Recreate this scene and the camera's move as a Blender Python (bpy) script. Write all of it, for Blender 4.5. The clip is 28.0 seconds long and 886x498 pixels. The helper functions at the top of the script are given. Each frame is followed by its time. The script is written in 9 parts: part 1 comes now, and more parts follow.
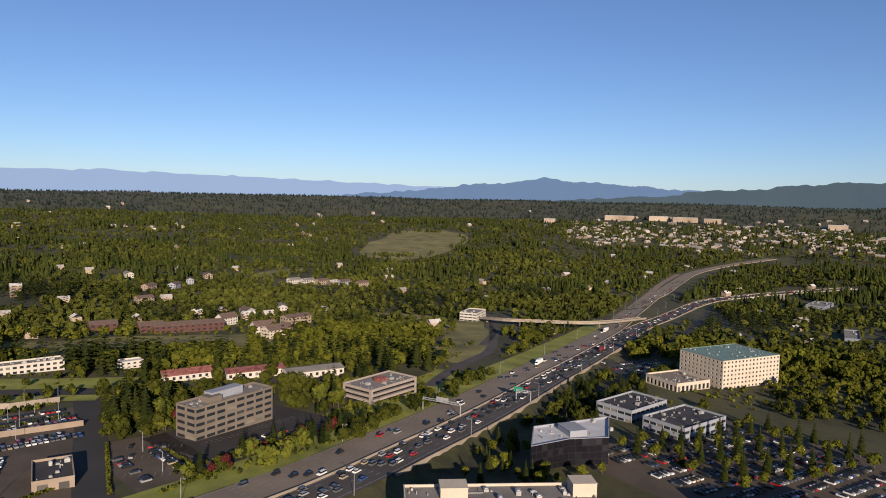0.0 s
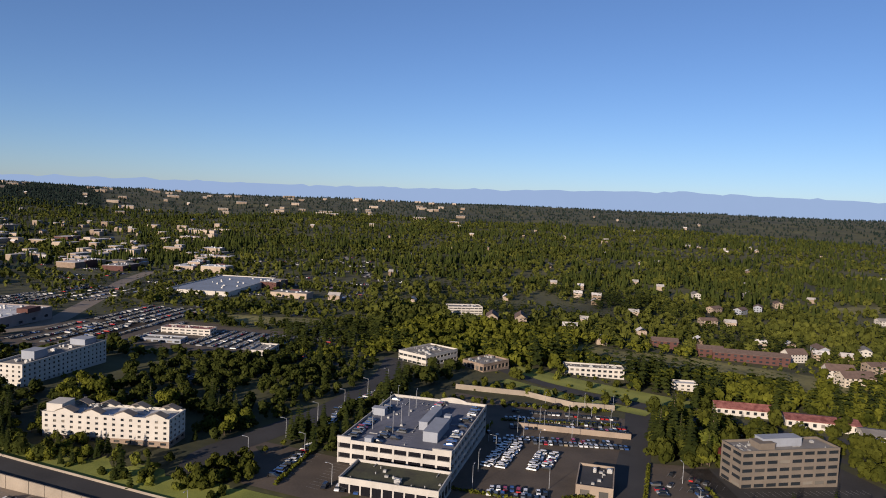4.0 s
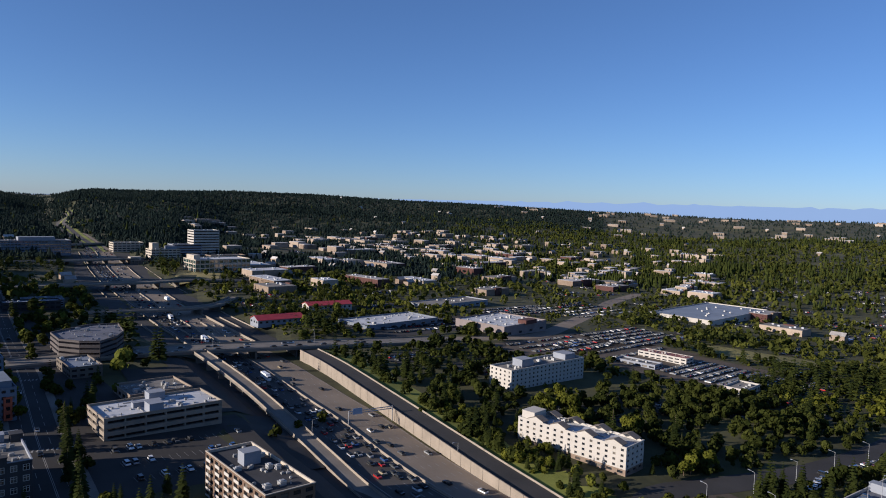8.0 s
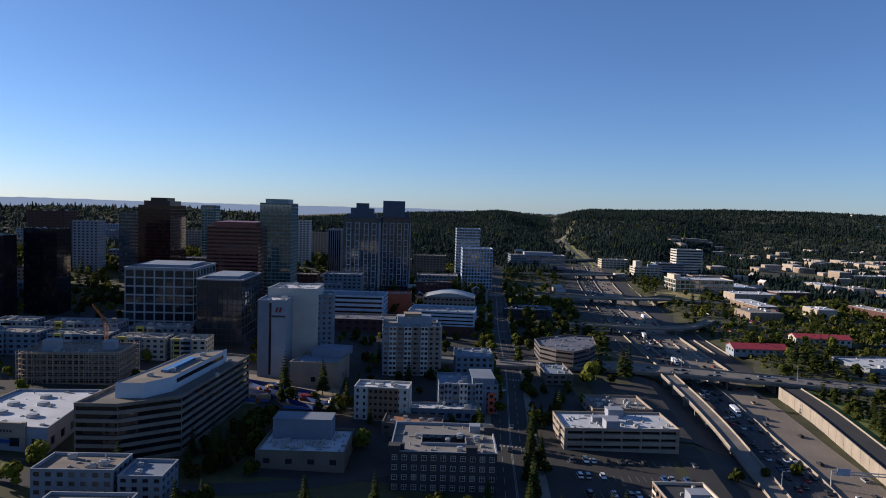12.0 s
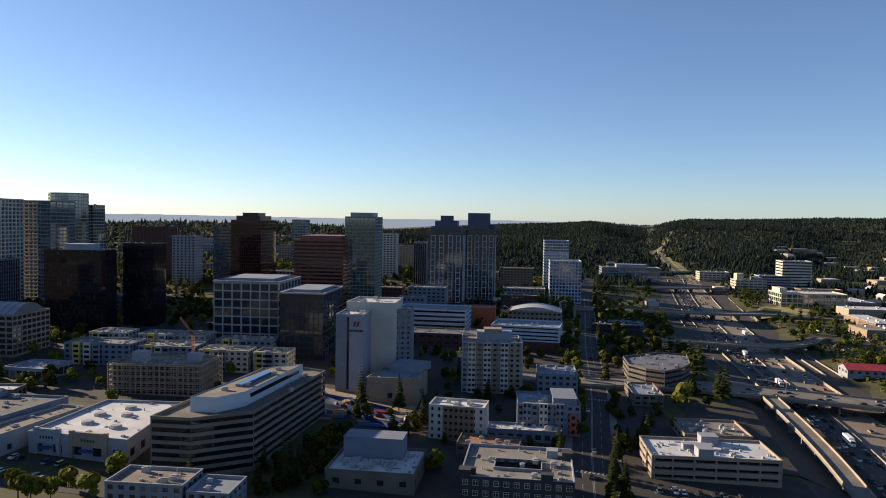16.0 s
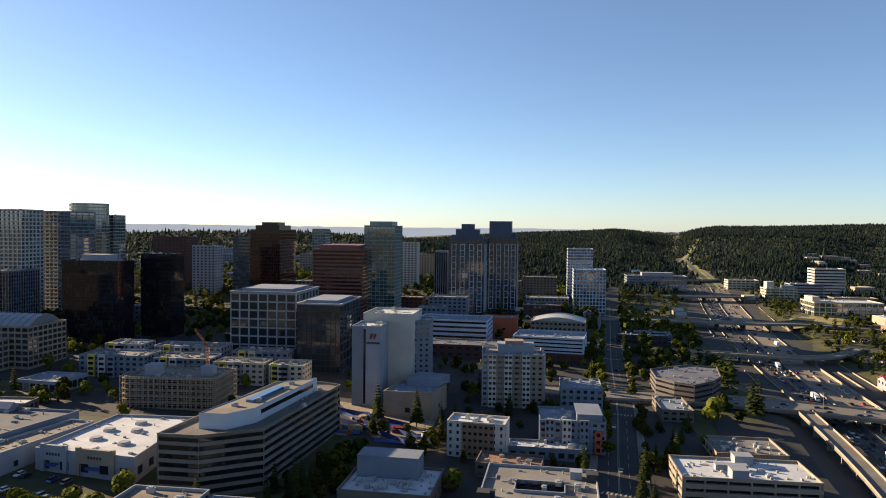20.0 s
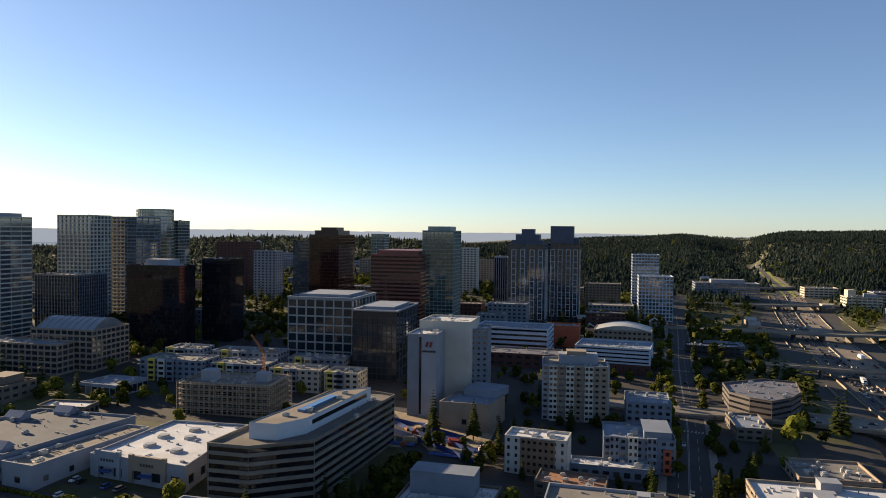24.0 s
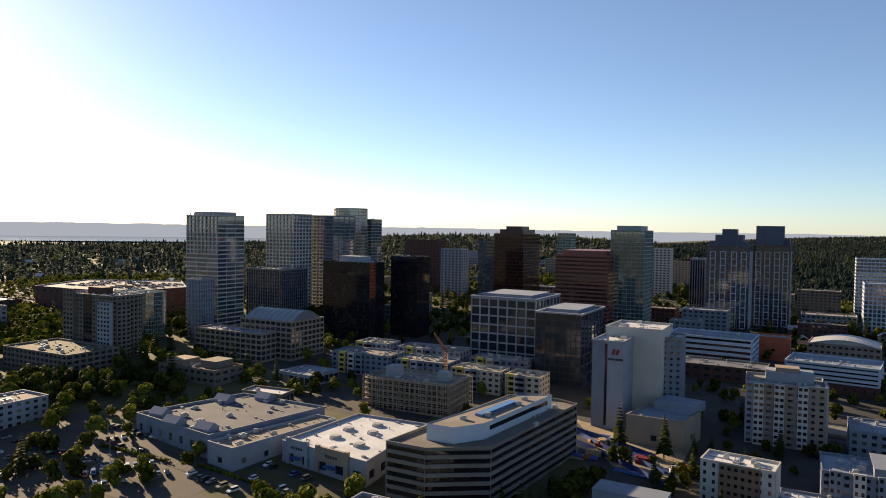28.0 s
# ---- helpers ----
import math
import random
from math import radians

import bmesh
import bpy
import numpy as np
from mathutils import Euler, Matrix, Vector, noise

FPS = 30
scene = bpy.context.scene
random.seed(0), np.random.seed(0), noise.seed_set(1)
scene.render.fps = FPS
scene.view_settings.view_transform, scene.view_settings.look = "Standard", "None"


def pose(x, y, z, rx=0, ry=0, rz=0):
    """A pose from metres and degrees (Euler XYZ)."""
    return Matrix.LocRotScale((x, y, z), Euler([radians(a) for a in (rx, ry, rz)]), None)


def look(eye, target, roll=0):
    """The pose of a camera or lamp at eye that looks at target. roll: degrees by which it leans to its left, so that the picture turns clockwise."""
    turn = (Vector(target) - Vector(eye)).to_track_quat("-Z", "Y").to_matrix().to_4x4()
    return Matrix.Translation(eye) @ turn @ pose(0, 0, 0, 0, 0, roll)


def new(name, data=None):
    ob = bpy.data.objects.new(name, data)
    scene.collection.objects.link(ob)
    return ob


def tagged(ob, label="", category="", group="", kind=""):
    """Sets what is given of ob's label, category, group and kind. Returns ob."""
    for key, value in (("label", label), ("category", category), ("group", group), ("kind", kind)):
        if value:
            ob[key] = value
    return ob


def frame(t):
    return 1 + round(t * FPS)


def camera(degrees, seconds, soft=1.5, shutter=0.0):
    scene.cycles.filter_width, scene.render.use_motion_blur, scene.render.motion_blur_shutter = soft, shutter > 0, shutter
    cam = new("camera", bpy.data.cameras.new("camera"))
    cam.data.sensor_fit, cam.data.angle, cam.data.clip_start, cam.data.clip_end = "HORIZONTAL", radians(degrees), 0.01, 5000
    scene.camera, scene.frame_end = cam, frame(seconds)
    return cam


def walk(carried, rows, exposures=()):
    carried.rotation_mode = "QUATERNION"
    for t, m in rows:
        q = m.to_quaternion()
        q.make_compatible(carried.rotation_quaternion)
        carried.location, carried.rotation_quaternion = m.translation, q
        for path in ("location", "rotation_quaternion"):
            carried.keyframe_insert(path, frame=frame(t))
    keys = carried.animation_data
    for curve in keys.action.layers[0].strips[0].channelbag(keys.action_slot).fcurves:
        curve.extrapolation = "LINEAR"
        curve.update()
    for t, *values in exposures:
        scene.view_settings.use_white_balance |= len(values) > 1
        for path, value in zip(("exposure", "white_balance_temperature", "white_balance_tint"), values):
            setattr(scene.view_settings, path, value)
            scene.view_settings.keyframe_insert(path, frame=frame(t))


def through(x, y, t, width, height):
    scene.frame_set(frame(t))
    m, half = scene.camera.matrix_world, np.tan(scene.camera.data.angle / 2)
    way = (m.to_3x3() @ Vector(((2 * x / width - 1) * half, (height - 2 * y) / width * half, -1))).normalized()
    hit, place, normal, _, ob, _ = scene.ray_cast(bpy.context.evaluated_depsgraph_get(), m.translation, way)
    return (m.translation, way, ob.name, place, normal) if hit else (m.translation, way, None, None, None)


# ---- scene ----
cam = camera(64.5, 28.0, soft=1.0)
PATH = [
    (0, (-43.91, 4.02, 110.88), (144.60, -61.02, 95.67), 1.31),
    (0.5, (-40.39, 3.21, 110.55), (147.95, -62.49, 95.98), 1.44),
    (1, (-36.91, 2.41, 110.24), (156.48, -46.53, 95.92), 1.64),
    (1.5, (-33.55, 1.59, 109.98), (164.81, -19.60, 95.68), 1.89),
    (2, (-30.37, 0.76, 109.80), (169.10, 3.17, 95.57), 2.01),
    (2.5, (-27.36, -0.02, 109.67), (170.51, 25.45, 95.51), 2.12),
    (3, (-24.48, -0.66, 109.57), (169.60, 45.55, 95.42), 2.16),
    (3.5, (-21.73, -1.10, 109.49), (166.34, 65.49, 95.50), 2.28),
    (4, (-19.07, -1.38, 109.45), (160.85, 84.83, 95.53), 2.39),
    (4.5, (-16.48, -1.58, 109.49), (153.17, 103.42, 95.66), 2.45),
    (6.5, (-6.53, -1.70, 110.19), (119.99, 152.64, 96.97), 2.03),
    (7, (-4.28, -1.27, 110.20), (110.71, 161.87, 97.34), 1.98),
    (7.5, (-2.13, -0.59, 110.13), (99.13, 171.42, 97.54), 2.10),
    (8, (-0.03, 0.31, 110.07), (85.26, 180.78, 97.64), 2.01),
    (8.5, (2.02, 1.43, 110.05), (70.99, 188.76, 97.76), 1.94),
    (9, (3.98, 2.74, 110.06), (57.98, 194.93, 97.93), 1.86),
    (9.5, (5.77, 4.19, 110.10), (44.33, 200.06, 98.09), 1.80),
    (10, (7.32, 5.74, 110.14), (30.03, 204.10, 98.38), 1.78),
    (10.5, (8.72, 7.35, 110.19), (15.39, 206.91, 98.60), 1.77),
    (11, (10.09, 8.98, 110.24), (0.80, 208.44, 98.80), 1.72),
    (11.5, (11.46, 10.62, 110.28), (-13.72, 208.70, 98.91), 1.60),
    (12, (12.75, 12.29, 110.31), (-33.24, 206.60, 98.92), 1.60),
    (12.5, (13.86, 14.05, 110.32), (-41.84, 205.81, 99.20), 1.53),
    (13, (14.78, 15.84, 110.32), (-49.72, 204.84, 99.49), 1.45),
    (13.5, (15.49, 17.60, 110.32), (-49.75, 206.38, 100.00), 1.31),
    (15.5, (16.66, 24.00, 110.37), (-54.20, 210.82, 101.53), 0.98),
    (16, (16.72, 25.49, 110.40), (-54.53, 212.18, 101.89), 0.95),
    (16.5, (16.71, 26.95, 110.43), (-54.91, 213.51, 102.28), 0.91),
    (17, (16.64, 28.39, 110.47), (-55.45, 214.78, 102.64), 0.82),
    (17.5, (16.49, 29.85, 110.50), (-55.99, 216.10, 103.01), 0.75),
    (18, (16.23, 31.31, 110.53), (-56.59, 217.44, 103.31), 0.71),
    (18.5, (15.89, 32.79, 110.56), (-57.26, 218.80, 103.57), 0.67),
    (19, (15.52, 34.27, 110.57), (-57.98, 220.15, 103.89), 0.63),
    (19.5, (15.14, 35.75, 110.57), (-58.72, 221.50, 104.09), 0.62),
    (20, (14.75, 37.24, 110.53), (-62.75, 221.51, 104.31), 0.64),
    (20.5, (14.36, 38.72, 110.48), (-64.61, 222.38, 104.50), 0.61),
    (21, (13.95, 40.21, 110.43), (-66.15, 223.38, 104.71), 0.56),
    (21.5, (13.53, 41.70, 110.40), (-67.83, 224.31, 104.92), 0.55),
    (23.5, (11.62, 47.68, 110.49), (-78.62, 226.09, 105.47), 0.57),
    (24, (11.04, 49.27, 110.47), (-82.14, 226.17, 105.53), 0.61),
    (24.5, (10.42, 50.87, 110.44), (-85.99, 226.04, 105.60), 0.58),
    (25, (9.77, 52.43, 110.41), (-90.33, 225.50, 105.59), 0.61),
    (25.5, (9.11, 53.89, 110.39), (-96.46, 223.69, 105.54), 0.73),
    (26, (8.43, 55.29, 110.41), (-103.80, 220.76, 105.43), 0.76),
    (26.5, (7.74, 56.67, 110.47), (-111.91, 216.85, 105.32), 0.87),
    (27, (7.04, 58.06, 110.57), (-120.19, 212.27, 105.20), 0.90),
    (27.5, (6.34, 59.44, 110.71), (-127.57, 207.89, 105.00), 0.97),
    (28, (5.64, 60.83, 110.86), (-130.67, 207.07, 104.84), 0.92),
]
EXPOSURES = [(0, 0.68, 6000, 18), (3, 0.62, 5900, 18), (8, 0.66, 5300, 17), (11, 0.72, 5300, 17), (13.5, 0.9, 5900, 17), (15, 1.05, 6200, 15), (16, 1.22, 6500, 14), (17, 1.58, 7000, 13), (20, 1.54, 7000, 13), (22.5, 1.4, 7000, 13), (24, 1.34, 7000, 13), (25, 1.42, 7200, 13), (27, 1.6, 7400, 13), (28, 1.48, 7300, 14)]
walk(cam, [(t, look(eye, target, roll)) for t, eye, target, roll in PATH], EXPOSURES)


# ---- world and sun ----
SUN_AZ = 84.0      # degrees to the left of +y, towards the evening sun
SUN_EL = 16.0
world = bpy.data.worlds.new("evening_sky")
scene.world = world
world.use_nodes = True
wn = world.node_tree.nodes
wl = world.node_tree.links
sky = wn.new("ShaderNodeTexSky")
sky.sky_type = "NISHITA"
sky.sun_disc = False
sky.sun_elevation = radians(SUN_EL)
sky.sun_rotation = radians(-SUN_AZ)
sky.altitude = 100
sky.air_density = 0.76
sky.dust_density = 0.2
sky.ozone_density = 3.4
wl.new(sky.outputs["Color"], wn["Background"].inputs["Color"])
wn["Background"].inputs["Strength"].default_value = 0.058
# even blue background added over the sky as fill, to lift and cool shade
sky_fill = wn.new("ShaderNodeBackground")
sky_fill.inputs["Color"].default_value = (0.42, 0.62, 1.0, 1)
sky_fill.inputs["Strength"].default_value = 0.026
both = wn.new("ShaderNodeAddShader")
wl.new(wn["Background"].outputs[0], both.inputs[0])
wl.new(sky_fill.outputs[0], both.inputs[1])
wl.new(both.outputs[0], wn["World Output"].inputs["Surface"])
sun_data = bpy.data.lights.new("sun", "SUN")
sun_data.energy = 5.0
sun_data.angle = radians(0.6)
sun_data.color = (1.0, 0.81, 0.56)
sun = new("sun", sun_data)
to_sun = Vector((-math.sin(radians(SUN_AZ)) * math.cos(radians(SUN_EL)), math.cos(radians(SUN_AZ)) * math.cos(radians(SUN_EL)), math.sin(radians(SUN_EL))))
sun.matrix_world = look(to_sun * 900, (0, 0, 0))


# ---- materials ----
def nodes_of(name):
    m = bpy.data.materials.new(name)
    m.use_nodes = True
    return m, m.node_tree.nodes, m.node_tree.links, m.node_tree.nodes["Principled BSDF"]


def surface(name, colour, rough=0.8, scale=0.25, vary=0.25, fine=3.0, metal=0.0, bump=0.0, spec=0.4, by="", tint=None):
    """A painted, cast or natural surface with stains at two scales. by: vary by 'object' or 'island'."""
    m, n, l, p = nodes_of(name)
    geo = n.new("ShaderNodeNewGeometry")
    big = n.new("ShaderNodeTexNoise")
    big.inputs["Scale"].default_value = scale
    big.inputs["Detail"].default_value = 5
    small = n.new("ShaderNodeTexNoise")
    small.inputs["Scale"].default_value = fine
    small.inputs["Detail"].default_value = 3
    for tex in (big, small):
        l.new(geo.outputs["Position"], tex.inputs["Vector"])
    add = n.new("ShaderNodeMath")
    add.operation = "ADD"
    half = n.new("ShaderNodeMath")
    half.operation = "MULTIPLY"
    half.inputs[1].default_value = 0.45
    l.new(small.outputs["Fac"], half.inputs[0])
    l.new(big.outputs["Fac"], add.inputs[0])
    l.new(half.outputs[0], add.inputs[1])
    source = add
    if by:
        if by == "object":
            info, out = n.new("ShaderNodeObjectInfo"), "Random"
        else:
            info, out = n.new("ShaderNodeAttribute"), "Fac"
            info.attribute_name = "tone"
        more = n.new("ShaderNodeMath")
        more.operation = "MULTIPLY_ADD"
        more.inputs[1].default_value = 0.5
        l.new(info.outputs[out], more.inputs[0])
        l.new(add.outputs[0], more.inputs[2])
        source = more
    ramp = n.new("ShaderNodeMapRange")
    ramp.inputs["From Min"].default_value = 0.45
    ramp.inputs["From Max"].default_value = 1.0 + (0.5 if by else 0)
    l.new(source.outputs[0], ramp.inputs["Value"])
    mix = n.new("ShaderNodeMix")
    mix.data_type = "RGBA"
    a = [c * (1 - vary) for c in colour]
    b = [min(1, c * (1 + vary)) for c in (tint or colour)]
    mix.inputs["A"].default_value = (*a, 1)
    mix.inputs["B"].default_value = (*b, 1)
    l.new(ramp.outputs["Result"], mix.inputs["Factor"])
    l.new(mix.outputs["Result"], p.inputs["Base Color"])
    p.inputs["Roughness"].default_value = rough
    p.inputs["Metallic"].default_value = metal
    p.inputs["Specular IOR Level"].default_value = spec
    if bump:
        bm = n.new("ShaderNodeBump")
        bm.inputs["Strength"].default_value = bump
        l.new(small.outputs["Fac"], bm.inputs["Height"])
        l.new(bm.outputs["Normal"], p.inputs["Normal"])
    return m


def glazing(name, dark, light, by="object", rough=0.06, spec=0.6, share=0.75, ior=1.6):
    """Window glass: most panes dark, some with pale blinds behind."""
    m, n, l, p = nodes_of(name)
    if by == "object":
        info = n.new("ShaderNodeObjectInfo")
        out = info.outputs["Random"]
    else:
        info = n.new("ShaderNodeAttribute")
        info.attribute_name = "tone"
        out = info.outputs["Fac"]
    ramp = n.new("ShaderNodeMapRange")
    ramp.inputs["From Min"].default_value = share
    ramp.inputs["From Max"].default_value = 1.0
    l.new(out, ramp.inputs["Value"])
    mix = n.new("ShaderNodeMix")
    mix.data_type = "RGBA"
    mix.inputs["A"].default_value = (*dark, 1)
    mix.inputs["B"].default_value = (*light, 1)
    l.new(ramp.outputs["Result"], mix.inputs["Factor"])
    l.new(mix.outputs["Result"], p.inputs["Base Color"])
    p.inputs["Roughness"].default_value = rough
    p.inputs["Specular IOR Level"].default_value = spec
    p.inputs["IOR"].default_value = ior
    return m


def leaves(name, dark, light, scale=0.05, through=0.25):
    m, n, l, p = nodes_of(name)
    geo = n.new("ShaderNodeNewGeometry")
    tex = n.new("ShaderNodeTexNoise")
    tex.inputs["Scale"].default_value = scale
    tex.inputs["Detail"].default_value = 4
    l.new(geo.outputs["Position"], tex.inputs["Vector"])
    patch = n.new("ShaderNodeMath")
    patch.operation = "MULTIPLY"
    patch.inputs[1].default_value = 1.5
    l.new(tex.outputs["Fac"], patch.inputs[0])
    a = n.new("ShaderNodeMath")
    a.operation = "MULTIPLY_ADD"
    a.inputs[1].default_value = 0.5
    tone = n.new("ShaderNodeAttribute")
    tone.attribute_name = "tone"
    l.new(tone.outputs["Fac"], a.inputs[0])
    l.new(patch.outputs[0], a.inputs[2])
    info = n.new("ShaderNodeObjectInfo")
    b = n.new("ShaderNodeMath")
    b.operation = "MULTIPLY_ADD"
    b.inputs[1].default_value = 0.2
    l.new(info.outputs["Random"], b.inputs[0])
    l.new(a.outputs[0], b.inputs[2])
    ramp = n.new("ShaderNodeMapRange")
    ramp.inputs["From Min"].default_value = 0.65
    ramp.inputs["From Max"].default_value = 1.55
    l.new(b.outputs[0], ramp.inputs["Value"])
    mix = n.new("ShaderNodeMix")
    mix.data_type = "RGBA"
    mix.inputs["A"].default_value = (*dark, 1)
    mix.inputs["B"].default_value = (*light, 1)
    l.new(ramp.outputs["Result"], mix.inputs["Factor"])
    l.new(mix.outputs["Result"], p.inputs["Base Color"])
    p.inputs["Roughness"].default_value = 0.85
    p.inputs["Specular IOR Level"].default_value = 0.06
    thin = n.new("ShaderNodeBsdfTranslucent")
    l.new(mix.outputs["Result"], thin.inputs["Color"])
    both = n.new("ShaderNodeMixShader")
    both.inputs["Fac"].default_value = through
    l.new(p.outputs[0], both.inputs[1])
    l.new(thin.outputs[0], both.inputs[2])
    l.new(both.outputs[0], n["Material Output"].inputs["Surface"])
    return m


def car_paint(name, by):
    m, n, l, p = nodes_of(name)
    if by == "object":
        out = n.new("ShaderNodeObjectInfo").outputs["Random"]
    else:
        tone = n.new("ShaderNodeAttribute")
        tone.attribute_name = "tone"
        out = tone.outputs["Fac"]
    ramp = n.new("ShaderNodeValToRGB")
    ramp.color_ramp.interpolation = "CONSTANT"
    stops = ((0.0, (0.65, 0.65, 0.64)), (0.2, (0.015, 0.016, 0.018)), (0.48, (0.25, 0.26, 0.27)), (0.62, (0.09, 0.095, 0.1)), (0.84, (0.33, 0.02, 0.02)), (0.92, (0.03, 0.07, 0.2)), (0.97, (0.3, 0.25, 0.16)))
    els = ramp.color_ramp.elements
    els[0].color = (*stops[0][1], 1)
    els[1].position = stops[1][0]
    els[1].color = (*stops[1][1], 1)
    for pos, col in stops[2:]:
        e = els.new(pos)
        e.color = (*col, 1)
    l.new(out, ramp.inputs["Fac"])
    l.new(ramp.outputs["Color"], p.inputs["Base Color"])
    p.inputs["Roughness"].default_value = 0.25
    p.inputs["Coat Weight"].default_value = 0.6
    return m


ASPHALT = surface("asphalt", (0.034, 0.032, 0.03), 0.9, 0.05, 0.3, 1.5)
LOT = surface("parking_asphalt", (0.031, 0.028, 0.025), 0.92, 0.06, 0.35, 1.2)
# lighter, warmer copy of LOT: sunlight is put into its colour
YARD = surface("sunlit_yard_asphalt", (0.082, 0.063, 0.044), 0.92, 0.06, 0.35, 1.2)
MOTORWAY = surface("motorway_asphalt", (0.062, 0.055, 0.049), 0.9, 0.05, 0.3, 1.5)
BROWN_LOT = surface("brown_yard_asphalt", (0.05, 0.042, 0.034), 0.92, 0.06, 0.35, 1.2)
PALE_ASPHALT = surface("worn_concrete_road", (0.185, 0.15, 0.112), 0.9, 0.05, 0.22, 1.5)
CONCRETE = surface("concrete", (0.155, 0.138, 0.116), 0.85, 0.12, 0.25, 2.0)
PALE_CONCRETE = surface("pale_concrete", (0.24, 0.203, 0.158), 0.85, 0.12, 0.22, 2.0)
PAINT_LINE = surface("road_paint", (0.27, 0.26, 0.24), 0.8, 0.5, 0.25)
SOIL = surface("bare_soil", (0.2, 0.15, 0.1), 0.95, 0.08, 0.4, 1.0, tint=(0.28, 0.22, 0.15))
GRASS = surface("mown_grass", (0.12, 0.155, 0.02), 0.95, 0.05, 0.35, 2.0, tint=(0.21, 0.215, 0.036))
DRY_GRASS = surface("dry_meadow", (0.15, 0.14, 0.045), 0.95, 0.03, 0.35, 1.2, tint=(0.27, 0.22, 0.08))
LEAF_DECID = leaves("broad_leaves", (0.03, 0.038, 0.005), (0.138, 0.142, 0.016))
LEAF_NEAR = leaves("near_leaves", (0.02, 0.027, 0.004), (0.088, 0.092, 0.013))
LEAF_TOWN = leaves("town_leaves", (0.015, 0.022, 0.004), (0.062, 0.07, 0.013))
LEAF_CONIF = leaves("needles", (0.011, 0.019, 0.005), (0.056, 0.068, 0.014))
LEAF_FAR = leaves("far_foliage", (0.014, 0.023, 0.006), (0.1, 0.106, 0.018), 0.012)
# far haze is mixed into this leaf colour as extra blue
LEAF_RIDGE_HAZED = leaves("hazed_ridge_foliage", (0.017, 0.03, 0.027), (0.036, 0.052, 0.043), 0.006, 0.5)
# haze over the western woods, put into a greyer, flatter leaf colour
LEAF_WEST_HAZED = leaves("hazed_western_foliage", (0.045, 0.056, 0.045), (0.062, 0.074, 0.058), 0.012, 0.5)
LEAF_BRIGHT = leaves("bright_leaves", (0.05, 0.068, 0.01), (0.15, 0.155, 0.022))
LEAF_RED = leaves("purple_leaves", (0.05, 0.012, 0.012), (0.13, 0.03, 0.025))
BARK = surface("bark", (0.09, 0.065, 0.045), 0.95, 1.0, 0.35, 6.0)
WHITE_WALL = surface("white_stucco", (0.42, 0.395, 0.35), 0.85, 0.15, 0.1, 2.0)
SHOWROOM_WALL = surface("weathered_white_render", (0.37, 0.35, 0.315), 0.85, 0.15, 0.16, 2.0)
MOSSY_ROOF = surface("mossy_roof", (0.04, 0.037, 0.033), 0.95, 0.09, 0.4, 1.2, tint=(0.052, 0.055, 0.025))
CREAM_WALL = surface("cream_stucco", (0.42, 0.37, 0.295), 0.85, 0.15, 0.12, 2.0)
GREY_WALL = surface("grey_panel", (0.15, 0.17, 0.2), 0.8, 0.15, 0.15, 2.0)
# white panel with the blue of shade put into its colour
SHADE_BLUE_WALL = surface("shade_blue_white_panel", (0.36, 0.42, 0.5), 0.7, 0.15, 0.12, 2.0)
BLUEGREY_WALL = surface("blue_grey_siding", (0.15, 0.175, 0.215), 0.8, 0.15, 0.15, 2.0)
PALE_WALL = surface("pale_precast", (0.225, 0.242, 0.275), 0.8, 0.15, 0.12, 2.0)
TAN_WALL = surface("tan_stucco", (0.24, 0.19, 0.143), 0.85, 0.15, 0.18, 2.0)
BROWN_WALL = surface("brown_concrete", (0.135, 0.113, 0.09), 0.88, 0.15, 0.18, 2.0)
BRICK_WALL = surface("red_brown_brick", (0.075, 0.032, 0.026), 0.88, 0.3, 0.2, 3.0)
STONE_WALL = surface("stone_base", (0.2, 0.15, 0.11), 0.9, 0.5, 0.3, 2.5)
DARK_WALL = surface("dark_panel", (0.035, 0.035, 0.038), 0.85, 0.15, 0.2, 2.0)
BLACK_GLASS_WALL = surface("black_spandrel", (0.016, 0.013, 0.017), 0.25, 0.2, 0.3, 2.0, spec=0.3)
BRONZE_WALL = surface("bronze_spandrel", (0.05, 0.018, 0.013), 0.3, 0.2, 0.3, 2.0, spec=0.4)
REDBROWN_WALL = surface("red_brown_granite", (0.17, 0.057, 0.042), 0.45, 0.2, 0.2, 2.0)
RED_WALL = surface("red_terracotta", (0.4, 0.09, 0.04), 0.8, 0.2, 0.15, 2.0)
STEEL = surface("painted_steel", (0.34, 0.35, 0.36), 0.5, 0.5, 0.15, 4.0, metal=0.4)
DARK_STEEL = surface("dark_steel", (0.06, 0.065, 0.07), 0.5, 0.5, 0.2, 4.0, metal=0.4)
GREEN_MULLION = surface("green_grey_mullion", (0.19, 0.24, 0.235), 0.5, 0.3, 0.15, 3.0)
ROOF_WHITE = surface("white_membrane", (0.43, 0.44, 0.455), 0.85, 0.09, 0.22, 0.6)
ROOF_GREY = surface("grey_gravel_roof", (0.17, 0.158, 0.142), 0.95, 0.1, 0.3, 1.5)
ROOF_TAN = surface("tan_gravel_roof", (0.175, 0.148, 0.12), 0.95, 0.1, 0.3, 1.5)
ROOF_DECK = surface("purple_grey_deck", (0.105, 0.11, 0.135), 0.85, 0.1, 0.25, 1.0)
ROOF_BLUE = surface("cool_grey_membrane", (0.17, 0.2, 0.25), 0.8, 0.1, 0.2, 1.0)
ROOF_DARK = surface("black_roof_felt", (0.035, 0.035, 0.038), 0.9, 0.1, 0.35, 1.2)
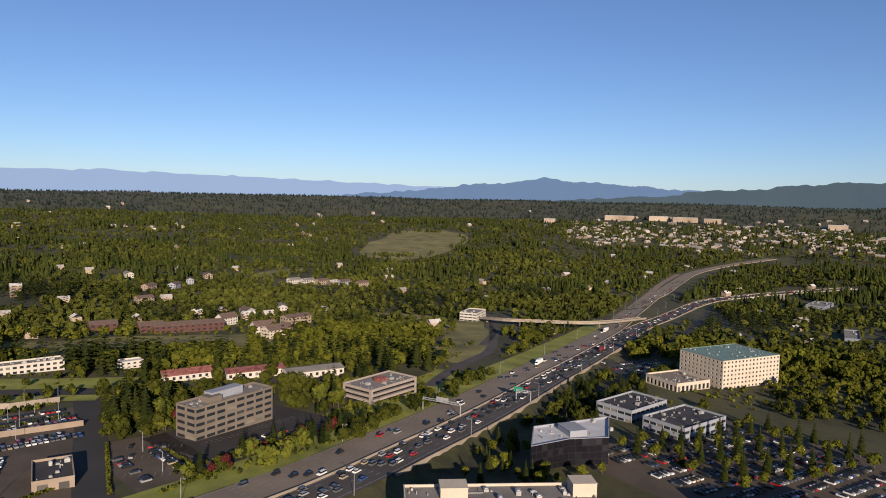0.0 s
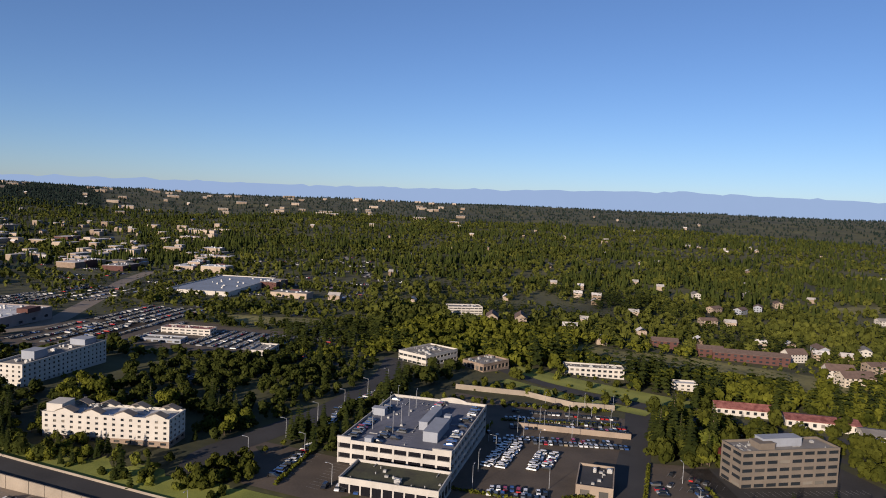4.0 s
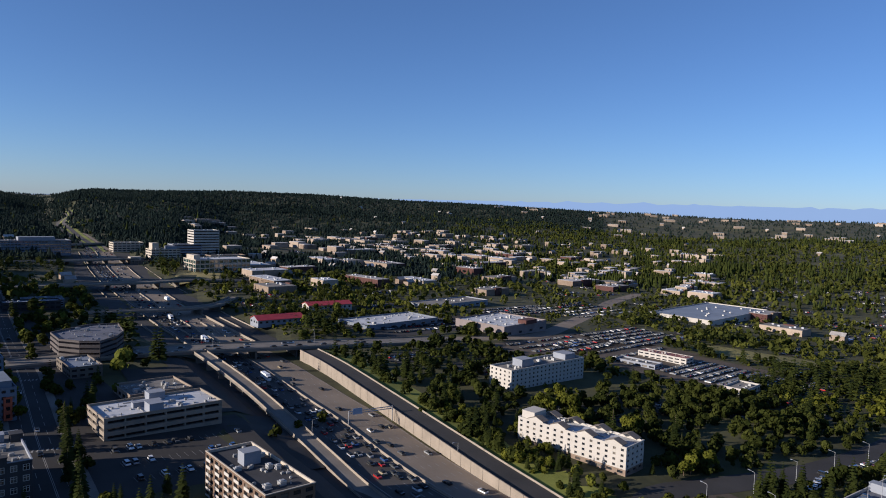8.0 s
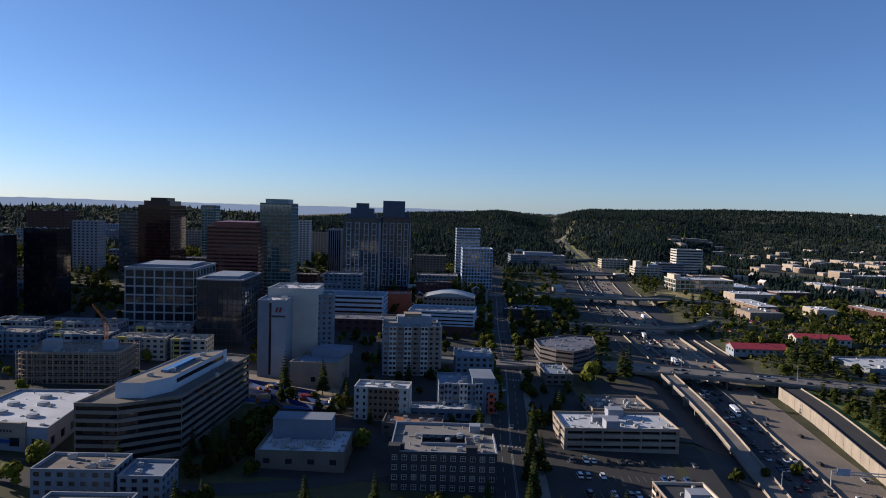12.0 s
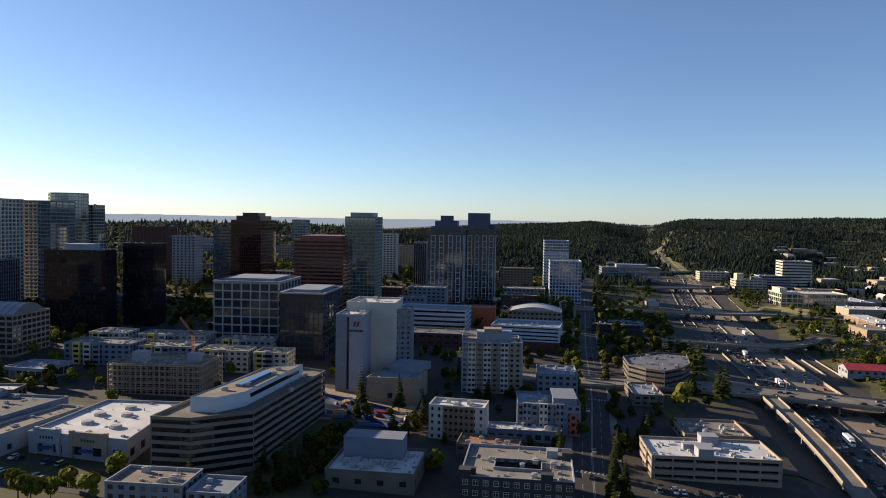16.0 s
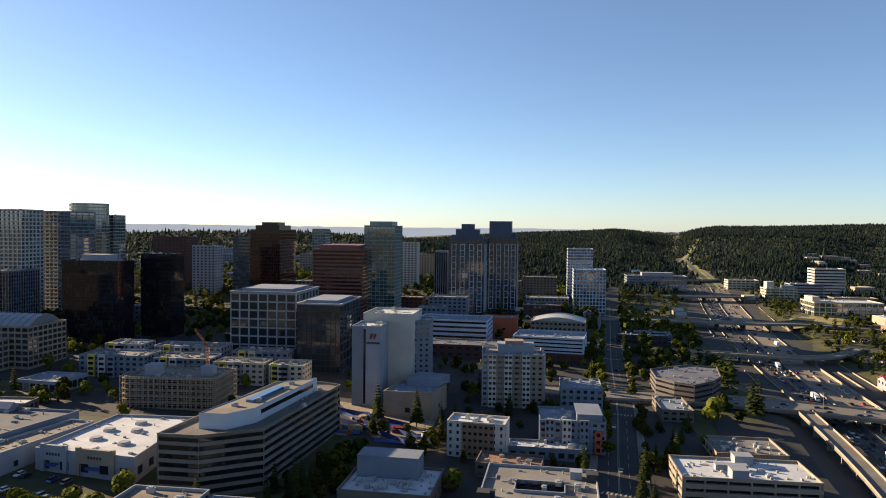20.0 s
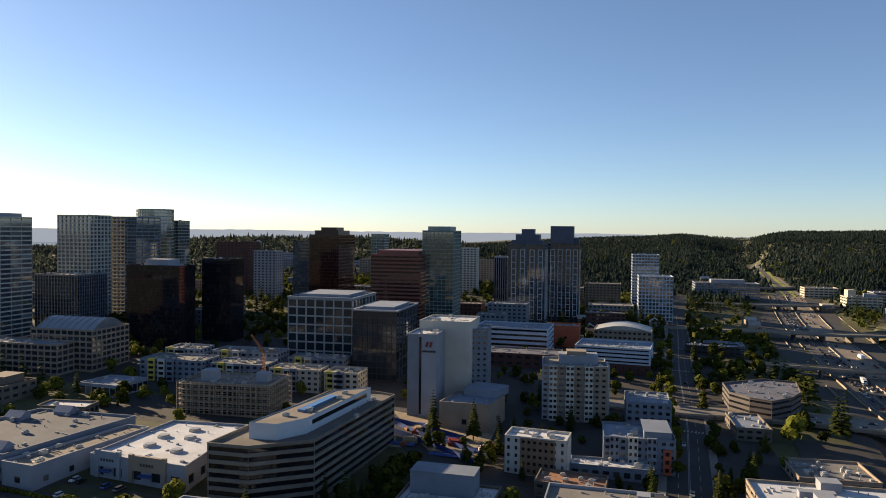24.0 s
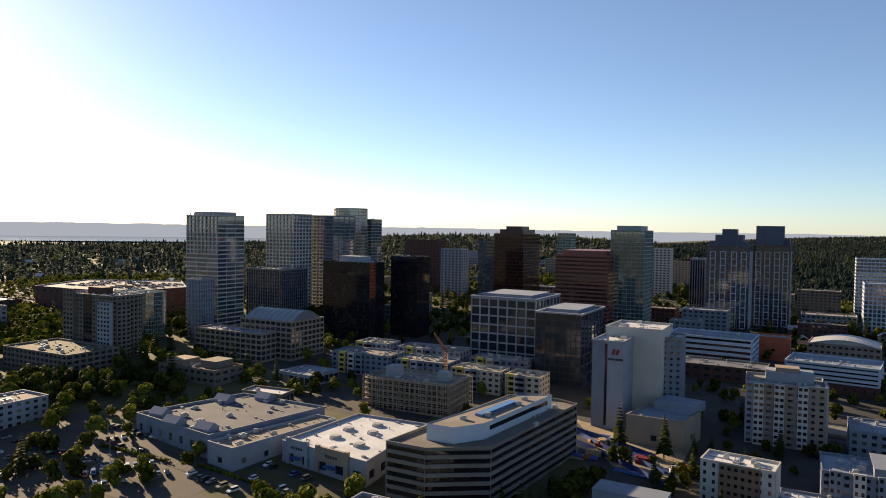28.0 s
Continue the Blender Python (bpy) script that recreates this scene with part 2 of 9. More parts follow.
ROOF_GREEN = surface("green_metal_roof", (0.13, 0.2, 0.17), 0.6, 0.2, 0.15, 2.0)
ROOF_RED = surface("weathered_red_roof", (0.14, 0.032, 0.026), 0.85, 0.3, 0.35, 1.0, tint=(0.24, 0.1, 0.08))
ROOF_SCARLET = surface("red_metal_roof", (0.34, 0.04, 0.05), 0.6, 0.3, 0.2, 1.0)
ROOF_SHINGLE = surface("brown_shingles", (0.11, 0.075, 0.06), 0.95, 0.4, 0.25, 3.0)
UNIT_METAL = surface("galvanised_metal", (0.36, 0.36, 0.35), 0.5, 0.5, 0.15, 3.0, metal=0.3, by="object")
VENT_METAL = surface("weathered_vents", (0.28, 0.28, 0.27), 0.6, 0.5, 0.4, 3.0, metal=0.2)
GLASS = glazing("window_glass", (0.018, 0.022, 0.027), (0.2, 0.18, 0.15))
GLASS_MANY = glazing("curtain_glass", (0.018, 0.024, 0.032), (0.055, 0.058, 0.062), "island", share=0.82)
GLASS_BLUE = glazing("blue_curtain_glass", (0.03, 0.05, 0.07), (0.13, 0.16, 0.18), "island", spec=0.5, ior=2.5)
GLASS_GREEN = glazing("green_curtain_glass", (0.02, 0.05, 0.045), (0.09, 0.14, 0.13), "island", spec=0.5, ior=2.4)
GLASS_BRONZE = glazing("bronze_curtain_glass", (0.03, 0.011, 0.009), (0.06, 0.026, 0.02), "island", spec=0.5)
GLASS_BLACK = glazing("black_curtain_glass", (0.008, 0.008, 0.011), (0.024, 0.024, 0.028), "island", spec=0.4)
CAR_PAINT = car_paint("car_paint", "object")
CAR_PAINT_MANY = car_paint("car_paint_mixed", "island")
CAR_GLASS = surface("car_glass", (0.012, 0.014, 0.016), 0.08, 1.0, 0.2, spec=0.6)
FAR_CAR_GLASS = surface("far_car_glass", (0.012, 0.014, 0.016), 0.5, 1.0, 0.2, spec=0.3)
RUBBER = surface("rubber", (0.02, 0.02, 0.02), 0.9, 2.0, 0.2)


# ---- shape helpers ----
def smooth(a, b, v):
    k = min(1.0, max(0.0, (v - a) / (b - a)))
    return k * k * (3 - 2 * k)


def clip(v, lo, hi):
    return lo if v < lo else hi if v > hi else v


def plane_z(x, y):
    """The even slope that falls to the east."""
    return -0.0366 * clip(x, -640, 760) + 0.0151 * clip(y, -760, 1300)


MED_Y = [-1260, -1090, -956, -822, -692, -643, -534, -419, -296, -225, -159, -120, -85, -52, -24, 38, 105, 170, 235, 275, 332, 368, 410, 459, 540, 650, 780, 900, 1050, 1220, 1500, 1750, 1950, 2245, 2560]
MED_X = [1240, 1200, 1129, 1008, 881, 838, 722, 592, 472, 406, 343, 308, 279, 251, 230, 190, 158, 133, 116, 109, 103, 97, 91, 83, 66, 44, 23, 5, -11, -29, -72, -102, -96, -124, -164]


def bank(x, y):
    """How far the land stands above the motorway's slope: the motorway runs in a cut to the north; to the south-west a
    narrow strip dips beside it, so that from the camera it seems to run on a low dam.
    """
    if y < -400 or y > 2290:
        return 0.0
    k = 0
    while MED_Y[k + 1] < y:
        k += 1
    f = (y - MED_Y[k]) / (MED_Y[k + 1] - MED_Y[k])
    dx = MED_X[k + 1] - MED_X[k]
    dy = MED_Y[k + 1] - MED_Y[k]
    d = (x - MED_X[k] - dx * f) * dy / math.hypot(dx, dy)
    half = 33 + 16 * smooth(480, 560, y)
    up = 4.5 * smooth(half, half + 15, abs(d)) * smooth(110, 230, y)
    if d < -22 and y < -40:
        up -= 4.0 * smooth(23, 29, -d) * (1 - smooth(45, 75, -d)) * smooth(40, 90, -y)
    return up


def ground_z(x, y):
    """The land: a slope falling to the east, hills to the north and far east, a lake basin to the west."""
    near = plane_z(x, y) + bank(x, y)
    r = math.hypot(x, y)
    if r < 800:
        return near
    a = math.degrees(math.atan2(-x, y))
    north = smooth(-50, -18, a) * (1 - smooth(1.0, 5.0, a))
    west = smooth(12, 34, a) * (1 - smooth(120, 160, a))
    far = 86 + north * (34 + 14 * smooth(0, -10, a) * (1 - smooth(-14, -22, a))) + 18 * math.exp(-((a - 8.5) / 2.2) ** 2)
    k = smooth(900 + 700 * smooth(-3, -9, a) * smooth(-56, -46, a), 4400 - 1100 * max(smooth(0.0, 0.6, north), math.exp(-((a - 8.5) / 3.0) ** 2)), r)
    z = near + (far - near) * k
    if west > 0:
        ridge = (42 - 20 * smooth(40, 58, a)) * math.exp(-((r - 1600) / 420) ** 2)
        z = z * (1 - west) + west * (near + (18 - near) * smooth(1700, 2600, r) + ridge)
    wave = noise.noise((x * 0.0016, y * 0.0016, 3.0)) * 14 * smooth(900, 1800, r)
    return z + wave * (1 - 0.6 * west)


def road_z(p):
    """Height of a point of a road: over the even slope where a height is given, else on the land."""
    return plane_z(p[0], p[1]) + p[2] if len(p) > 2 else ground_z(p[0], p[1])


TONED = {"broad_leaves", "near_leaves", "town_leaves", "needles", "far_foliage", "hazed_ridge_foliage", "hazed_western_foliage", "bright_leaves", "purple_leaves", "curtain_glass", "blue_curtain_glass", "green_curtain_glass", "bronze_curtain_glass", "black_curtain_glass", "car_paint_mixed", "dark_blue_glass", "far_walls", "far_roofs"}
tone_rng = random.Random(3)


class Geo:
    """Vertices and faces of one mesh."""

    def __init__(self):
        self.v, self.f = [], []

    def face(self, *pts):
        i = len(self.v)
        self.v.extend(tuple(p) for p in pts)
        self.f.append(tuple(range(i, i + len(pts))))

    def box(self, x0, y0, z0, x1, y1, z1, turn=None):
        i = len(self.v)
        pts = [(x, y, z) for z in (z0, z1) for x, y in ((x0, y0), (x1, y0), (x1, y1), (x0, y1))]
        if turn is not None:
            pts = [tuple(turn @ Vector(p)) for p in pts]
        self.v.extend(pts)
        self.f.extend(tuple(i + k for k in q) for q in ((3, 2, 1, 0), (4, 5, 6, 7), (0, 1, 5, 4), (1, 2, 6, 5), (2, 3, 7, 6), (3, 0, 4, 7)))

    def prism(self, pts, z0, z1, cap0=True):
        i, n = len(self.v), len(pts)
        self.v.extend((x, y, z0) for x, y in pts)
        self.v.extend((x, y, z1) for x, y in pts)
        self.f.extend((i + k, i + (k + 1) % n, i + n + (k + 1) % n, i + n + k) for k in range(n))
        self.f.append(tuple(i + n + k for k in range(n)))
        if cap0:
            self.f.append(tuple(i + k for k in reversed(range(n))))

    def rod(self, a, b, r0, r1, sides=6):
        a, b = Vector(a), Vector(b)
        q = (b - a).to_track_quat("Z", "Y")
        i = len(self.v)
        for c, r in ((a, r0), (b, r1)):
            for k in range(sides):
                t = 2 * math.pi * k / sides
                self.v.append(tuple(c + q @ Vector((r * math.cos(t), r * math.sin(t), 0))))
        self.f.extend((i + k, i + (k + 1) % sides, i + sides + (k + 1) % sides, i + sides + k) for k in range(sides))
        self.f.append(tuple(i + sides + k for k in range(sides)))

    def mesh(self, name, mat):
        me = bpy.data.meshes.new(name)
        me.from_pydata(self.v, [], self.f)
        me.materials.append(mat)
        me.update()
        if mat.name in TONED:
            # one tone for each loose piece
            tones, last, now = [], -1, 0.0
            for f in self.f:
                if min(f) > last:
                    now = tone_rng.random()
                last = max(last, max(f))
                tones.append(now)
            me.attributes.new("tone", "FLOAT", "FACE").data.foreach_set("value", tones)
        return me


def part(name, geo, mat, parent=None, label="", kind="", at=None):
    me = geo.mesh(name, mat) if isinstance(geo, Geo) else geo
    ob = new(name, me)
    if parent is not None:
        ob.parent = parent
    if at is not None:
        ob.matrix_basis = at
    return tagged(ob, label, "", "", kind)


def setting(name, geo, mat, label=""):
    return tagged(part(name, geo, mat), label, "", "", "structure")


# which cells of the plan are taken by roads, lots and buildings (4 m cells)
CELL, ORG, NCELL = 4.0, -1300.0, 900
taken = np.zeros((NCELL, NCELL), bool)


def mark(cx, cy, half_l, half_w, rot, grow=3.0):
    hl, hw = half_l + grow, half_w + grow
    c, s = math.cos(rot), math.sin(rot)
    r = math.hypot(hl, hw)
    i0, i1 = int((cx - r - ORG) // CELL), int((cx + r - ORG) // CELL) + 1
    j0, j1 = int((cy - r - ORG) // CELL), int((cy + r - ORG) // CELL) + 1
    i0, j0, i1, j1 = max(i0, 0), max(j0, 0), min(i1, NCELL), min(j1, NCELL)
    if i0 >= i1 or j0 >= j1:
        return
    xs = ORG + CELL * (np.arange(i0, i1) + 0.5) - cx
    ys = ORG + CELL * (np.arange(j0, j1) + 0.5) - cy
    gx, gy = np.meshgrid(xs, ys, indexing="ij")
    taken[i0:i1, j0:j1] |= (np.abs(gx * c + gy * s) < hl) & (np.abs(-gx * s + gy * c) < hw)


def is_free(x, y):
    i, j = int((x - ORG) // CELL), int((y - ORG) // CELL)
    return not (0 <= i < NCELL and 0 <= j < NCELL and taken[i, j])


def spline(pts, step=8.0):
    """Points every few metres on a smooth line through pts (x, y) or (x, y, z)."""
    p = np.array(pts, float)
    out = []
    for i in range(len(p) - 1):
        a, b, c, d = p[max(i - 1, 0)], p[i], p[i + 1], p[min(i + 2, len(p) - 1)]
        n = max(2, int(np.linalg.norm(c[:2] - b[:2]) / step))
        for k in range(n):
            t = k / n
            out.append(0.5 * (2 * b + (c - a) * t + (2 * a - 5 * b + 4 * c - d) * t * t + (3 * b - a - 3 * c + d) * t ** 3))
    out.append(p[-1])
    return np.array(out)


def sides_of(line):
    d = np.gradient(line[:, :2], axis=0)
    d /= np.linalg.norm(d, axis=1)[:, None] + 1e-9
    return np.stack([d[:, 1], -d[:, 0]], 1)      # to the right of the way


def strip(geo, line, off0, off1, up0=0.1, up1=None, thick=0.0):
    """A band along a line between two offsets to its right; the line's third column is height over the land."""
    up1 = up0 if up1 is None else up1
    nrm = sides_of(line)
    rows = []
    for p, n in zip(line, nrm):
        a, b = p[:2] + n * off0, p[:2] + n * off1
        za, zb = (road_z(p), road_z(p)) if len(p) > 2 else (ground_z(*a), ground_z(*b))
        rows.append(((a[0], a[1], za + up0), (b[0], b[1], zb + up1)))
    for (a, b), (c, d) in zip(rows, rows[1:]):
        geo.face(a, b, d, c)
        if thick:
            low = lambda q: (q[0], q[1], q[2] - thick)
            geo.face(low(c), low(d), low(b), low(a))
            geo.face(low(a), a, c, low(c))
            geo.face(b, low(b), low(d), d)


def mark_line(line, half, grow=2.0):
    for p in line:
        mark(p[0], p[1], half, half, 0, grow)


def barrier(geo, line, off, high=0.9, wide=0.5, up=0.1):
    """A concrete safety barrier, wider at its foot."""
    nrm = sides_of(line)
    prev = None
    for p, n in zip(line, nrm):
        c = p[:2] + n * off
        z = (road_z(p) if len(p) > 2 else ground_z(*c)) + up
        row = [(*(c + n * w), z + h) for w, h in ((-wide / 2, 0), (-wide / 5, high * 0.4), (-wide / 6, high), (wide / 6, high), (wide / 5, high * 0.4), (wide / 2, 0))]
        if prev:
            for k in range(5):
                geo.face(prev[k], row[k], row[k + 1], prev[k + 1])
        prev = row


# ---- the land ----
radii = [0.0]
while radii[-1] < 4900:
    radii.append(radii[-1] + max(14.0, radii[-1] * 0.03))
radii[-1] = 4930.0
NA = 300
lv = [(0.0, 0.0, 0.0)]
lf = []
for r in radii[1:]:
    for k in range(NA):
        a = 2 * math.pi * k / NA
        x, y = r * math.cos(a), r * math.sin(a)
        lv.append((x, y, ground_z(x, y)))
for k in range(NA):
    lf.append((0, 1 + k, 1 + (k + 1) % NA))
for i in range(len(radii) - 2):
    for k in range(NA):
        a, b = 1 + i * NA + k, 1 + i * NA + (k + 1) % NA
        lf.append((a, a + NA, b + NA, b))
land = Geo()
land.v, land.f = lv, lf
LAND = surface("rough_land", (0.02, 0.025, 0.008), 0.95, 0.012, 0.4, 0.15, tint=(0.058, 0.056, 0.018))
setting("ground", land, LAND, "green and brown ground sloping down to the east")

# lake far to the west
WATER = surface("lake_water", (0.05, 0.09, 0.13), 0.12, 0.01, 0.2, 0.1, spec=0.6)
lake = Geo()
la = [math.radians(a) for a in range(10, 86, 4)]
for a, b in zip(la, la[1:]):
    lake.face(*[(-r * math.sin(t), r * math.cos(t), 24.0) for r, t in ((3650, a), (3650, b), (4860, b), (4860, a))])
setting("water", lake, WATER, "pale blue lake beyond the wooded ridge")


# far hills as a backdrop
def hills(name, a0, a1, r, heights, mat, label, floor_z, rough=1.0):
    g = Geo()
    n = 240
    top = []
    for k in range(n + 1):
        a = a0 + (a1 - a0) * k / n
        q = k / n * (len(heights) - 1)
        i = min(int(q), len(heights) - 2)
        f = q - i
        f = f * f * (3 - 2 * f)
        deg = heights[i] * (1 - f) + heights[i + 1] * f + rough * (0.16 * noise.noise((a * 0.5, r * 0.01, 0)) + 0.13 * noise.noise((a * 1.6, r * 0.01, 4)) + 0.05 * noise.noise((a * 5.0, r * 0.01, 7)))
        t = math.radians(a)
        top.append((-math.sin(t), math.cos(t), 110 + r * math.tan(math.radians(deg))))
    for (ax, ay, az), (bx, by, bz) in zip(top, top[1:]):
        g.face((ax * r, ay * r, floor_z), (bx * r, by * r, floor_z), (bx * r, by * r, bz), (ax * r, ay * r, az))
        g.face((ax * r, ay * r, az), (bx * r, by * r, bz), (bx * (r + 60), by * (r + 60), floor_z), (ax * (r + 60), ay * (r + 60), floor_z))
    setting(name, g, mat, label)


# aerial haze is painted here: a pale blue colour plus a glow
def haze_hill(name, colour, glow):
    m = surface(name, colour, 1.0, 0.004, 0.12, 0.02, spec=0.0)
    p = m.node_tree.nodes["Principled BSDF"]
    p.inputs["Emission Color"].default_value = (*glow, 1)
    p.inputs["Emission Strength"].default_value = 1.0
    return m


HILL_FAR = haze_hill("hazed_blue_mountains", (0.015, 0.02, 0.03), (0.2, 0.262, 0.345))
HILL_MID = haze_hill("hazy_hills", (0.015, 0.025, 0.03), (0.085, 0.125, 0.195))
HILL_NEAR = haze_hill("hazed_wooded_hills", (0.02, 0.03, 0.025), (0.034, 0.048, 0.066))
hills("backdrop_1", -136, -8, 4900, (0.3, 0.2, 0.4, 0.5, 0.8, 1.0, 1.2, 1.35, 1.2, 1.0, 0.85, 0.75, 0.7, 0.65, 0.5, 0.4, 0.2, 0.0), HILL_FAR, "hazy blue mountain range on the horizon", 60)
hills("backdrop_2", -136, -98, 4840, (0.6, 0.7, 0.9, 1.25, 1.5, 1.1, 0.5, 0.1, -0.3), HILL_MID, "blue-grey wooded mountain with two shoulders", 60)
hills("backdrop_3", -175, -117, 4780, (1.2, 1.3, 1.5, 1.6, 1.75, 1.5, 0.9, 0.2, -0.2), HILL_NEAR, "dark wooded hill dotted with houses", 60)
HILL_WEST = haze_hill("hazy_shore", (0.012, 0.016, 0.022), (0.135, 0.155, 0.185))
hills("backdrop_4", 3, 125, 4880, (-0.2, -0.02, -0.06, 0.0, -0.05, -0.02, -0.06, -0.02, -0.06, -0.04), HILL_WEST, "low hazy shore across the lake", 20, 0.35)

# ---- the motorway ----
MEDIAN = spline(list(zip(MED_X, MED_Y)), 10)
main = MEDIAN[MEDIAN[:, 1] < 1180]
hill = MEDIAN[(MEDIAN[:, 1] > 1160) & (MEDIAN[:, 1] < 2150)]
g = Geo()
strip(g, main, 0.6, 23.5, 0.12)
setting("road_northbound", g, PALE_ASPHALT, "worn grey motorway lanes with light traffic")
g = Geo()
strip(g, main[main[:, 1] > -440], -21.0, -0.6, 0.12)
strip(g, hill, -10.5, -2.0, 0.12)
strip(g, hill, 2.0, 10.5, 0.12)
setting("road_southbound", g, MOTORWAY, "dark asphalt motorway lanes crowded with cars")
g = Geo()
strip(g, hill, -1.9, 1.9, 0.1)
strip(g, hill, 10.6, 17.0, 0.1)
setting("verge_hill", g, GRASS, "grass beside the motorway on the hill")
g = Geo()
barrier(g, main, 0.0, 1.0, 0.7)
setting("barrier_median", g, PALE_CONCRETE, "pale concrete median barrier")
mark_line(main, 23, 3)
mark_line(hill, 12, 0)
hill_ramp = MEDIAN[(MEDIAN[:, 1] > 1150) & (MEDIAN[:, 1] < 1500)]
g = Geo()
strip(g, hill_ramp, 18.0, 24.0, 0.14)
setting("road_hill_ramp", g, PALE_ASPHALT, "pale slip road climbing beside the motorway")
mark_line(spline([tuple(p) for p in hill_ramp + sides_of(hill_ramp) * 19], 8), 6, 0)
# collector lanes beside the motorway north of the overpass
verge = spline([tuple(p) for p in MEDIAN[(MEDIAN[:, 1] > -470) & (MEDIAN[:, 1] < 90)]], 6)
g = Geo()
for o0, o1 in ((24.0, 30), (30, 36), (36, 44)):
    strip(g, verge, o0, o1, 0.09)
setting("verge_east", g, GRASS, "bright grass verge along the motorway")
mark_line(spline([tuple(p) for p in verge + sides_of(verge) * 34], 6), 8, 0)
north = MEDIAN[(MEDIAN[:, 1] > 505) & (MEDIAN[:, 1] < 1170)]
for nm, o0, o1, mat, lab in (("road_collector_west", -45.5, -24.5, ASPHALT, "dark collector lanes beside the motorway"), ("road_collector_east", 25.0, 45.5, ASPHALT, "dark collector lanes beside the motorway")):
    g = Geo()
    strip(g, north, o0, o1, 0.12)
    setting(nm, g, mat, lab)
g = Geo()
for off, y0, y1, hi in ((-22.8, 505, 700, 1.6), (-22.8, 730, 1300, 1.2), (-34, 545, 600, 1.8), (-34, 740, 800, 1.4), (-45.8, 560, 680, 1.1), (24.2, 505, 640, 2.4), (24.2, 690, 800, 1.3), (24.2, 880, 1000, 1.3), (35, 560, 620, 1.5), (45.8, 560, 660, 1.2), (45.8, 760, 1000, 1.1), (12, 530, 600, 1.6), (-11, 545, 580, 1.4), (-11, 770, 800, 1.4)):
    barrier(g, north[(north[:, 1] > y0) & (north[:, 1] < y1)], off, hi * 0.75, 0.6)
setting("barrier_collector", g, PALE_CONCRETE, "pale concrete walls between the lanes")
mark_line(north, 44, 3)
g = Geo()
lanes = [4.2, 7.9, 11.6, 15.3, 19.0]
dense = spline([tuple(p) for p in MEDIAN[(MEDIAN[:, 1] > -420) & (MEDIAN[:, 1] < 900)][::4]], 3.0)
nrm = sides_of(dense)
for s in (1, -1):
    for off in lanes[: 5 if s > 0 else 4]:
        for k in range(0, len(dense) - 2, 4):
            p, q, n = dense[k], dense[k + 1], nrm[k] * s
            a, b = p + n * off, p + n * (off + 0.22)
            za, zb = ground_z(*a) + 0.16, ground_z(*(q + n * off)) + 0.16
            c, d = q + n * (off + 0.22), q + n * off
            g.face((*a, za), (*b, za), (*c, zb), (*d, zb))
for off in (1.4, 22.4, -1.4, -19.6):
    strip(g, dense, off, off + 0.25, 0.16)
tagged(part("lane_markings", g, PAINT_LINE), "white dashed and solid lane lines on the motorway", "road marking", "", "stuff")


def road(name, pts, half, mat, label, up=0.1, thick=0.0, rails=False, take=True, rail_mat=None):
    line = spline(pts, 8)
    g = Geo()
    strip(g, line, -half, half, up, None, thick)
    ob = setting(name, g, mat, label)
    if rails:
        b = Geo()
        barrier(b, line, -half + 0.3, 0.95, 0.5, up)
        barrier(b, line, half - 0.3, 0.95, 0.5, up)
        part("parapet", b, rail_mat or PALE_CONCRETE, ob, "pale concrete parapets")
    if take:
        mark_line(line, half, 2)
    return ob, line


def piers(parent, line, every, wide, top, mat=CONCRETE):
    nrm = sides_of(line)
    step = max(1, int(every / 8))
    for k in range(step // 2, len(line), step):
        p, n = line[k], nrm[k]
        z = ground_z(p[0], p[1])
        if road_z(p) - z < 2.2:
            continue
        geo = Geo()
        turn = Matrix.Translation((p[0], p[1], 0)) @ Matrix.Rotation(math.atan2(n[1], n[0]), 4, "Z")
        geo.box(-wide, -0.5, z - 0.3, wide, 0.5, road_z(p) - top, turn)
        part("pier", geo, mat, parent)


# overpass with its approaches, and the elevated ramps beside the motorway
ov, ln = road("bridge_1", [(-100, 440, 4.7), (-60, 447, 5.2), (-11, 462, 6.3), (40, 472, 6.9), (95, 478, 6.9), (150, 486, 6.2), (200, 494, 5.2), (248, 502, 4.7)], 11.5, CONCRETE, "grey concrete road overpass across the motorway", 0.1, 1.6, True)
piers(ov, ln, 28, 9, 1.6)
rb, ln = road("ramp_northbound", [(180, 95, 0.1), (158, 160, 1.0), (145, 235, 3.9), (140, 280, 5.0), (134, 350, 5.8), (128, 420, 6.3), (121, 462, 6.6)], 6.5, ASPHALT, "asphalt slip road on a pale retaining wall", 0.1, 0.5)
n = sides_of(ln)
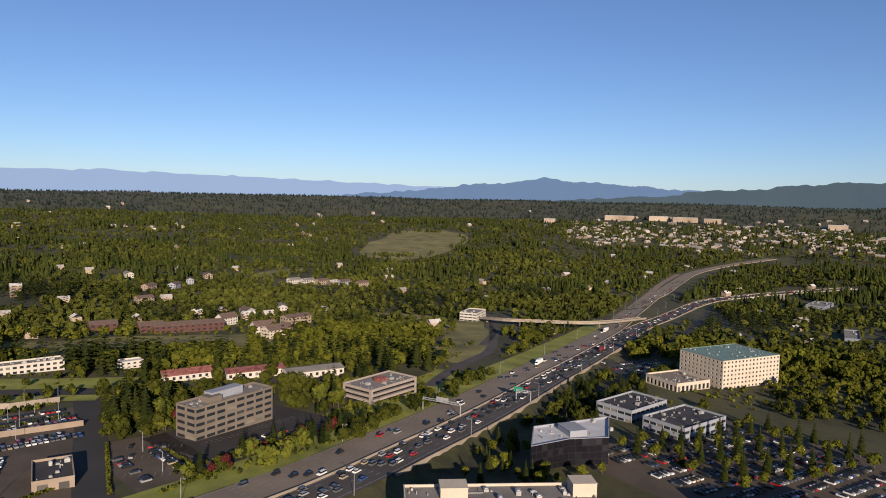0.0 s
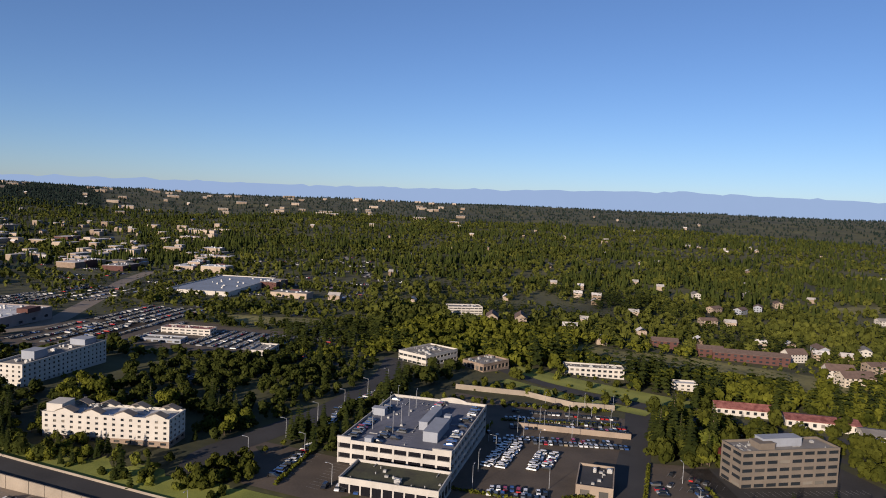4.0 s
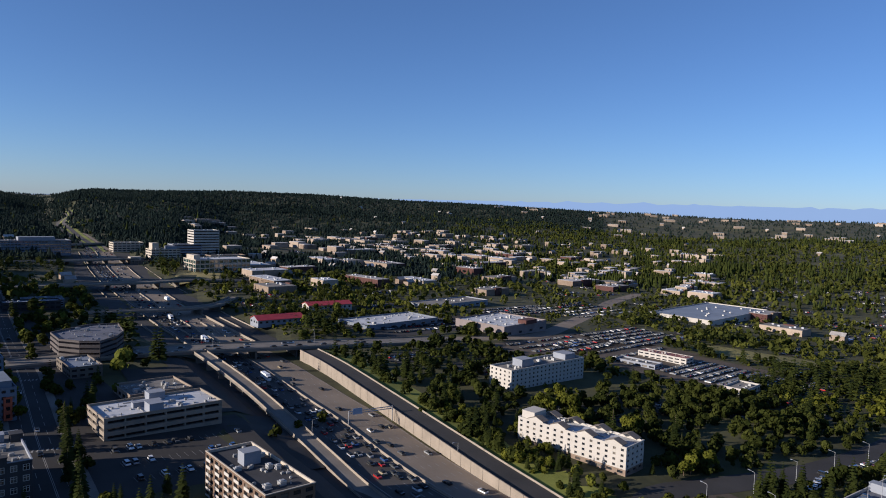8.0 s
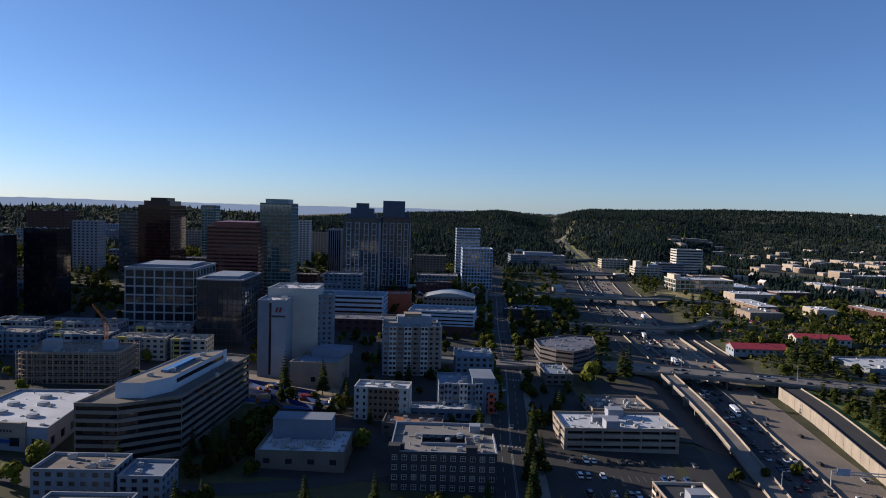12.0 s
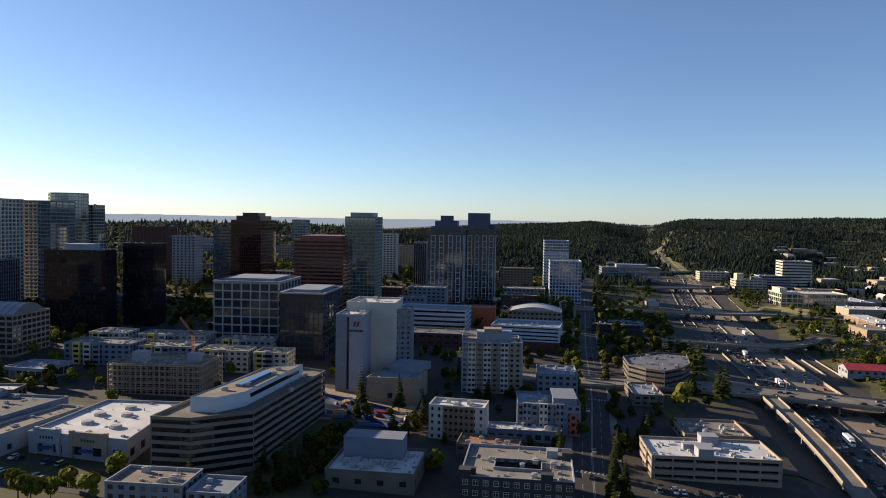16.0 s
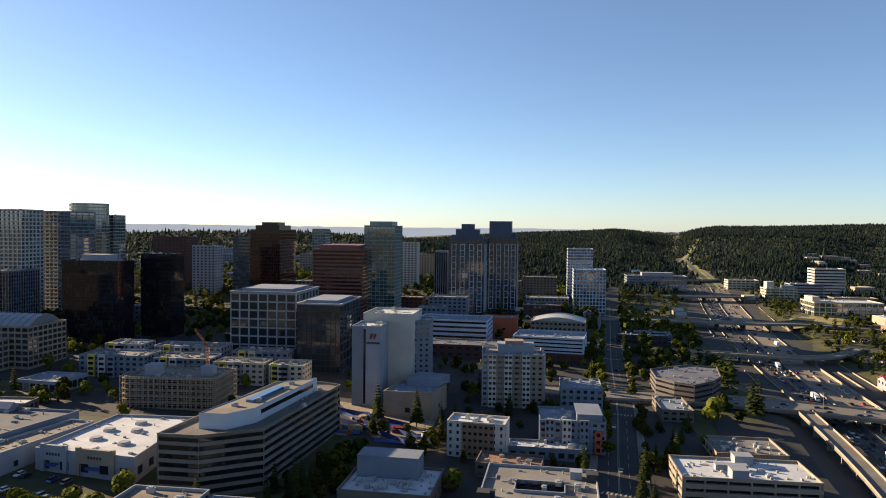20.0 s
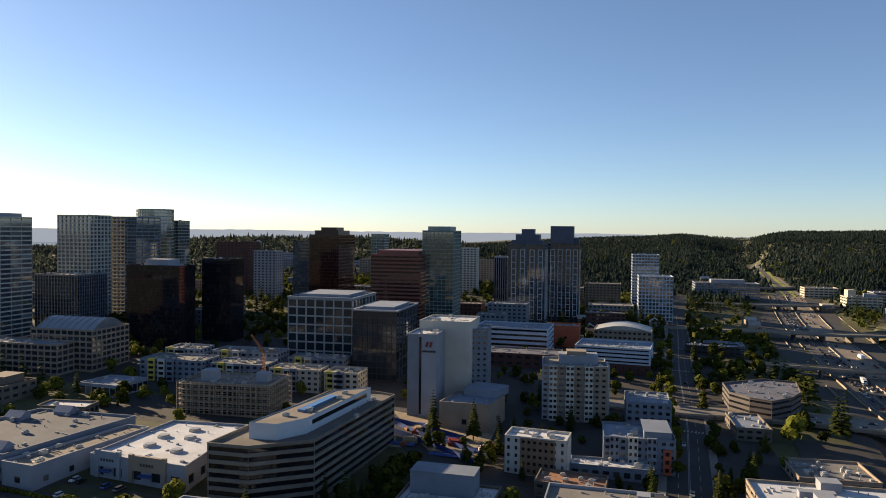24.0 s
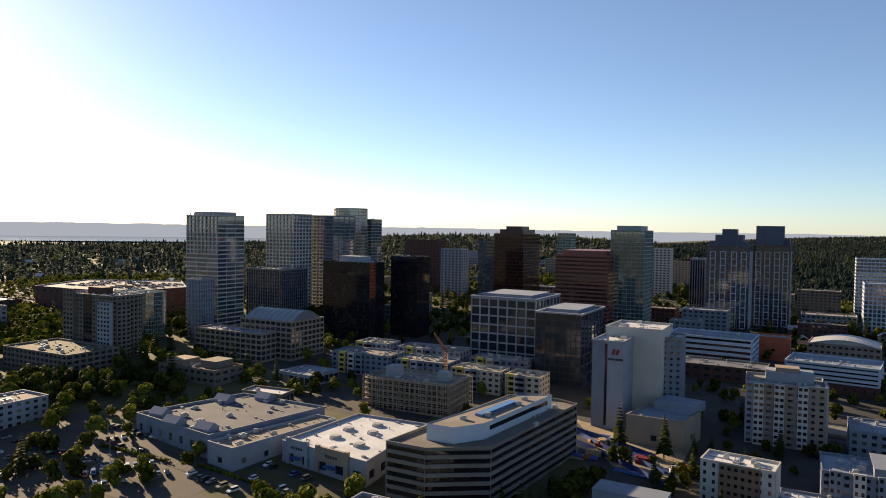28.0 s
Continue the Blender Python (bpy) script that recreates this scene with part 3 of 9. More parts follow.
for k in range(len(ln) - 1):
    g = Geo()
    a, b = ln[k], ln[k + 1]
    pa, pb = a[:2] - n[k] * 6.7, b[:2] - n[k + 1] * 6.7
    qa, qb = pa + n[k] * 0.5, pb + n[k + 1] * 0.5
    za, zb = plane_z(a[0], a[1]), plane_z(b[0], b[1])
    ta, tb = za + a[2] + 1.0, zb + b[2] + 1.0
    gap = (pb - pa) * 0.012
    pa, pb, qa, qb = pa + gap, pb - gap, qa + gap, qb - gap
    g.face((*pa, za - 0.3), (*pa, ta), (*pb, tb), (*pb, zb - 0.3))
    g.face((*qa, za - 0.3), (*qb, zb - 0.3), (*qb, tb), (*qa, ta))
    g.face((*pa, ta), (*qa, ta), (*qb, tb), (*pb, tb))
    g.face((*pa, za - 0.3), (*qa, za - 0.3), (*qa, ta), (*pa, ta))
    g.face((*pb, zb - 0.3), (*pb, tb), (*qb, tb), (*qb, zb - 0.3))
    if k == 0:
        retaining = setting("retaining_wall", g, PALE_CONCRETE, "pale concrete retaining wall lit by the sun")
    else:
        part("wall_panel", g, PALE_CONCRETE, retaining)
g = Geo()
for k in range(len(ln) - 1):
    a, b = ln[k], ln[k + 1]
    oa, ob_ = a[:2] + n[k] * 26, b[:2] + n[k + 1] * 26
    g.face((*(a[:2] + n[k] * 6.4), road_z(a) + 0.05), (*oa, ground_z(*oa) - 0.1), (*ob_, ground_z(*ob_) - 0.1), (*(b[:2] + n[k + 1] * 6.4), road_z(b) + 0.05))
setting("embankment", g, GRASS, "grassy bank beside the slip road")
g = Geo()
barrier(g, ln, 6.2, 0.8, 0.5)
setting("barrier_ramp", g, PALE_CONCRETE, "concrete barrier along the slip road")
rl, ln = road("ramp_southbound", [(50, 466, 6.8), (60, 420, 6.0), (69, 375, 4.4), (76, 330, 2.6), (82, 285, 1.0), (87, 245, 0.2), (96, 205, 0.05)], 4.3, CONCRETE, "elevated concrete slip road on piers", 0.13, 1.0, True)
piers(rl, ln, 16, 3.4, 1.0)
# the wall on the shaded side of the southbound lanes
south = MEDIAN[(MEDIAN[:, 1] < -58) & (MEDIAN[:, 1] > -480)]
ns = sides_of(south)
for k in range(len(south) - 1):
    g = Geo()
    pa, pb = south[k] - ns[k] * 22.3, south[k + 1] - ns[k + 1] * 22.3
    qa, qb = pa - ns[k] * 0.6, pb - ns[k + 1] * 0.6
    za, zb = plane_z(*south[k]), plane_z(*south[k + 1])
    g.face((*pa, za + 1.1), (*pb, zb + 1.1), (*qb, zb + 1.1), (*qa, za + 1.1))
    g.face((*qa, za - 4.6), (*qa, za + 1.1), (*qb, zb + 1.1), (*qb, zb - 4.6))
    g.face((*pa, za - 0.2), (*pb, zb - 0.2), (*pb, zb + 1.1), (*pa, za + 1.1))
    if k == 0:
        dam = setting("dam_wall", g, PALE_CONCRETE, "long pale concrete wall holding up the motorway")
    else:
        part("wall_panel", g, PALE_CONCRETE, dam)
BRANCH = [(560, -402), (584, -428), (628, -478), (670, -531), (735, -608), (775, -658), (818, -732), (842, -830), (852, -930), (860, -1060)]
ob, sb_line = road("road_southbound_branch", BRANCH, 10.5, MOTORWAY, "southbound lanes parting behind a strip of trees", 0.1)
g = Geo()
barrier(g, sb_line, 10.9, 1.3, 0.7)
barrier(g, sb_line[4:], -10.6, 0.9, 0.5)
setting("barrier_branch", g, PALE_CONCRETE, "pale concrete barriers of the southbound lanes")
mark_line(sb_line[5:] + sides_of(sb_line)[5:] * 14, 16, 0)
road("road_northbound_side", [(650, -446), (705, -490), (760, -541), (890, -664), (1005, -772), (1125, -898)], 5.0, PALE_ASPHALT, "side lanes joining the northbound motorway", 0.1)
road("slip_road_south", [(372, -262), (430, -330), (480, -385), (533, -447), (616, -535), (690, -610), (760, -676)], 4.5, ASPHALT, "slip road beside the motorway wall", 0.11)
road("slip_road_curve", [(735, -655), (672, -610), (610, -568), (560, -540), (519, -525), (470, -515)], 4.5, ASPHALT, "curved slip road among the trees", 0.11)


def gantry(name, at, off0, off1, colour, label, panel):
    """A sign gantry over the lanes near a point of the motorway."""
    k = int(np.argmin((MEDIAN[:, 0] - at[0]) ** 2 + (MEDIAN[:, 1] - at[1]) ** 2))
    p, n = MEDIAN[k], sides_of(MEDIAN)[k]
    t = new(name)
    t.matrix_basis = pose(p[0], p[1], ground_z(p[0], p[1]), 0, 0, math.degrees(math.atan2(n[1], n[0])))
    tagged(t, label, "sign gantry")
    for o in (off0, off1):
        g = Geo()
        g.rod((o, 0, 0), (o, 0, 7.6), 0.3, 0.22, 8)
        part("post", g, STEEL, t)
    for dz in (6.3, 7.4):
        for dy in (-0.4, 0.4):
            g = Geo()
            g.rod((off0, dy, dz), (off1, dy, dz), 0.12, 0.12, 6)
            part("chord", g, STEEL, t)
    m = 10
    for j in range(m):
        a, b = off0 + (off1 - off0) * j / m, off0 + (off1 - off0) * (j + 1) / m
        g = Geo()
        g.rod((a, -0.4, 6.3 + 1.1 * (j % 2)), (b, -0.4, 7.4 - 1.1 * (j % 2)), 0.06, 0.06, 5)
        part("brace", g, STEEL, t)
    x0, x1 = panel
    g = Geo()
    g.box(x0, -0.75, 5.9, x1, -0.6, 8.9)
    part("sign_panel", g, colour, t, "sign panel")


SIGN_GREEN = surface("green_sign", (0.02, 0.2, 0.12), 0.5, 0.5, 0.1)
SIGN_BACK = surface("blue_grey_sign", (0.25, 0.32, 0.42), 0.5, 0.5, 0.1)
gantry("sign_gantry", (318, -130), -0.2, 24.5, STEEL, "grey steel sign gantry over the lanes", (8, 16))
gantry("sign_gantry", (104, 322), 0.2, 24.0, SIGN_BACK, "steel sign gantry with a blue-grey panel", (2, 7))
gantry("sign_gantry", (352, -172), -22.5, -13.0, SIGN_GREEN, "cantilever post with a green road sign", (-17, -11))
for k, pts in enumerate((
        [(-40, 612, 4.8), (7, 622, 6.0), (35, 628, 6.2), (62, 640, 6), (90, 670, 5.2), (110, 720, 4.6)],
        [(-110, 745, 5), (-31, 778, 6.5), (28, 800, 7), (72, 825, 7), (130, 842, 6), (210, 850, 4.8)],
        [(-150, 960, 5), (-46, 1010, 6.5), (-8, 1032, 7), (40, 1060, 7), (130, 1090, 5)],
        [(-160, 1190, 6), (-60, 1235, 8), (-4, 1290, 8), (60, 1330, 7)])):
    ob, ln = road("bridge_%d" % (k + 2), pts, 8 if k else 5, CONCRETE, "distant concrete overpass crossing the motorway", 0.1, 1.4, True)
    piers(ob, ln, 30, 6, 1.4)

# ---- streets and lots ----
road("street_avenue", [(15, 60), (-2, 180), (-16, 260), (-27, 320), (-45, 430), (-70, 560), (-92, 690), (-120, 850), (-150, 1050)], 8.5, ASPHALT, "dark city avenue in the shade of the towers", 0.08)
road("street_cross", [(-330, 180), (-200, 205), (-100, 232), (-10, 322), (25, 325), (62, 322), (80, 272), (97, 232)], 5.0, ASPHALT, "narrow street joining the slip road", 0.09)
road("street_east", [(150, 150), (187, 202), (233, 206), (286, 207), (365, 222), (425, 247)], 7.0, ASPHALT, "wide shaded street with street lamps", 0.08)
road("street_hillside", [(470, 205), (452, 170), (440, 142), (432, 105), (428, 70), (424, 30), (420, -10), (430, -60), (425, -110)], 6.0, ASPHALT, "curving street with green verges", 0.42)
road("street_dealer", [(236, 42), (300, 52), (360, 60), (428, 72)], 7.5, ASPHALT, "asphalt side street beside the car lots", 0.085)
road("street_retail", [(248, 502), (332, 510), (412, 570), (512, 654), (580, 715), (700, 800)], 8.0, PALE_ASPHALT, "sunlit street climbing past the stores", 0.08)
road("street_offices", [(428, 72), (412, 20), (390, -30), (378, -60), (372, -85)], 4.0, ASPHALT, "narrow drive behind the office block", 0.085)
road("street_west", [(-330, 395), (-250, 395), (-190, 360), (-120, 300), (-60, 300)], 5.0, ASPHALT, "city street in shade", 0.085)
road("street_mall", [(-420, 300), (-330, 322), (-250, 345), (-190, 362)], 6.0, ASPHALT, "city street in front of the shops", 0.085)
road("slip_road_east", [(720, -325), (650, -295), (585, -268), (510, -232), (470, -198), (435, -168), (395, -140)], 4.5, MOTORWAY, "looping slip road on a grassy bank", 0.1)
mark_line(spline([(560, -235), (620, -270), (690, -305)], 8), 22, 0)
mark_line(spline([(440, -185), (500, -225), (560, -262)], 8), 14, 0)
road("slip_road_loop", [(516, -253), (560, -282), (610, -304), (660, -324), (705, -338), (740, -342), (748, -330), (725, -318), (670, -297), (599, -273), (535, -235)], 3.6, MOTORWAY, "narrow looping slip road", 0.1)
ob, ln = road("bridge_loop", [(690, -295, 3.0), (655, -302, 6.0), (637, -312, 7.0), (625, -335, 7.2), (612, -361, 7.2), (606, -393, 7.0), (628, -440, 5.0), (670, -500, 1.0)], 4.0, PALE_CONCRETE, "slim pale concrete flyover", 0.1, 1.2, True)
piers(ob, ln, 40, 1.4, 1.2)


def lot(name, cx, cy, length, width, rot, mat, label, up=0.05, cell=20):
    g = Geo()
    a = math.radians(rot)
    c, s = math.cos(a), math.sin(a)
    nx, ny = max(1, int(length / cell)), max(1, int(width / cell))
    def at(i, j):
        u, v = length * (i / nx - 0.5), width * (j / ny - 0.5)
        x, y = cx + u * c - v * s, cy + u * s + v * c
        return (x, y, ground_z(x, y) + up)
    for i in range(nx):
        for j in range(ny):
            g.face(at(i, j), at(i + 1, j), at(i + 1, j + 1), at(i, j + 1))
    mark(cx, cy, length / 2, width / 2, a, 1)
    return setting(name, g, mat, label)


taken_roads = taken.copy()
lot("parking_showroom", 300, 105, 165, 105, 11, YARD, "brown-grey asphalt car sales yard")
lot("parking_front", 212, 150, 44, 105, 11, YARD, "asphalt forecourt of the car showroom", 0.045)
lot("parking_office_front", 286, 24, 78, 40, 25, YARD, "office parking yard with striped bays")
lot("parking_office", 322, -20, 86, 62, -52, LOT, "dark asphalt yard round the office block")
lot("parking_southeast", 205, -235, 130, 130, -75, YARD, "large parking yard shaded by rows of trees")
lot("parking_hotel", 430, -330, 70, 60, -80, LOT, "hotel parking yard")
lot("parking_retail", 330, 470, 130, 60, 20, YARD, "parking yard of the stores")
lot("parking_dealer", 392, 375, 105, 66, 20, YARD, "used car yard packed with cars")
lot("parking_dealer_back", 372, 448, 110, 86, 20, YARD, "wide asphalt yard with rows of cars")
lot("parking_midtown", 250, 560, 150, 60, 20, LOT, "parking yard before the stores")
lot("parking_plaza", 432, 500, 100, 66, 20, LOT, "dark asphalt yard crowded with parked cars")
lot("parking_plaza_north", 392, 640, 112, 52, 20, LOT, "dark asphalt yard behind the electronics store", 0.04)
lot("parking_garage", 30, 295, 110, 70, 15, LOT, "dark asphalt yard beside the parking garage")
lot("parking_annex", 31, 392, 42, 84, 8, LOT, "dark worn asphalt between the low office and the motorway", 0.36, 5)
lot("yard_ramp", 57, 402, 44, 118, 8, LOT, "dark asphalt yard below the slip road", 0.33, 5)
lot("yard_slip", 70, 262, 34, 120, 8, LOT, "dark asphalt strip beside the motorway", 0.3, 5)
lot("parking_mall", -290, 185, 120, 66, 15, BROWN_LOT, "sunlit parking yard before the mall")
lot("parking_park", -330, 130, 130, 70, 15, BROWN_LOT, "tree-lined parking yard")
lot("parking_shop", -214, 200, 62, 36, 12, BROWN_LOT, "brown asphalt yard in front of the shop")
lot("parking_bank", -270, 300, 80, 40, 15, LOT, "parking yard behind the mall")
lot("building_site", -150, 345, 60, 60, 15, SOIL, "bare earth of a building site")
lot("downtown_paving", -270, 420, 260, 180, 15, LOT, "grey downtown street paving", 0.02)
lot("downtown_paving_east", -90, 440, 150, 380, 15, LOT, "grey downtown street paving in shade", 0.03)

lot("lawn_hillside", 456, 105, 30, 130, -8, GRASS, "bright green verge along the hillside street", 0.3, 6)
lot("lawn_street", 417, 112, 14, 100, -8, GRASS, "mown verge between the yard wall and the hillside street", 0.3, 5)
lot("lawn_bank", 345, -88, 36, 250, 45, GRASS, "sunlit grassy bank beside the motorway", 0.03)



def meadow(name, cx, cy, rx, ry, rot, mat, label, up):
    """An uneven patch of open grass."""
    c, s = math.cos(radians(rot)), math.sin(radians(rot))
    g = Geo()
    rings = []
    for q in (0.0, 0.35, 0.7, 1.0):
        ring = []
        for k in range(40):
            t = 2 * math.pi * k / 40
            w = q * (1 + 0.32 * noise.noise((math.cos(t) * 1.7 + cx, math.sin(t) * 1.7, 1)))
            u, v = rx * w * math.cos(t), ry * w * math.sin(t)
            x, y = cx + u * c - v * s, cy + u * s + v * c
            ring.append((x, y, ground_z(x, y) + up))
            mark(x, y, rx * 0.06, rx * 0.06, 0, 0)
        rings.append(ring)
    for a, b in zip(rings, rings[1:]):
        for k in range(40):
            g.face(a[k], b[k], b[(k + 1) % 40], a[(k + 1) % 40])
    for f in (0.25, 0.55, 0.85):
        mark(cx, cy, rx * f * 0.9, ry * f * 0.75, radians(rot), 0)
    return setting(name, g, mat, label)


MARSH = surface("marsh_grass", (0.09, 0.09, 0.026), 0.95, 0.03, 0.45, 0.4, tint=(0.17, 0.15, 0.045))
meadow("meadow_far", 1720, -525, 400, 110, -26, MARSH, "open yellow-green marsh meadow in the woods", 0.5)
meadow("meadow_hill", 590, 60, 52, 150, 5, MARSH, "strip of yellow-green hillside meadow", 0.05)
meadow("loop_green", 535, -216, 90, 24, -28, MARSH, "rough grass inside the slip road loop", 0.05)
meadow("loop_bank", 612, -250, 78, 26, -22, MARSH, "green bank beside the looping slip road", 0.04)
meadow("meadow_dealer", 490, 415, 60, 22, -58, MARSH, "grass slope above the car yards", 0.05)
meadow("meadow_slope", 1180, -120, 70, 26, -40, MARSH, "small clearing in the hillside woods", 0.4)
meadow("meadow_bank", 720, -230, 60, 22, 40, MARSH, "rough grass above the slip road", 0.4)
lot("median_green", 92, 880, 50, 120, -10, DRY_GRASS, "dry grass inside the interchange", 0.05)

# pavements and lane lines of the avenue
avenue = spline([(-2, 180), (-16, 260), (-27, 320), (-45, 430), (-70, 560), (-92, 690), (-120, 850)], 6)
g = Geo()
for off in (-12.0, 8.6):
    strip(g, avenue, off, off + 3.4, 0.22, None, 0.2)
setting("pavement_avenue", g, CONCRETE, "concrete pavements along the avenue")
g = Geo()
for k in range(0, len(avenue) - 1, 2):
    for off in (-4.3, 4.1):
        strip(g, avenue[k:k + 2], off, off + 0.2, 0.1)
strip(g, avenue, -0.35, -0.15, 0.1)
strip(g, avenue, 0.15, 0.35, 0.1)
for x, y in ((-24, 306), (-42, 414), (-70, 556)):
    for k in range(9):
        a_ = math.radians(100)
        cx, cy = x + (k - 4) * 1.7, y + (k - 4) * 0.3
        z = ground_z(cx, cy) + 0.1
        g.face((cx - 0.4, cy - 1.6, z), (cx + 0.4, cy - 1.6, z), (cx + 0.4, cy + 1.6, z), (cx - 0.4, cy + 1.6, z))
tagged(part("street_markings", g, PAINT_LINE), "white lane lines and crossings on the avenue", "road marking", "", "stuff")
# bay lines of the yards near the motorway
g = Geo()
for cx, cy, rot, rows, cols, gap, aisle in ((30, 290, 15, 3, 18, 3.0, 16), (-285, 185, 15, 3, 22, 3.0, 15), (322, -20, -52, 3, 20, 3.0, 18), (215, 165, 11, 2, 12, 3.0, 14), (299, 26, 84, 2, 8, 3.0, 14), (268, 26, 84, 1, 6, 3.0, 14)):
    c, s = math.cos(radians(rot)), math.sin(radians(rot))
    for i in range(rows):
        for j in range(cols + 1):
            u, v = (j - cols / 2) * gap, (i - (rows - 1) / 2) * aisle
            q = []
            for du, dv in ((-0.07, -2.5), (0.07, -2.5), (0.07, 2.5), (-0.07, 2.5)):
                x, y = cx + (u + du) * c - (v + dv) * s, cy + (u + du) * s + (v + dv) * c
                q.append((x, y, ground_z(x, y) + 0.13))
            g.face(*q)
tagged(part("bay_lines", g, PAINT_LINE), "thin white parking bay lines", "road marking", "", "stuff")


taken_open = taken.copy()


# ---- buildings ----
def inset(pts, d):
    """A convex outline, counter-clockwise, drawn in by d."""
    n = len(pts)
    out = []
    for i in range(n):
        p0, p1, p2 = (Vector(pts[(i + k) % n]) for k in (-1, 0, 1))
        e0, e1 = (p1 - p0).normalized(), (p2 - p1).normalized()
        n0, n1 = Vector((-e0.y, e0.x)), Vector((-e1.y, e1.x))
        b = (n0 + n1)
        k = d / max(0.3, b.dot(n0))
        out.append(tuple(p1 + b * k))
    return out


pane_meshes = {}


def pane_mesh(w, h, mat):
    key = (round(w, 2), round(h, 2), mat.name)
    if key not in pane_meshes:
        g = Geo()
        g.box(-w / 2, 0, 0, w / 2, 0.06, h)
        fr = min(0.07, w * 0.06)
        g.box(-fr / 2, -0.05, 0, fr / 2, 0.0, h)
        pane_meshes[key] = g.mesh("pane", mat)
    return pane_meshes[key]


def facade(wall, panes, singles, a, b, z0, z1, rows, cols, wf, hf, sill, depth, facing=None):
    """One side of a building from a to b: a wall with recessed openings in rows and columns."""
    a, b = Vector(a), Vector(b)
    d = b - a
    length = d.length
    d /= length
    nrm = Vector((d.y, -d.x))
    rh, cw = (z1 - z0) / rows, length / cols
    near = panes is None or facing is None or nrm.dot(facing) > -0.1
    zs, us = [z0], [0.0]
    for r in range(rows):
        zs += [z0 + r * rh + sill * rh, z0 + r * rh + min(0.985, sill + hf) * rh]
    zs.append(z1)
    for c in range(cols):
        us += [(c + 0.5 - wf / 2) * cw, (c + 0.5 + wf / 2) * cw]
    us.append(length)
    def at(u, z, k=0.0):
        p = a + d * u - nrm * k
        return (p.x, p.y, z)
    for j in range(len(zs) - 1):
        if j % 2 == 0:
            wall.face(at(0, zs[j]), at(length, zs[j]), at(length, zs[j + 1]), at(0, zs[j + 1]))
            continue
        for i in range(len(us) - 1):
            u0, u1, w0, w1 = us[i], us[i + 1], zs[j], zs[j + 1]
            if i % 2 == 0:
                if u1 - u0 > 1e-4:
                    wall.face(at(u0, w0), at(u1, w0), at(u1, w1), at(u0, w1))
                continue
            wall.face(at(u0, w0), at(u1, w0), at(u1, w0, depth), at(u0, w0, depth))
            wall.face(at(u0, w1, depth), at(u1, w1, depth), at(u1, w1), at(u0, w1))
            wall.face(at(u0, w0, depth), at(u0, w1, depth), at(u0, w1), at(u0, w0))
            wall.face(at(u1, w0), at(u1, w1), at(u1, w1, depth), at(u1, w0, depth))
            if singles is None or not near:
                panes.face(at(u0, w0, depth), at(u1, w0, depth), at(u1, w1, depth), at(u0, w1, depth))
            else:
                singles.append((at((u0 + u1) / 2, w0, depth), math.atan2(d.y, d.x), u1 - u0, w1 - w0))


def roof_unit(parent, x, y, z, sx, sy, sz, rot=0.0, mat=None):
    g = Geo()
    turn = Matrix.Translation((x, y, z)) @ Matrix.Rotation(rot, 4, "Z")
    g.box(-sx / 2, -sy / 2, 0, sx / 2, sy / 2, sz, turn)
    g.box(-sx / 2 - 0.12, -sy / 2 - 0.12, sz, sx / 2 + 0.12, sy / 2 + 0.12, sz + 0.15, turn)
    g.box(-sx * 0.3, -sy * 0.3, sz + 0.15, sx * 0.3, sy * 0.3, sz + 0.45, turn)
    g.box(-sx / 2 - 0.25, -sy * 0.2, 0.2, -sx / 2, sy * 0.2, sz * 0.6, turn)
    part("rooftop_unit", g, mat or UNIT_METAL, parent)


footprints = []


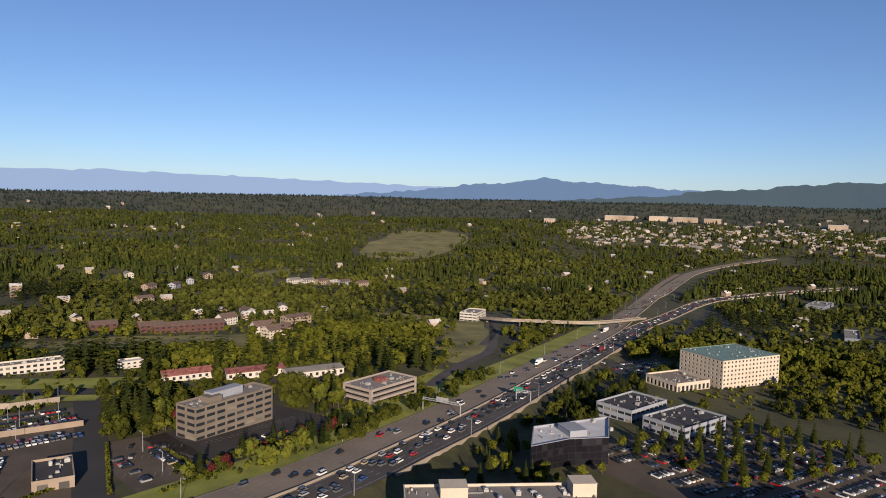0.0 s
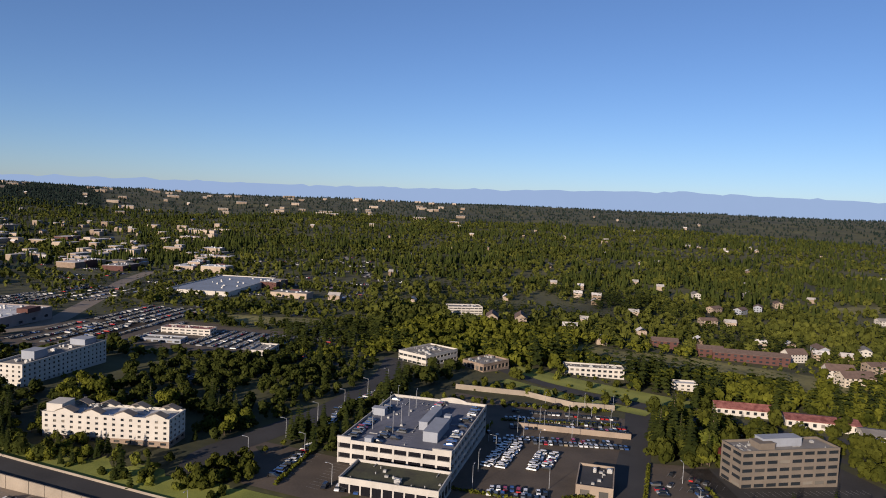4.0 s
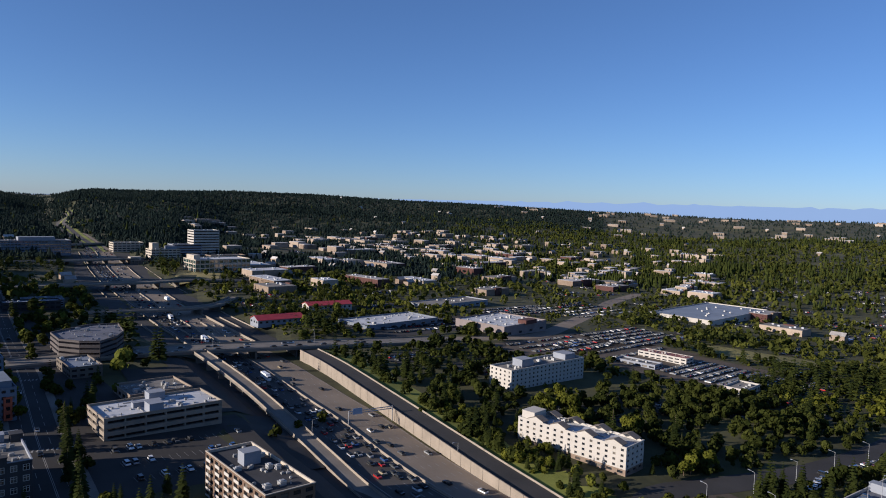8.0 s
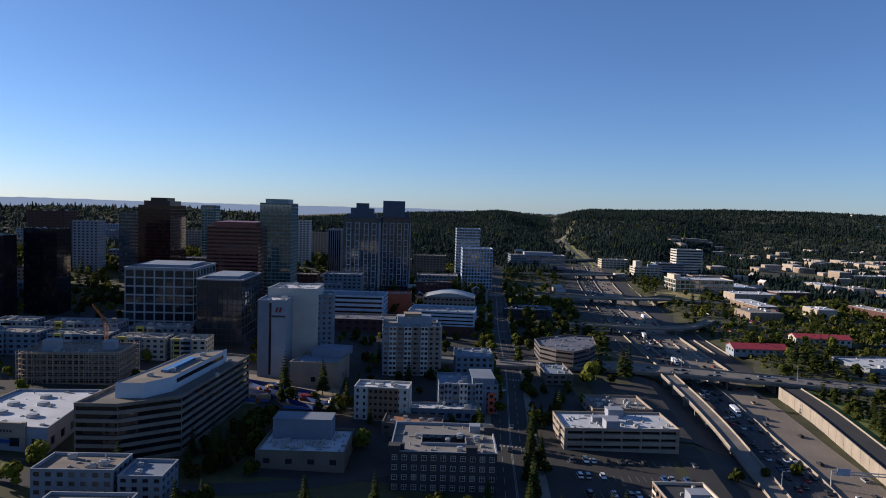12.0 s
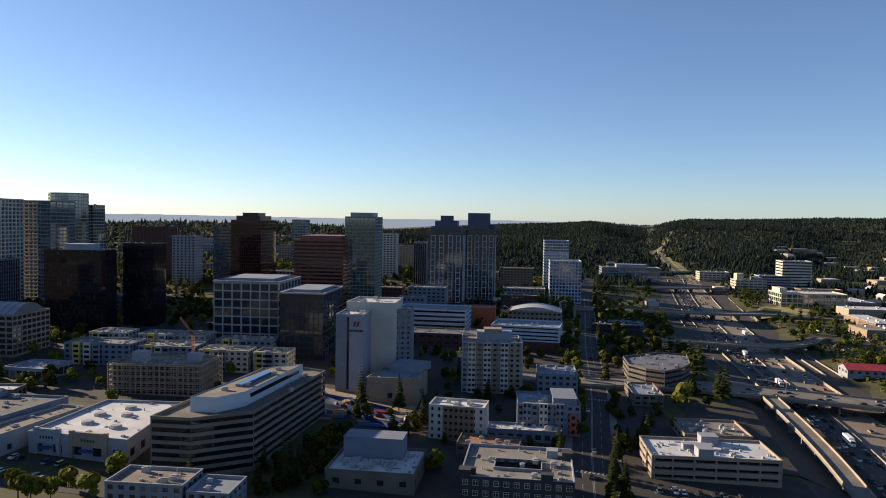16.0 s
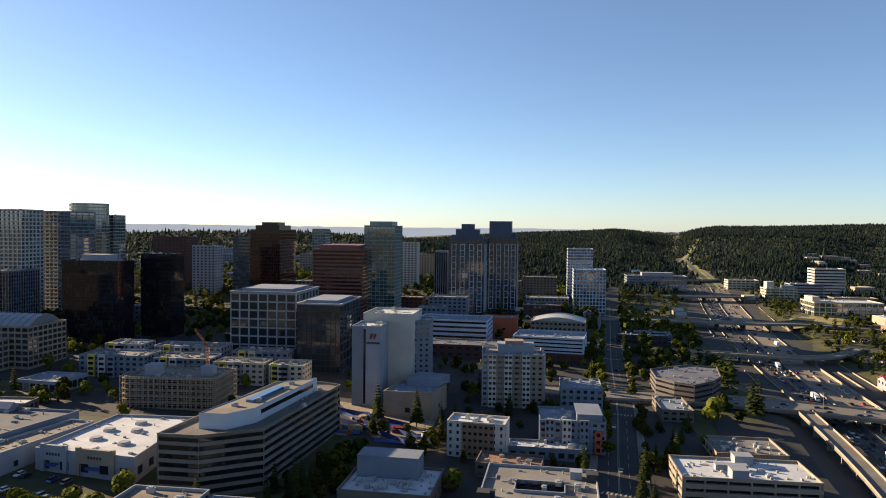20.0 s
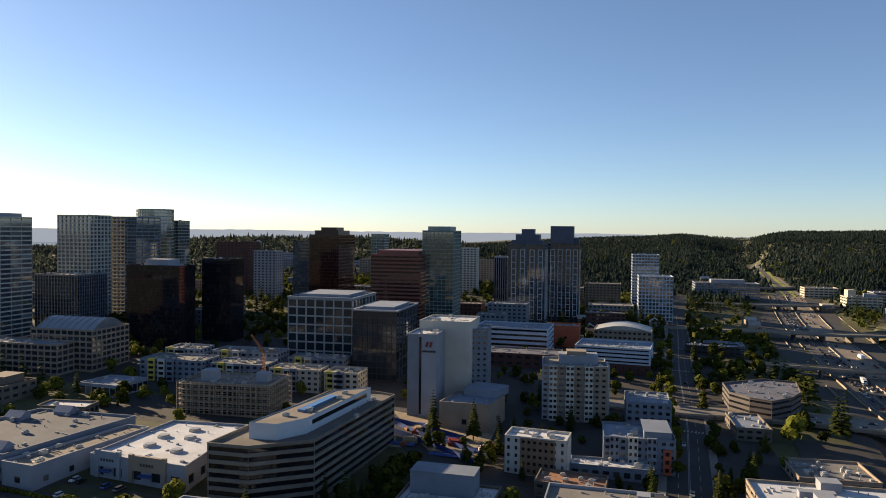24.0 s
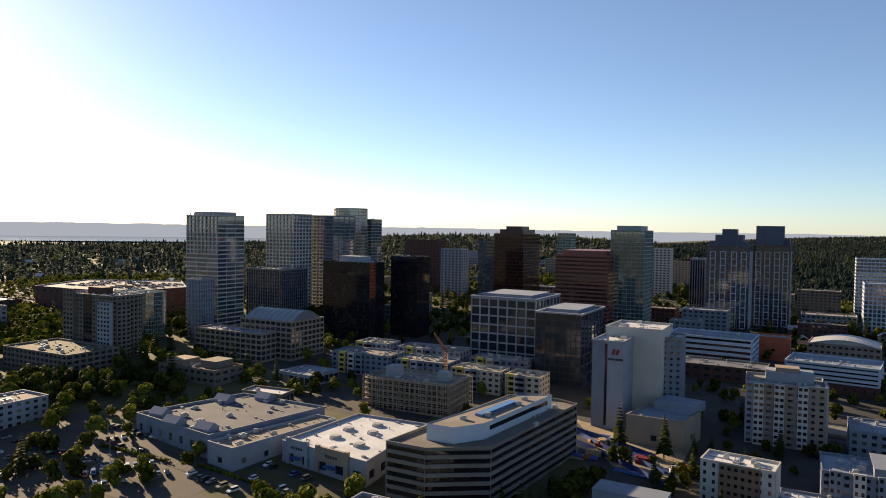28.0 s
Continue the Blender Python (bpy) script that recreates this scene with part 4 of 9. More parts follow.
def building(name, label, cx, cy, L, W, rot, h, rows, bay, win=(0.55, 0.5, 0.28), wall=None, glass=None, roof=None, foot=None, single=False, base=None,
             depth=0.3, para=0.9, units=4, house=(), cap=None, sink=2.5, category="building", solid=(), edge_bay=None, group="", base_rows=1, base_bay=5.0, unit_mat=None, sides=None, low=0.0, world=None, court=None, clear=0.0):
    """A block with recessed windows, a parapet, a roof and rooftop plant. house: raised roof boxes (x0, y0, x1, y1, height, material)."""
    wall, roof = wall or PALE_WALL, roof or ROOF_GREY
    rng = random.Random(name + str(cx))
    h -= low
    if world:
        area = sum(p[0] * q[1] - q[0] * p[1] for p, q in zip(world, world[1:] + world[:1]))
        world = world if area > 0 else world[::-1]
        cx, cy = sum(p[0] for p in world) / len(world), sum(p[1] for p in world) / len(world)
        foot = [(x - cx, y - cy) for x, y in world]
        rot = 0
        L, W = max(x for x, _ in foot) * 2, max(y for _, y in foot) * 2
    pts = foot or [(-L / 2, -W / 2), (L / 2, -W / 2), (L / 2, W / 2), (-L / 2, W / 2)]
    a = math.radians(rot)
    z = ground_z(cx, cy)
    top = new(name)
    top.matrix_basis = pose(cx, cy, z, 0, 0, rot)
    tagged(top, label, category, group)
    mark(cx, cy, L / 2, W / 2, a)
    footprints.append((cx, cy, L / 2 + 4, W / 2 + 4, a))
    if clear:
        # ground kept free of trees towards the camera, so that the building shows
        d = Vector((-cx, -cy)).normalized()
        mark(cx + d.x * (clear / 2 + W / 2), cy + d.y * (clear / 2 + W / 2), clear / 2, max(L, W) / 2, math.atan2(d.y, d.x), 2)
    bm, pm = Geo(), Geo()
    singles = [] if single else None
    z0 = 0.0
    # the sides that look towards the camera have panes of their own
    facing = Matrix.Rotation(-a, 2) @ Vector((-cx, 30 - cy))
    n = len(pts)
    if base:
        base_h, base_mat, bw = base
        bb = Geo()
        for i in range(n):
            p, q = pts[i], pts[(i + 1) % n]
            ln = math.dist(p, q)
            facade(bb, pm, singles, p, q, 0, base_h, base_rows, max(1, round(ln / base_bay)), *bw, depth, facing)
            bb.face((*p, -sink), (*q, -sink), (*q, 0), (*p, 0))
        part("base_wall", bb, base_mat, top)
        z0 = base_h
    for i in range(n):
        p, q = pts[i], pts[(i + 1) % n]
        ln = math.dist(p, q)
        if i in solid:
            bm.face((*p, z0), (*q, z0), (*q, h), (*p, h))
        else:
            w_i, b_i, r_i = win, (edge_bay or {}).get(i, bay), rows
            if sides and i in sides:
                r_i, b_i, w_i = sides[i]
            facade(bm, pm, singles, p, q, z0, h - 0.3, r_i, max(1, round(ln / b_i)), *w_i, depth, facing)
            bm.face((*p, h - 0.3), (*q, h - 0.3), (*q, h), (*p, h))
        if not base:
            bm.face((*p, -sink), (*q, -sink), (*q, 0), (*p, 0))
    part("wall", bm, wall, top)
    if pm.f:
        part("window_panes", pm, glass or GLASS_MANY, top, "", "stuff")
    for at, ang, w, hh in singles or ():
        part("pane", pane_mesh(w, hh, glass or GLASS), None, top, at=Matrix.Translation(at) @ Matrix.Rotation(ang, 4, "Z"))
    inner = inset(pts, 0.35)
    outer = inset(pts, -0.12)
    cg = Geo()
    for i in range(n):
        j = (i + 1) % n
        cg.face((*outer[i], h + 0.12), (*outer[j], h + 0.12), (*inner[j], h + 0.12), (*inner[i], h + 0.12))
        cg.face((*outer[i], h - 0.12), (*outer[j], h - 0.12), (*outer[j], h + 0.12), (*outer[i], h + 0.12))
        cg.face((*inner[j], h - para), (*inner[i], h - para), (*inner[i], h + 0.12), (*inner[j], h + 0.12))
    part("parapet", cg, cap or wall, top)
    rg = Geo()
    if court:
        x0, y0, x1, y1, deep = court
        X, Y, z1 = L / 2 - 0.3, W / 2 - 0.3, h - para
        for q in ((-X, -Y, X, y0), (-X, y1, X, Y), (-X, y0, x0, y1), (x1, y0, X, y1)):
            rg.box(q[0], q[1], z1 - 0.4, q[2], q[3], z1)
        yard, yp = Geo(), Geo()
        ring = [(x0, y0), (x0, y1), (x1, y1), (x1, y0)]
        for i in range(4):
            facade(yard, yp, None, ring[i], ring[(i + 1) % 4], h - deep, h, max(1, int(deep / 3)), max(1, int(math.dist(ring[i], ring[(i + 1) % 4]) / 4)), 0.5, 0.5, 0.25, 0.2)
        yard.face((x0, y0, h - deep), (x1, y0, h - deep), (x1, y1, h - deep), (x0, y1, h - deep))
        part("courtyard_wall", yard, wall, top)
        part("courtyard_panes", yp, GLASS_MANY, top, "", "stuff")
        edge = Geo()
        for q in ((x0 - 0.4, y0 - 0.4, x1 + 0.4, y0), (x0 - 0.4, y1, x1 + 0.4, y1 + 0.4), (x0 - 0.4, y0, x0, y1), (x1, y0, x1 + 0.4, y1)):
            edge.box(q[0], q[1], z1, q[2], q[3], h + 0.1)
        part("courtyard_parapet", edge, cap or wall, top)
    else:
        rg.prism(inset(pts, 0.3), h - para - 0.4, h - para)
    part("roof", rg, roof, top)
    for x0, y0, x1, y1, hh, mat in house:
        g = Geo()
        g.box(x0, y0, h - para, x1, y1, h + hh)
        g.box(x0 - 0.15, y0 - 0.15, h + hh, x1 + 0.15, y1 + 0.15, h + hh + 0.2)
        part("penthouse", g, mat, top)
    for k in range(units):
        for _ in range(12):
            ux, uy = rng.uniform(-0.4, 0.4) * L, rng.uniform(-0.38, 0.38) * W
            if not any(x0 - 2 < ux < x1 + 2 and y0 - 2 < uy < y1 + 2 for x0, y0, x1, y1, *_ in house):
                roof_unit(top, ux, uy, h - para, rng.uniform(1.2, 3.0), rng.uniform(1.0, 2.2), rng.uniform(0.7, 1.5), rng.choice((0, 1.57)), unit_mat)
                break
    if math.hypot(cx, cy) < 720 and L * W > 250:
        vents = Geo()
        for _ in range(min(46, int(L * W / 28))):
            ux, uy = rng.uniform(-0.5, 0.5) * L, rng.uniform(-0.5, 0.5) * W
            inside = all((q[0] - p[0]) * (uy - p[1]) - (q[1] - p[1]) * (ux - p[0]) > 1.4 * math.dist(p, q) for p, q in zip(pts, pts[1:] + pts[:1]))
            if not inside or any(x0 - 1 < ux < x1 + 1 and y0 - 1 < uy < y1 + 1 for x0, y0, x1, y1, *_ in tuple(house) + ((court,) if court else ())):
                continue
            z1, pick = h - para, rng.random()
            if pick < 0.35:
                vents.rod((ux, uy, z1), (ux, uy, z1 + rng.uniform(0.4, 1.3)), 0.22, 0.22, 6)
            elif pick < 0.8:
                a1, b1, c1 = rng.uniform(0.3, 0.8), rng.uniform(0.3, 0.8), rng.uniform(0.3, 0.9)
                vents.box(ux - a1, uy - b1, z1, ux + a1, uy + b1, z1 + c1)
                vents.box(ux - a1 * 0.7, uy - b1 * 0.7, z1 + c1, ux + a1 * 0.7, uy + b1 * 0.7, z1 + c1 + 0.12)
            else:
                run = rng.uniform(1.2, 3.0)
                dx, dy = (run, 0.15) if rng.random() < 0.5 else (0.15, run)
                vents.box(ux - dx, uy - dy, z1 + 0.1, ux + dx, uy + dy, z1 + 0.4)
        if vents.f:
            part("roof_vents", vents, unit_mat or VENT_METAL, top, "", "stuff")
    return top


def gable_house(name, label, cx, cy, L, W, rot, h, rise, wall, roof, cols=5, rows=2, category="house", group="", clear=0.0):
    top = new(name)
    if clear:
        d = Vector((-cx, -cy)).normalized()
        mark(cx + d.x * (clear / 2 + W / 2), cy + d.y * (clear / 2 + W / 2), clear / 2, max(L, W) / 2, math.atan2(d.y, d.x), 0)
    z = ground_z(cx, cy)
    top.matrix_basis = pose(cx, cy, z, 0, 0, rot)
    tagged(top, label, category, group)
    mark(cx, cy, L / 2, W / 2, math.radians(rot), 1)
    bm = Geo()
    singles, far_panes = [], Geo()
    far_off = math.hypot(cx, cy) > 580
    pts = [(-L / 2, -W / 2), (L / 2, -W / 2), (L / 2, W / 2), (-L / 2, W / 2)]
    for i in range(4):
        p, q = pts[i], pts[(i + 1) % 4]
        c = cols if i % 2 == 0 else max(1, round(cols * W / L))
        facade(bm, far_panes, None if far_off else singles, p, q, 0, h, rows, c, 0.45, 0.42, 0.35, 0.2)
        bm.face((*p, -2), (*q, -2), (*q, 0), (*p, 0))
    for s in (-1, 1):
        bm.face((s * L / 2, -s * W / 2, h), (s * L / 2, s * W / 2, h), (s * L / 2, 0, h + rise))
    part("wall", bm, wall, top)
    if far_panes.f:
        part("window_panes", far_panes, GLASS_MANY, top, "", "stuff")
    for at, ang, w, hh in singles:
        part("pane", pane_mesh(w, hh, GLASS), None, top, at=Matrix.Translation(at) @ Matrix.Rotation(ang, 4, "Z"))
    rg = Geo()
    e = 0.6
    dz = rise * e / (W / 2)
    for s in (-1, 1):
        lo = [(-L / 2 - e, s * (W / 2 + e), h - dz), (L / 2 + e, s * (W / 2 + e), h - dz), (L / 2 + e, 0, h + rise), (-L / 2 - e, 0, h + rise)]
        up = [(x, y, zz + 0.3) for x, y, zz in lo]
        rg.face(*(up if s < 0 else up[::-1]))
        rg.face(*(lo[::-1] if s < 0 else lo))
        for i in range(4):
            j = (i + 1) % 4
            rg.face(lo[i], lo[j], up[j], up[i])
    part("roof", rg, roof, top)
    return top


# east of the motorway
building("office_block", "brown concrete five-storey office block with strip windows", 331, -8, 50, 15, -52, 17.5, 5, 6.2, (0.82, 0.46, 0.3), BROWN_WALL, GLASS, ROOF_GREY, single=True, units=1, category="office block",
         house=((-10, -1, 10, 5, 2.8, PALE_WALL), (-14, -4, -6, 3, 1.8, BROWN_WALL)))
showroom = building("car_showroom", "white three-level car showroom with rooftop parking", 268, 145, 74, 50, 11, 13, 3, 6.2, (0.86, 0.52, 0.2), SHOWROOM_WALL, GLASS_BLACK, ROOF_DECK, single=True, units=1, para=1.1, depth=0.7, category="showroom",
         house=((-10, -7, 16, -3, 2.6, PALE_WALL), (-24, -15.5, -3, -9, 3.2, PALE_WALL), (4.5, -14, 8, -11, 2.0, PALE_WALL), (-36.5, 10, -33, 13, 1.6, PALE_WALL), (3, 18, 7, 24.4, 2.2, PALE_WALL), (-37.1, 19, -36.2, 25.1, 1.1, SHOWROOM_WALL), (-37.1, -25.1, -36.2, -17, 1.0, SHOWROOM_WALL)))
building("showroom_wing", "white low showroom wing with a mossy flat roof", 217, 128, 20, 40, 11, 7, 1, 4.5, (0.86, 0.62, 0.06), SHOWROOM_WALL, GLASS_BLACK, MOSSY_ROOF, single=True, units=1, para=1.0, category="showroom")
building("service_garage", "tan car service building with two roll-up doors", 272, 62, 25, 15, 11, 5, 1, 6, (0.5, 0.6, 0.08), TAN_WALL, GLASS, ROOF_DARK, single=True, units=2, category="garage")
building("low_office", "white-banded low office with a flat roof", 436, 225, 36, 26, -13, 8, 2, 4, (0.9, 0.4, 0.2), WHITE_WALL, GLASS, ROOF_GREY, single=True, units=8, category="office", clear=22)
building("low_office", "brown low office with a gravel roof", 450, 185, 28, 20, -19, 6, 1, 4, (0.7, 0.5, 0.2), STONE_WALL, GLASS, ROOF_GREY, single=True, units=6, category="office", clear=22)
building("motel", "white two-storey walk-up building on the hillside", 498, 118, 44, 14, -70, 7, 2, 4, (0.6, 0.5, 0.2), WHITE_WALL, GLASS, ROOF_GREY, single=True, units=5, category="motel", clear=26)
building("small_house", "small white flat-roofed house", 499, 53, 16, 10, -70, 5.5, 2, 4, (0.5, 0.45, 0.25), WHITE_WALL, GLASS, ROOF_WHITE, single=True, units=0, category="house", clear=24)
gable_house("shed_building", "white shed with a rusty red roof", 454, 13, 34, 14, -75, 4.5, 2.4, WHITE_WALL, ROOF_RED, 8, 1, "warehouse", clear=26)
gable_house("shed_building", "long white shed with a rusty red roof", 453, -30, 40, 16, -78, 5, 1.6, WHITE_WALL, ROOF_RED, 9, 1, "warehouse", clear=26)
gable_house("shed_building", "long white shed with a grey roof", 445, -70, 40, 16, -78, 5, 1.6, WHITE_WALL, ROOF_GREY, 9, 1, "warehouse", clear=26)
building("terraced_office", "pale concrete terraced office with overhanging floors", 378, -102, 42, 24, -57, 10, 3, 60, (0.985, 0.55, 0.05), surface("pinkish_precast", (0.25, 0.215, 0.19), 0.85, 0.15, 0.2, 2.0), GLASS_BLACK, ROOF_GREY, single=False, units=3, depth=2.0, category="office", clear=14,
         house=((-3, -3, 3, 3, 1.6, ROOF_RED),))
building("hotel_green_roof", "cream seven-storey hotel with a green metal roof", 364, -359, 56, 40, -83, 21, 7, 3.6, (0.42, 0.45, 0.3), CREAM_WALL, GLASS, ROOF_GREEN, single=True, units=1, para=0.2, category="hotel", cap=ROOF_GREEN, clear=70)
building("hotel_wing", "cream low arcaded hotel wing", 358, -310, 30, 30, -83, 6.5, 1, 4, (0.6, 0.6, 0.1), CREAM_WALL, GLASS, ROOF_TAN, single=True, units=3, category="hotel", clear=50)
building("flat_office", "white-edged low office with a black roof", 302, -235, 36, 24, -68, 8, 2, 4.5, (0.9, 0.4, 0.2), PALE_WALL, GLASS, ROOF_DARK, single=True, units=2, category="office")
building("flat_office", "white-edged low office with a black roof and plant", 266, -244, 38, 26, -72, 8, 2, 4.5, (0.9, 0.4, 0.2), PALE_WALL, GLASS, ROOF_DARK, single=True, units=2, category="office")
building("black_glass_office", "black glass office with a folded white roof", 241, -162, 42, 24, -80, 13, 4, 3.2, (0.92, 0.9, 0.04), BLACK_GLASS_WALL, GLASS_BLACK, ROOF_WHITE, single=False, units=2, depth=0.1, category="office", cap=PALE_WALL, world=[(252, -146), (228, -133), (232, -154), (229, -173), (256, -190), (254, -168)][::-1],
         house=((-6, -5, 6, 4, 1.8, PALE_WALL),))
building("beige_office", "beige flat-roofed office beside the motorway", 180, -98, 30, 70, -14, 10, 4, 5, (0.6, 0.45, 0.25), CREAM_WALL, GLASS, ROOF_GREY, single=False, units=10, category="office",
         house=((4, -36, 12, -27, 4, CREAM_WALL), (4, 12, 12, 22, 3, CREAM_WALL)))
building("beige_annex", "beige low building with a grey roof", 128, -200, 40, 50, -14, 10, 3, 5, (0.6, 0.45, 0.25), TAN_WALL, GLASS, ROOF_GREY, units=8, category="office")
for k, (x, y, l, w, r) in enumerate(((676, 92, 24, 14, -75), (664, 50, 22, 14, -75), (664, 16, 64, 15, -78), (700, -90, 30, 14, -60))):
    gable_house("apartment_row", "dark red-brown apartment row with balconies", x, y, l, w, r, 7.5, 2.5, BRICK_WALL if k < 3 else TAN_WALL, ROOF_SHINGLE, max(4, int(l / 5)), 2, "apartments", "hillside apartment rows", 34)
for x, y, l, w, r, m in ((655, 262, 26, 12, 20, TAN_WALL), (676, 238, 26, 12, 20, TAN_WALL), (640, -52, 22, 12, -70, WHITE_WALL), (615, -62, 26, 14, -60, CREAM_WALL), (700, -20, 20, 11, -50, WHITE_WALL)):
    gable_house("townhouse", "pale gabled townhouse among trees", x, y, l, w, r, 8, 4, m, ROOF_SHINGLE, 6, 3, "house", "hillside townhouses", 26)
for x, y, r in ((1120, 110, 20), (985, 72, -30), (1000, 40, -20), (1160, 40, 30), (870, 70, -60), (1110, -5, 10), (1050, 20, 0), (1045, -130, -60), (1038, -150, -60), (1034, -172, -60), (1022, -204, -60), (1006, -228, -60), (770, -45, 20), (790, -85, 0)):
    pale = int(x + y) % 3
    gable_house("townhouse", ("cream gabled townhouse on the wooded slope", "tan gabled townhouse on the wooded slope", "pale grey gabled townhouse on the wooded slope")[pale], x, y, 20, 11, r, 6.5, 2.6, (SHOWROOM_WALL, TAN_WALL, PALE_WALL)[pale], ROOF_SHINGLE if pale else ROOF_GREY, 5, 2, "house", "hillside townhouses", 26)
building("white_office_hill", "white-banded office among the trees", 696, 312, 38, 20, -55, 9, 3, 5, (0.9, 0.4, 0.25), WHITE_WALL, GLASS, ROOF_GREY, units=5, category="office", clear=40)
building("corner_office", "white and red three-storey office by the slip road", 698, -290, 34, 20, -40, 10, 3, 5, (0.9, 0.4, 0.25), WHITE_WALL, GLASS, ROOF_GREY, units=3, category="office", clear=30)

building("flat_warehouse", "low grey warehouse with a pale roof among trees", 716, -826, 54, 24, -60, 6, 1, 9, (0.3, 0.3, 0.3), GREY_WALL, GLASS_MANY, ROOF_GREY, units=4, category="warehouse", clear=50)
building("flat_warehouse", "long low shed with a pale roof among trees", 498, -634, 56, 14, -48, 5, 1, 9, (0.3, 0.3, 0.3), GREY_WALL, GLASS_MANY, ROOF_GREY, units=2, category="warehouse", clear=34)

# north-east
white_inn = building("white_hotel", "white five-storey hotel with a stone base", 189, 252, 15, 56, 21, 16, 4, 3.7, (0.36, 0.46, 0.28), WHITE_WALL, GLASS, ROOF_WHITE, single=True, units=3, base=(2.2, STONE_WALL, (0.5, 0.5, 0.2)), low=4.3, category="hotel", clear=16,
         house=((-6, 20, 3, 27, 3.0, WHITE_WALL),))
building("grey_hotel", "white and grey six-storey hotel", 245, 371, 69, 18, 16, 17, 5, 3.6, (0.36, 0.46, 0.28), WHITE_WALL, GLASS, ROOF_GREY, single=True, units=8, low=4.3, category="hotel", clear=24,
         house=((-20, -4, -10, 4, 3.5, PALE_WALL), (20, -5, 30, 5, 2.5, PALE_WALL)))
building("big_store", "grey and brick electronics store with a white roof", 318, 545, 62, 55, 22, 11, 1, 14, (0.3, 0.25, 0.1), surface("grey_brown_block", (0.2, 0.17, 0.16), 0.85, 0.2, 0.15), GLASS, ROOF_WHITE, single=True, units=12, low=2.5, category="store",
         house=((-2, -29, 14, -20, 2.5, BRICK_WALL),))
building("white_roof_store", "low store with a white roof", 220, 572, 80, 40, 19, 7, 1, 12, (0.4, 0.4, 0.1), GREY_WALL, GLASS, ROOF_WHITE, single=True, units=6, low=2.5, category="store")
gable_house("red_roof_diner", "low pale building with a bright red roof", 124, 578, 40, 16, 12, 4, 3, PALE_WALL, ROOF_SCARLET, 8, 1, "restaurant", clear=30)
gable_house("red_roof_diner", "low white building with a long red roof", 186, 648, 44, 16, 8, 5, 2.6, WHITE_WALL, ROOF_SCARLET, 9, 1, "restaurant", clear=30)
building("dark_roof_store", "pale warehouse store with a wide dark roof", 640, 610, 150, 75, 19, 9, 1, 18, (0.2, 0.3, 0.1), WHITE_WALL, GLASS, ROOF_BLUE, single=True, units=14, low=2.5, category="store")
building("red_roof_dealer", "white car dealer with a long red roof", 389, 413, 12, 40, 20, 7, 2, 5, (0.7, 0.4, 0.25), WHITE_WALL, GLASS, ROOF_RED, single=True, units=1, low=2, category="car dealer", para=0.2, clear=20)
building("low_dealer", "low pale sales building", 353, 402, 12, 32, 22, 5, 1, 5, (0.7, 0.5, 0.15), PALE_WALL, GLASS, ROOF_GREY, single=True, units=2, low=2, category="car dealer")
building("small_dealer", "small white sales office", 373, 325, 24, 14, 20, 6, 1, 5, (0.6, 0.5, 0.15), WHITE_WALL, GLASS, ROOF_GREY, single=True, units=2, low=2, category="car dealer")
building("low_retail", "long low store with a pale roof", 330, 680, 90, 34, 20, 7, 1, 12, (0.4, 0.35, 0.1), PALE_WALL, GLASS, ROOF_GREY, units=6, low=2.5, category="store")

TWIN_WALL = surface("dark_blue_frame", (0.055, 0.07, 0.105), 0.5, 0.2, 0.15, 2.0)
GLASS_TWIN = glazing("dark_blue_glass", (0.012, 0.018, 0.028), (0.06, 0.08, 0.11), "island", spec=0.5, ior=2.2)
# west of the motorway and downtown
building("parking_garage", "pale three-level parking garage with a white roof deck", 18, 330, 50, 25, 16, 9.8, 3, 8.5, (0.93, 0.42, 0.3), PALE_CONCRETE, GLASS_BLACK, ROOF_WHITE, single=True, units=2, depth=1.5, category="parking garage",
         house=((-7, -12.4, -1, -6, 3.0, PALE_WALL), (-1, 6, 6, 12, 2.6, PALE_WALL), (-10, -1, 2, 2, 1.2, PALE_WALL)))
building("low_annex", "low office with a gravel roof", 19, 377, 30, 26, 16, 5, 1, 6, (0.6, 0.4, 0.3), TAN_WALL, GLASS, ROOF_GREY, single=True, units=12, category="office")
brown_flats = building("brown_apartments", "brown and white six-storey apartment block with balconies", 44, 231, 17, 46, 15, 20, 6, 3.8, (0.6, 0.55, 0.2), surface("dark_brown_stucco", (0.13, 0.085, 0.055), 0.85, 0.2, 0.2), GLASS, ROOF_DARK, single=True, units=6, low=4.5, category="apartments", cap=CREAM_WALL,
         house=((-3, 4, 3, 9, 3.4, PALE_WALL),))
# shade on this office is put into its darker wall and roof colours
building("round_office", "brown striped office with an angled front", 0, 0, 1, 1, 0, 12, 4, 40, (0.985, 0.42, 0.3), surface("shade_dark_precast", (0.095, 0.083, 0.078), 0.85, 0.15, 0.2, 2.0), GLASS_BLACK, ROOF_DECK, world=[(-34, 487), (-28, 463), (-17, 454), (-6, 451), (3, 466), (7, 482), (4, 512), (-14, 511)], units=8, category="office")
building("side_street_office", "low office with a blue-grey roof", -16, 430, 16, 30, 16, 6, 2, 4, (0.6, 0.45, 0.25), BROWN_WALL, GLASS, ROOF_BLUE, single=True, units=5, category="office")
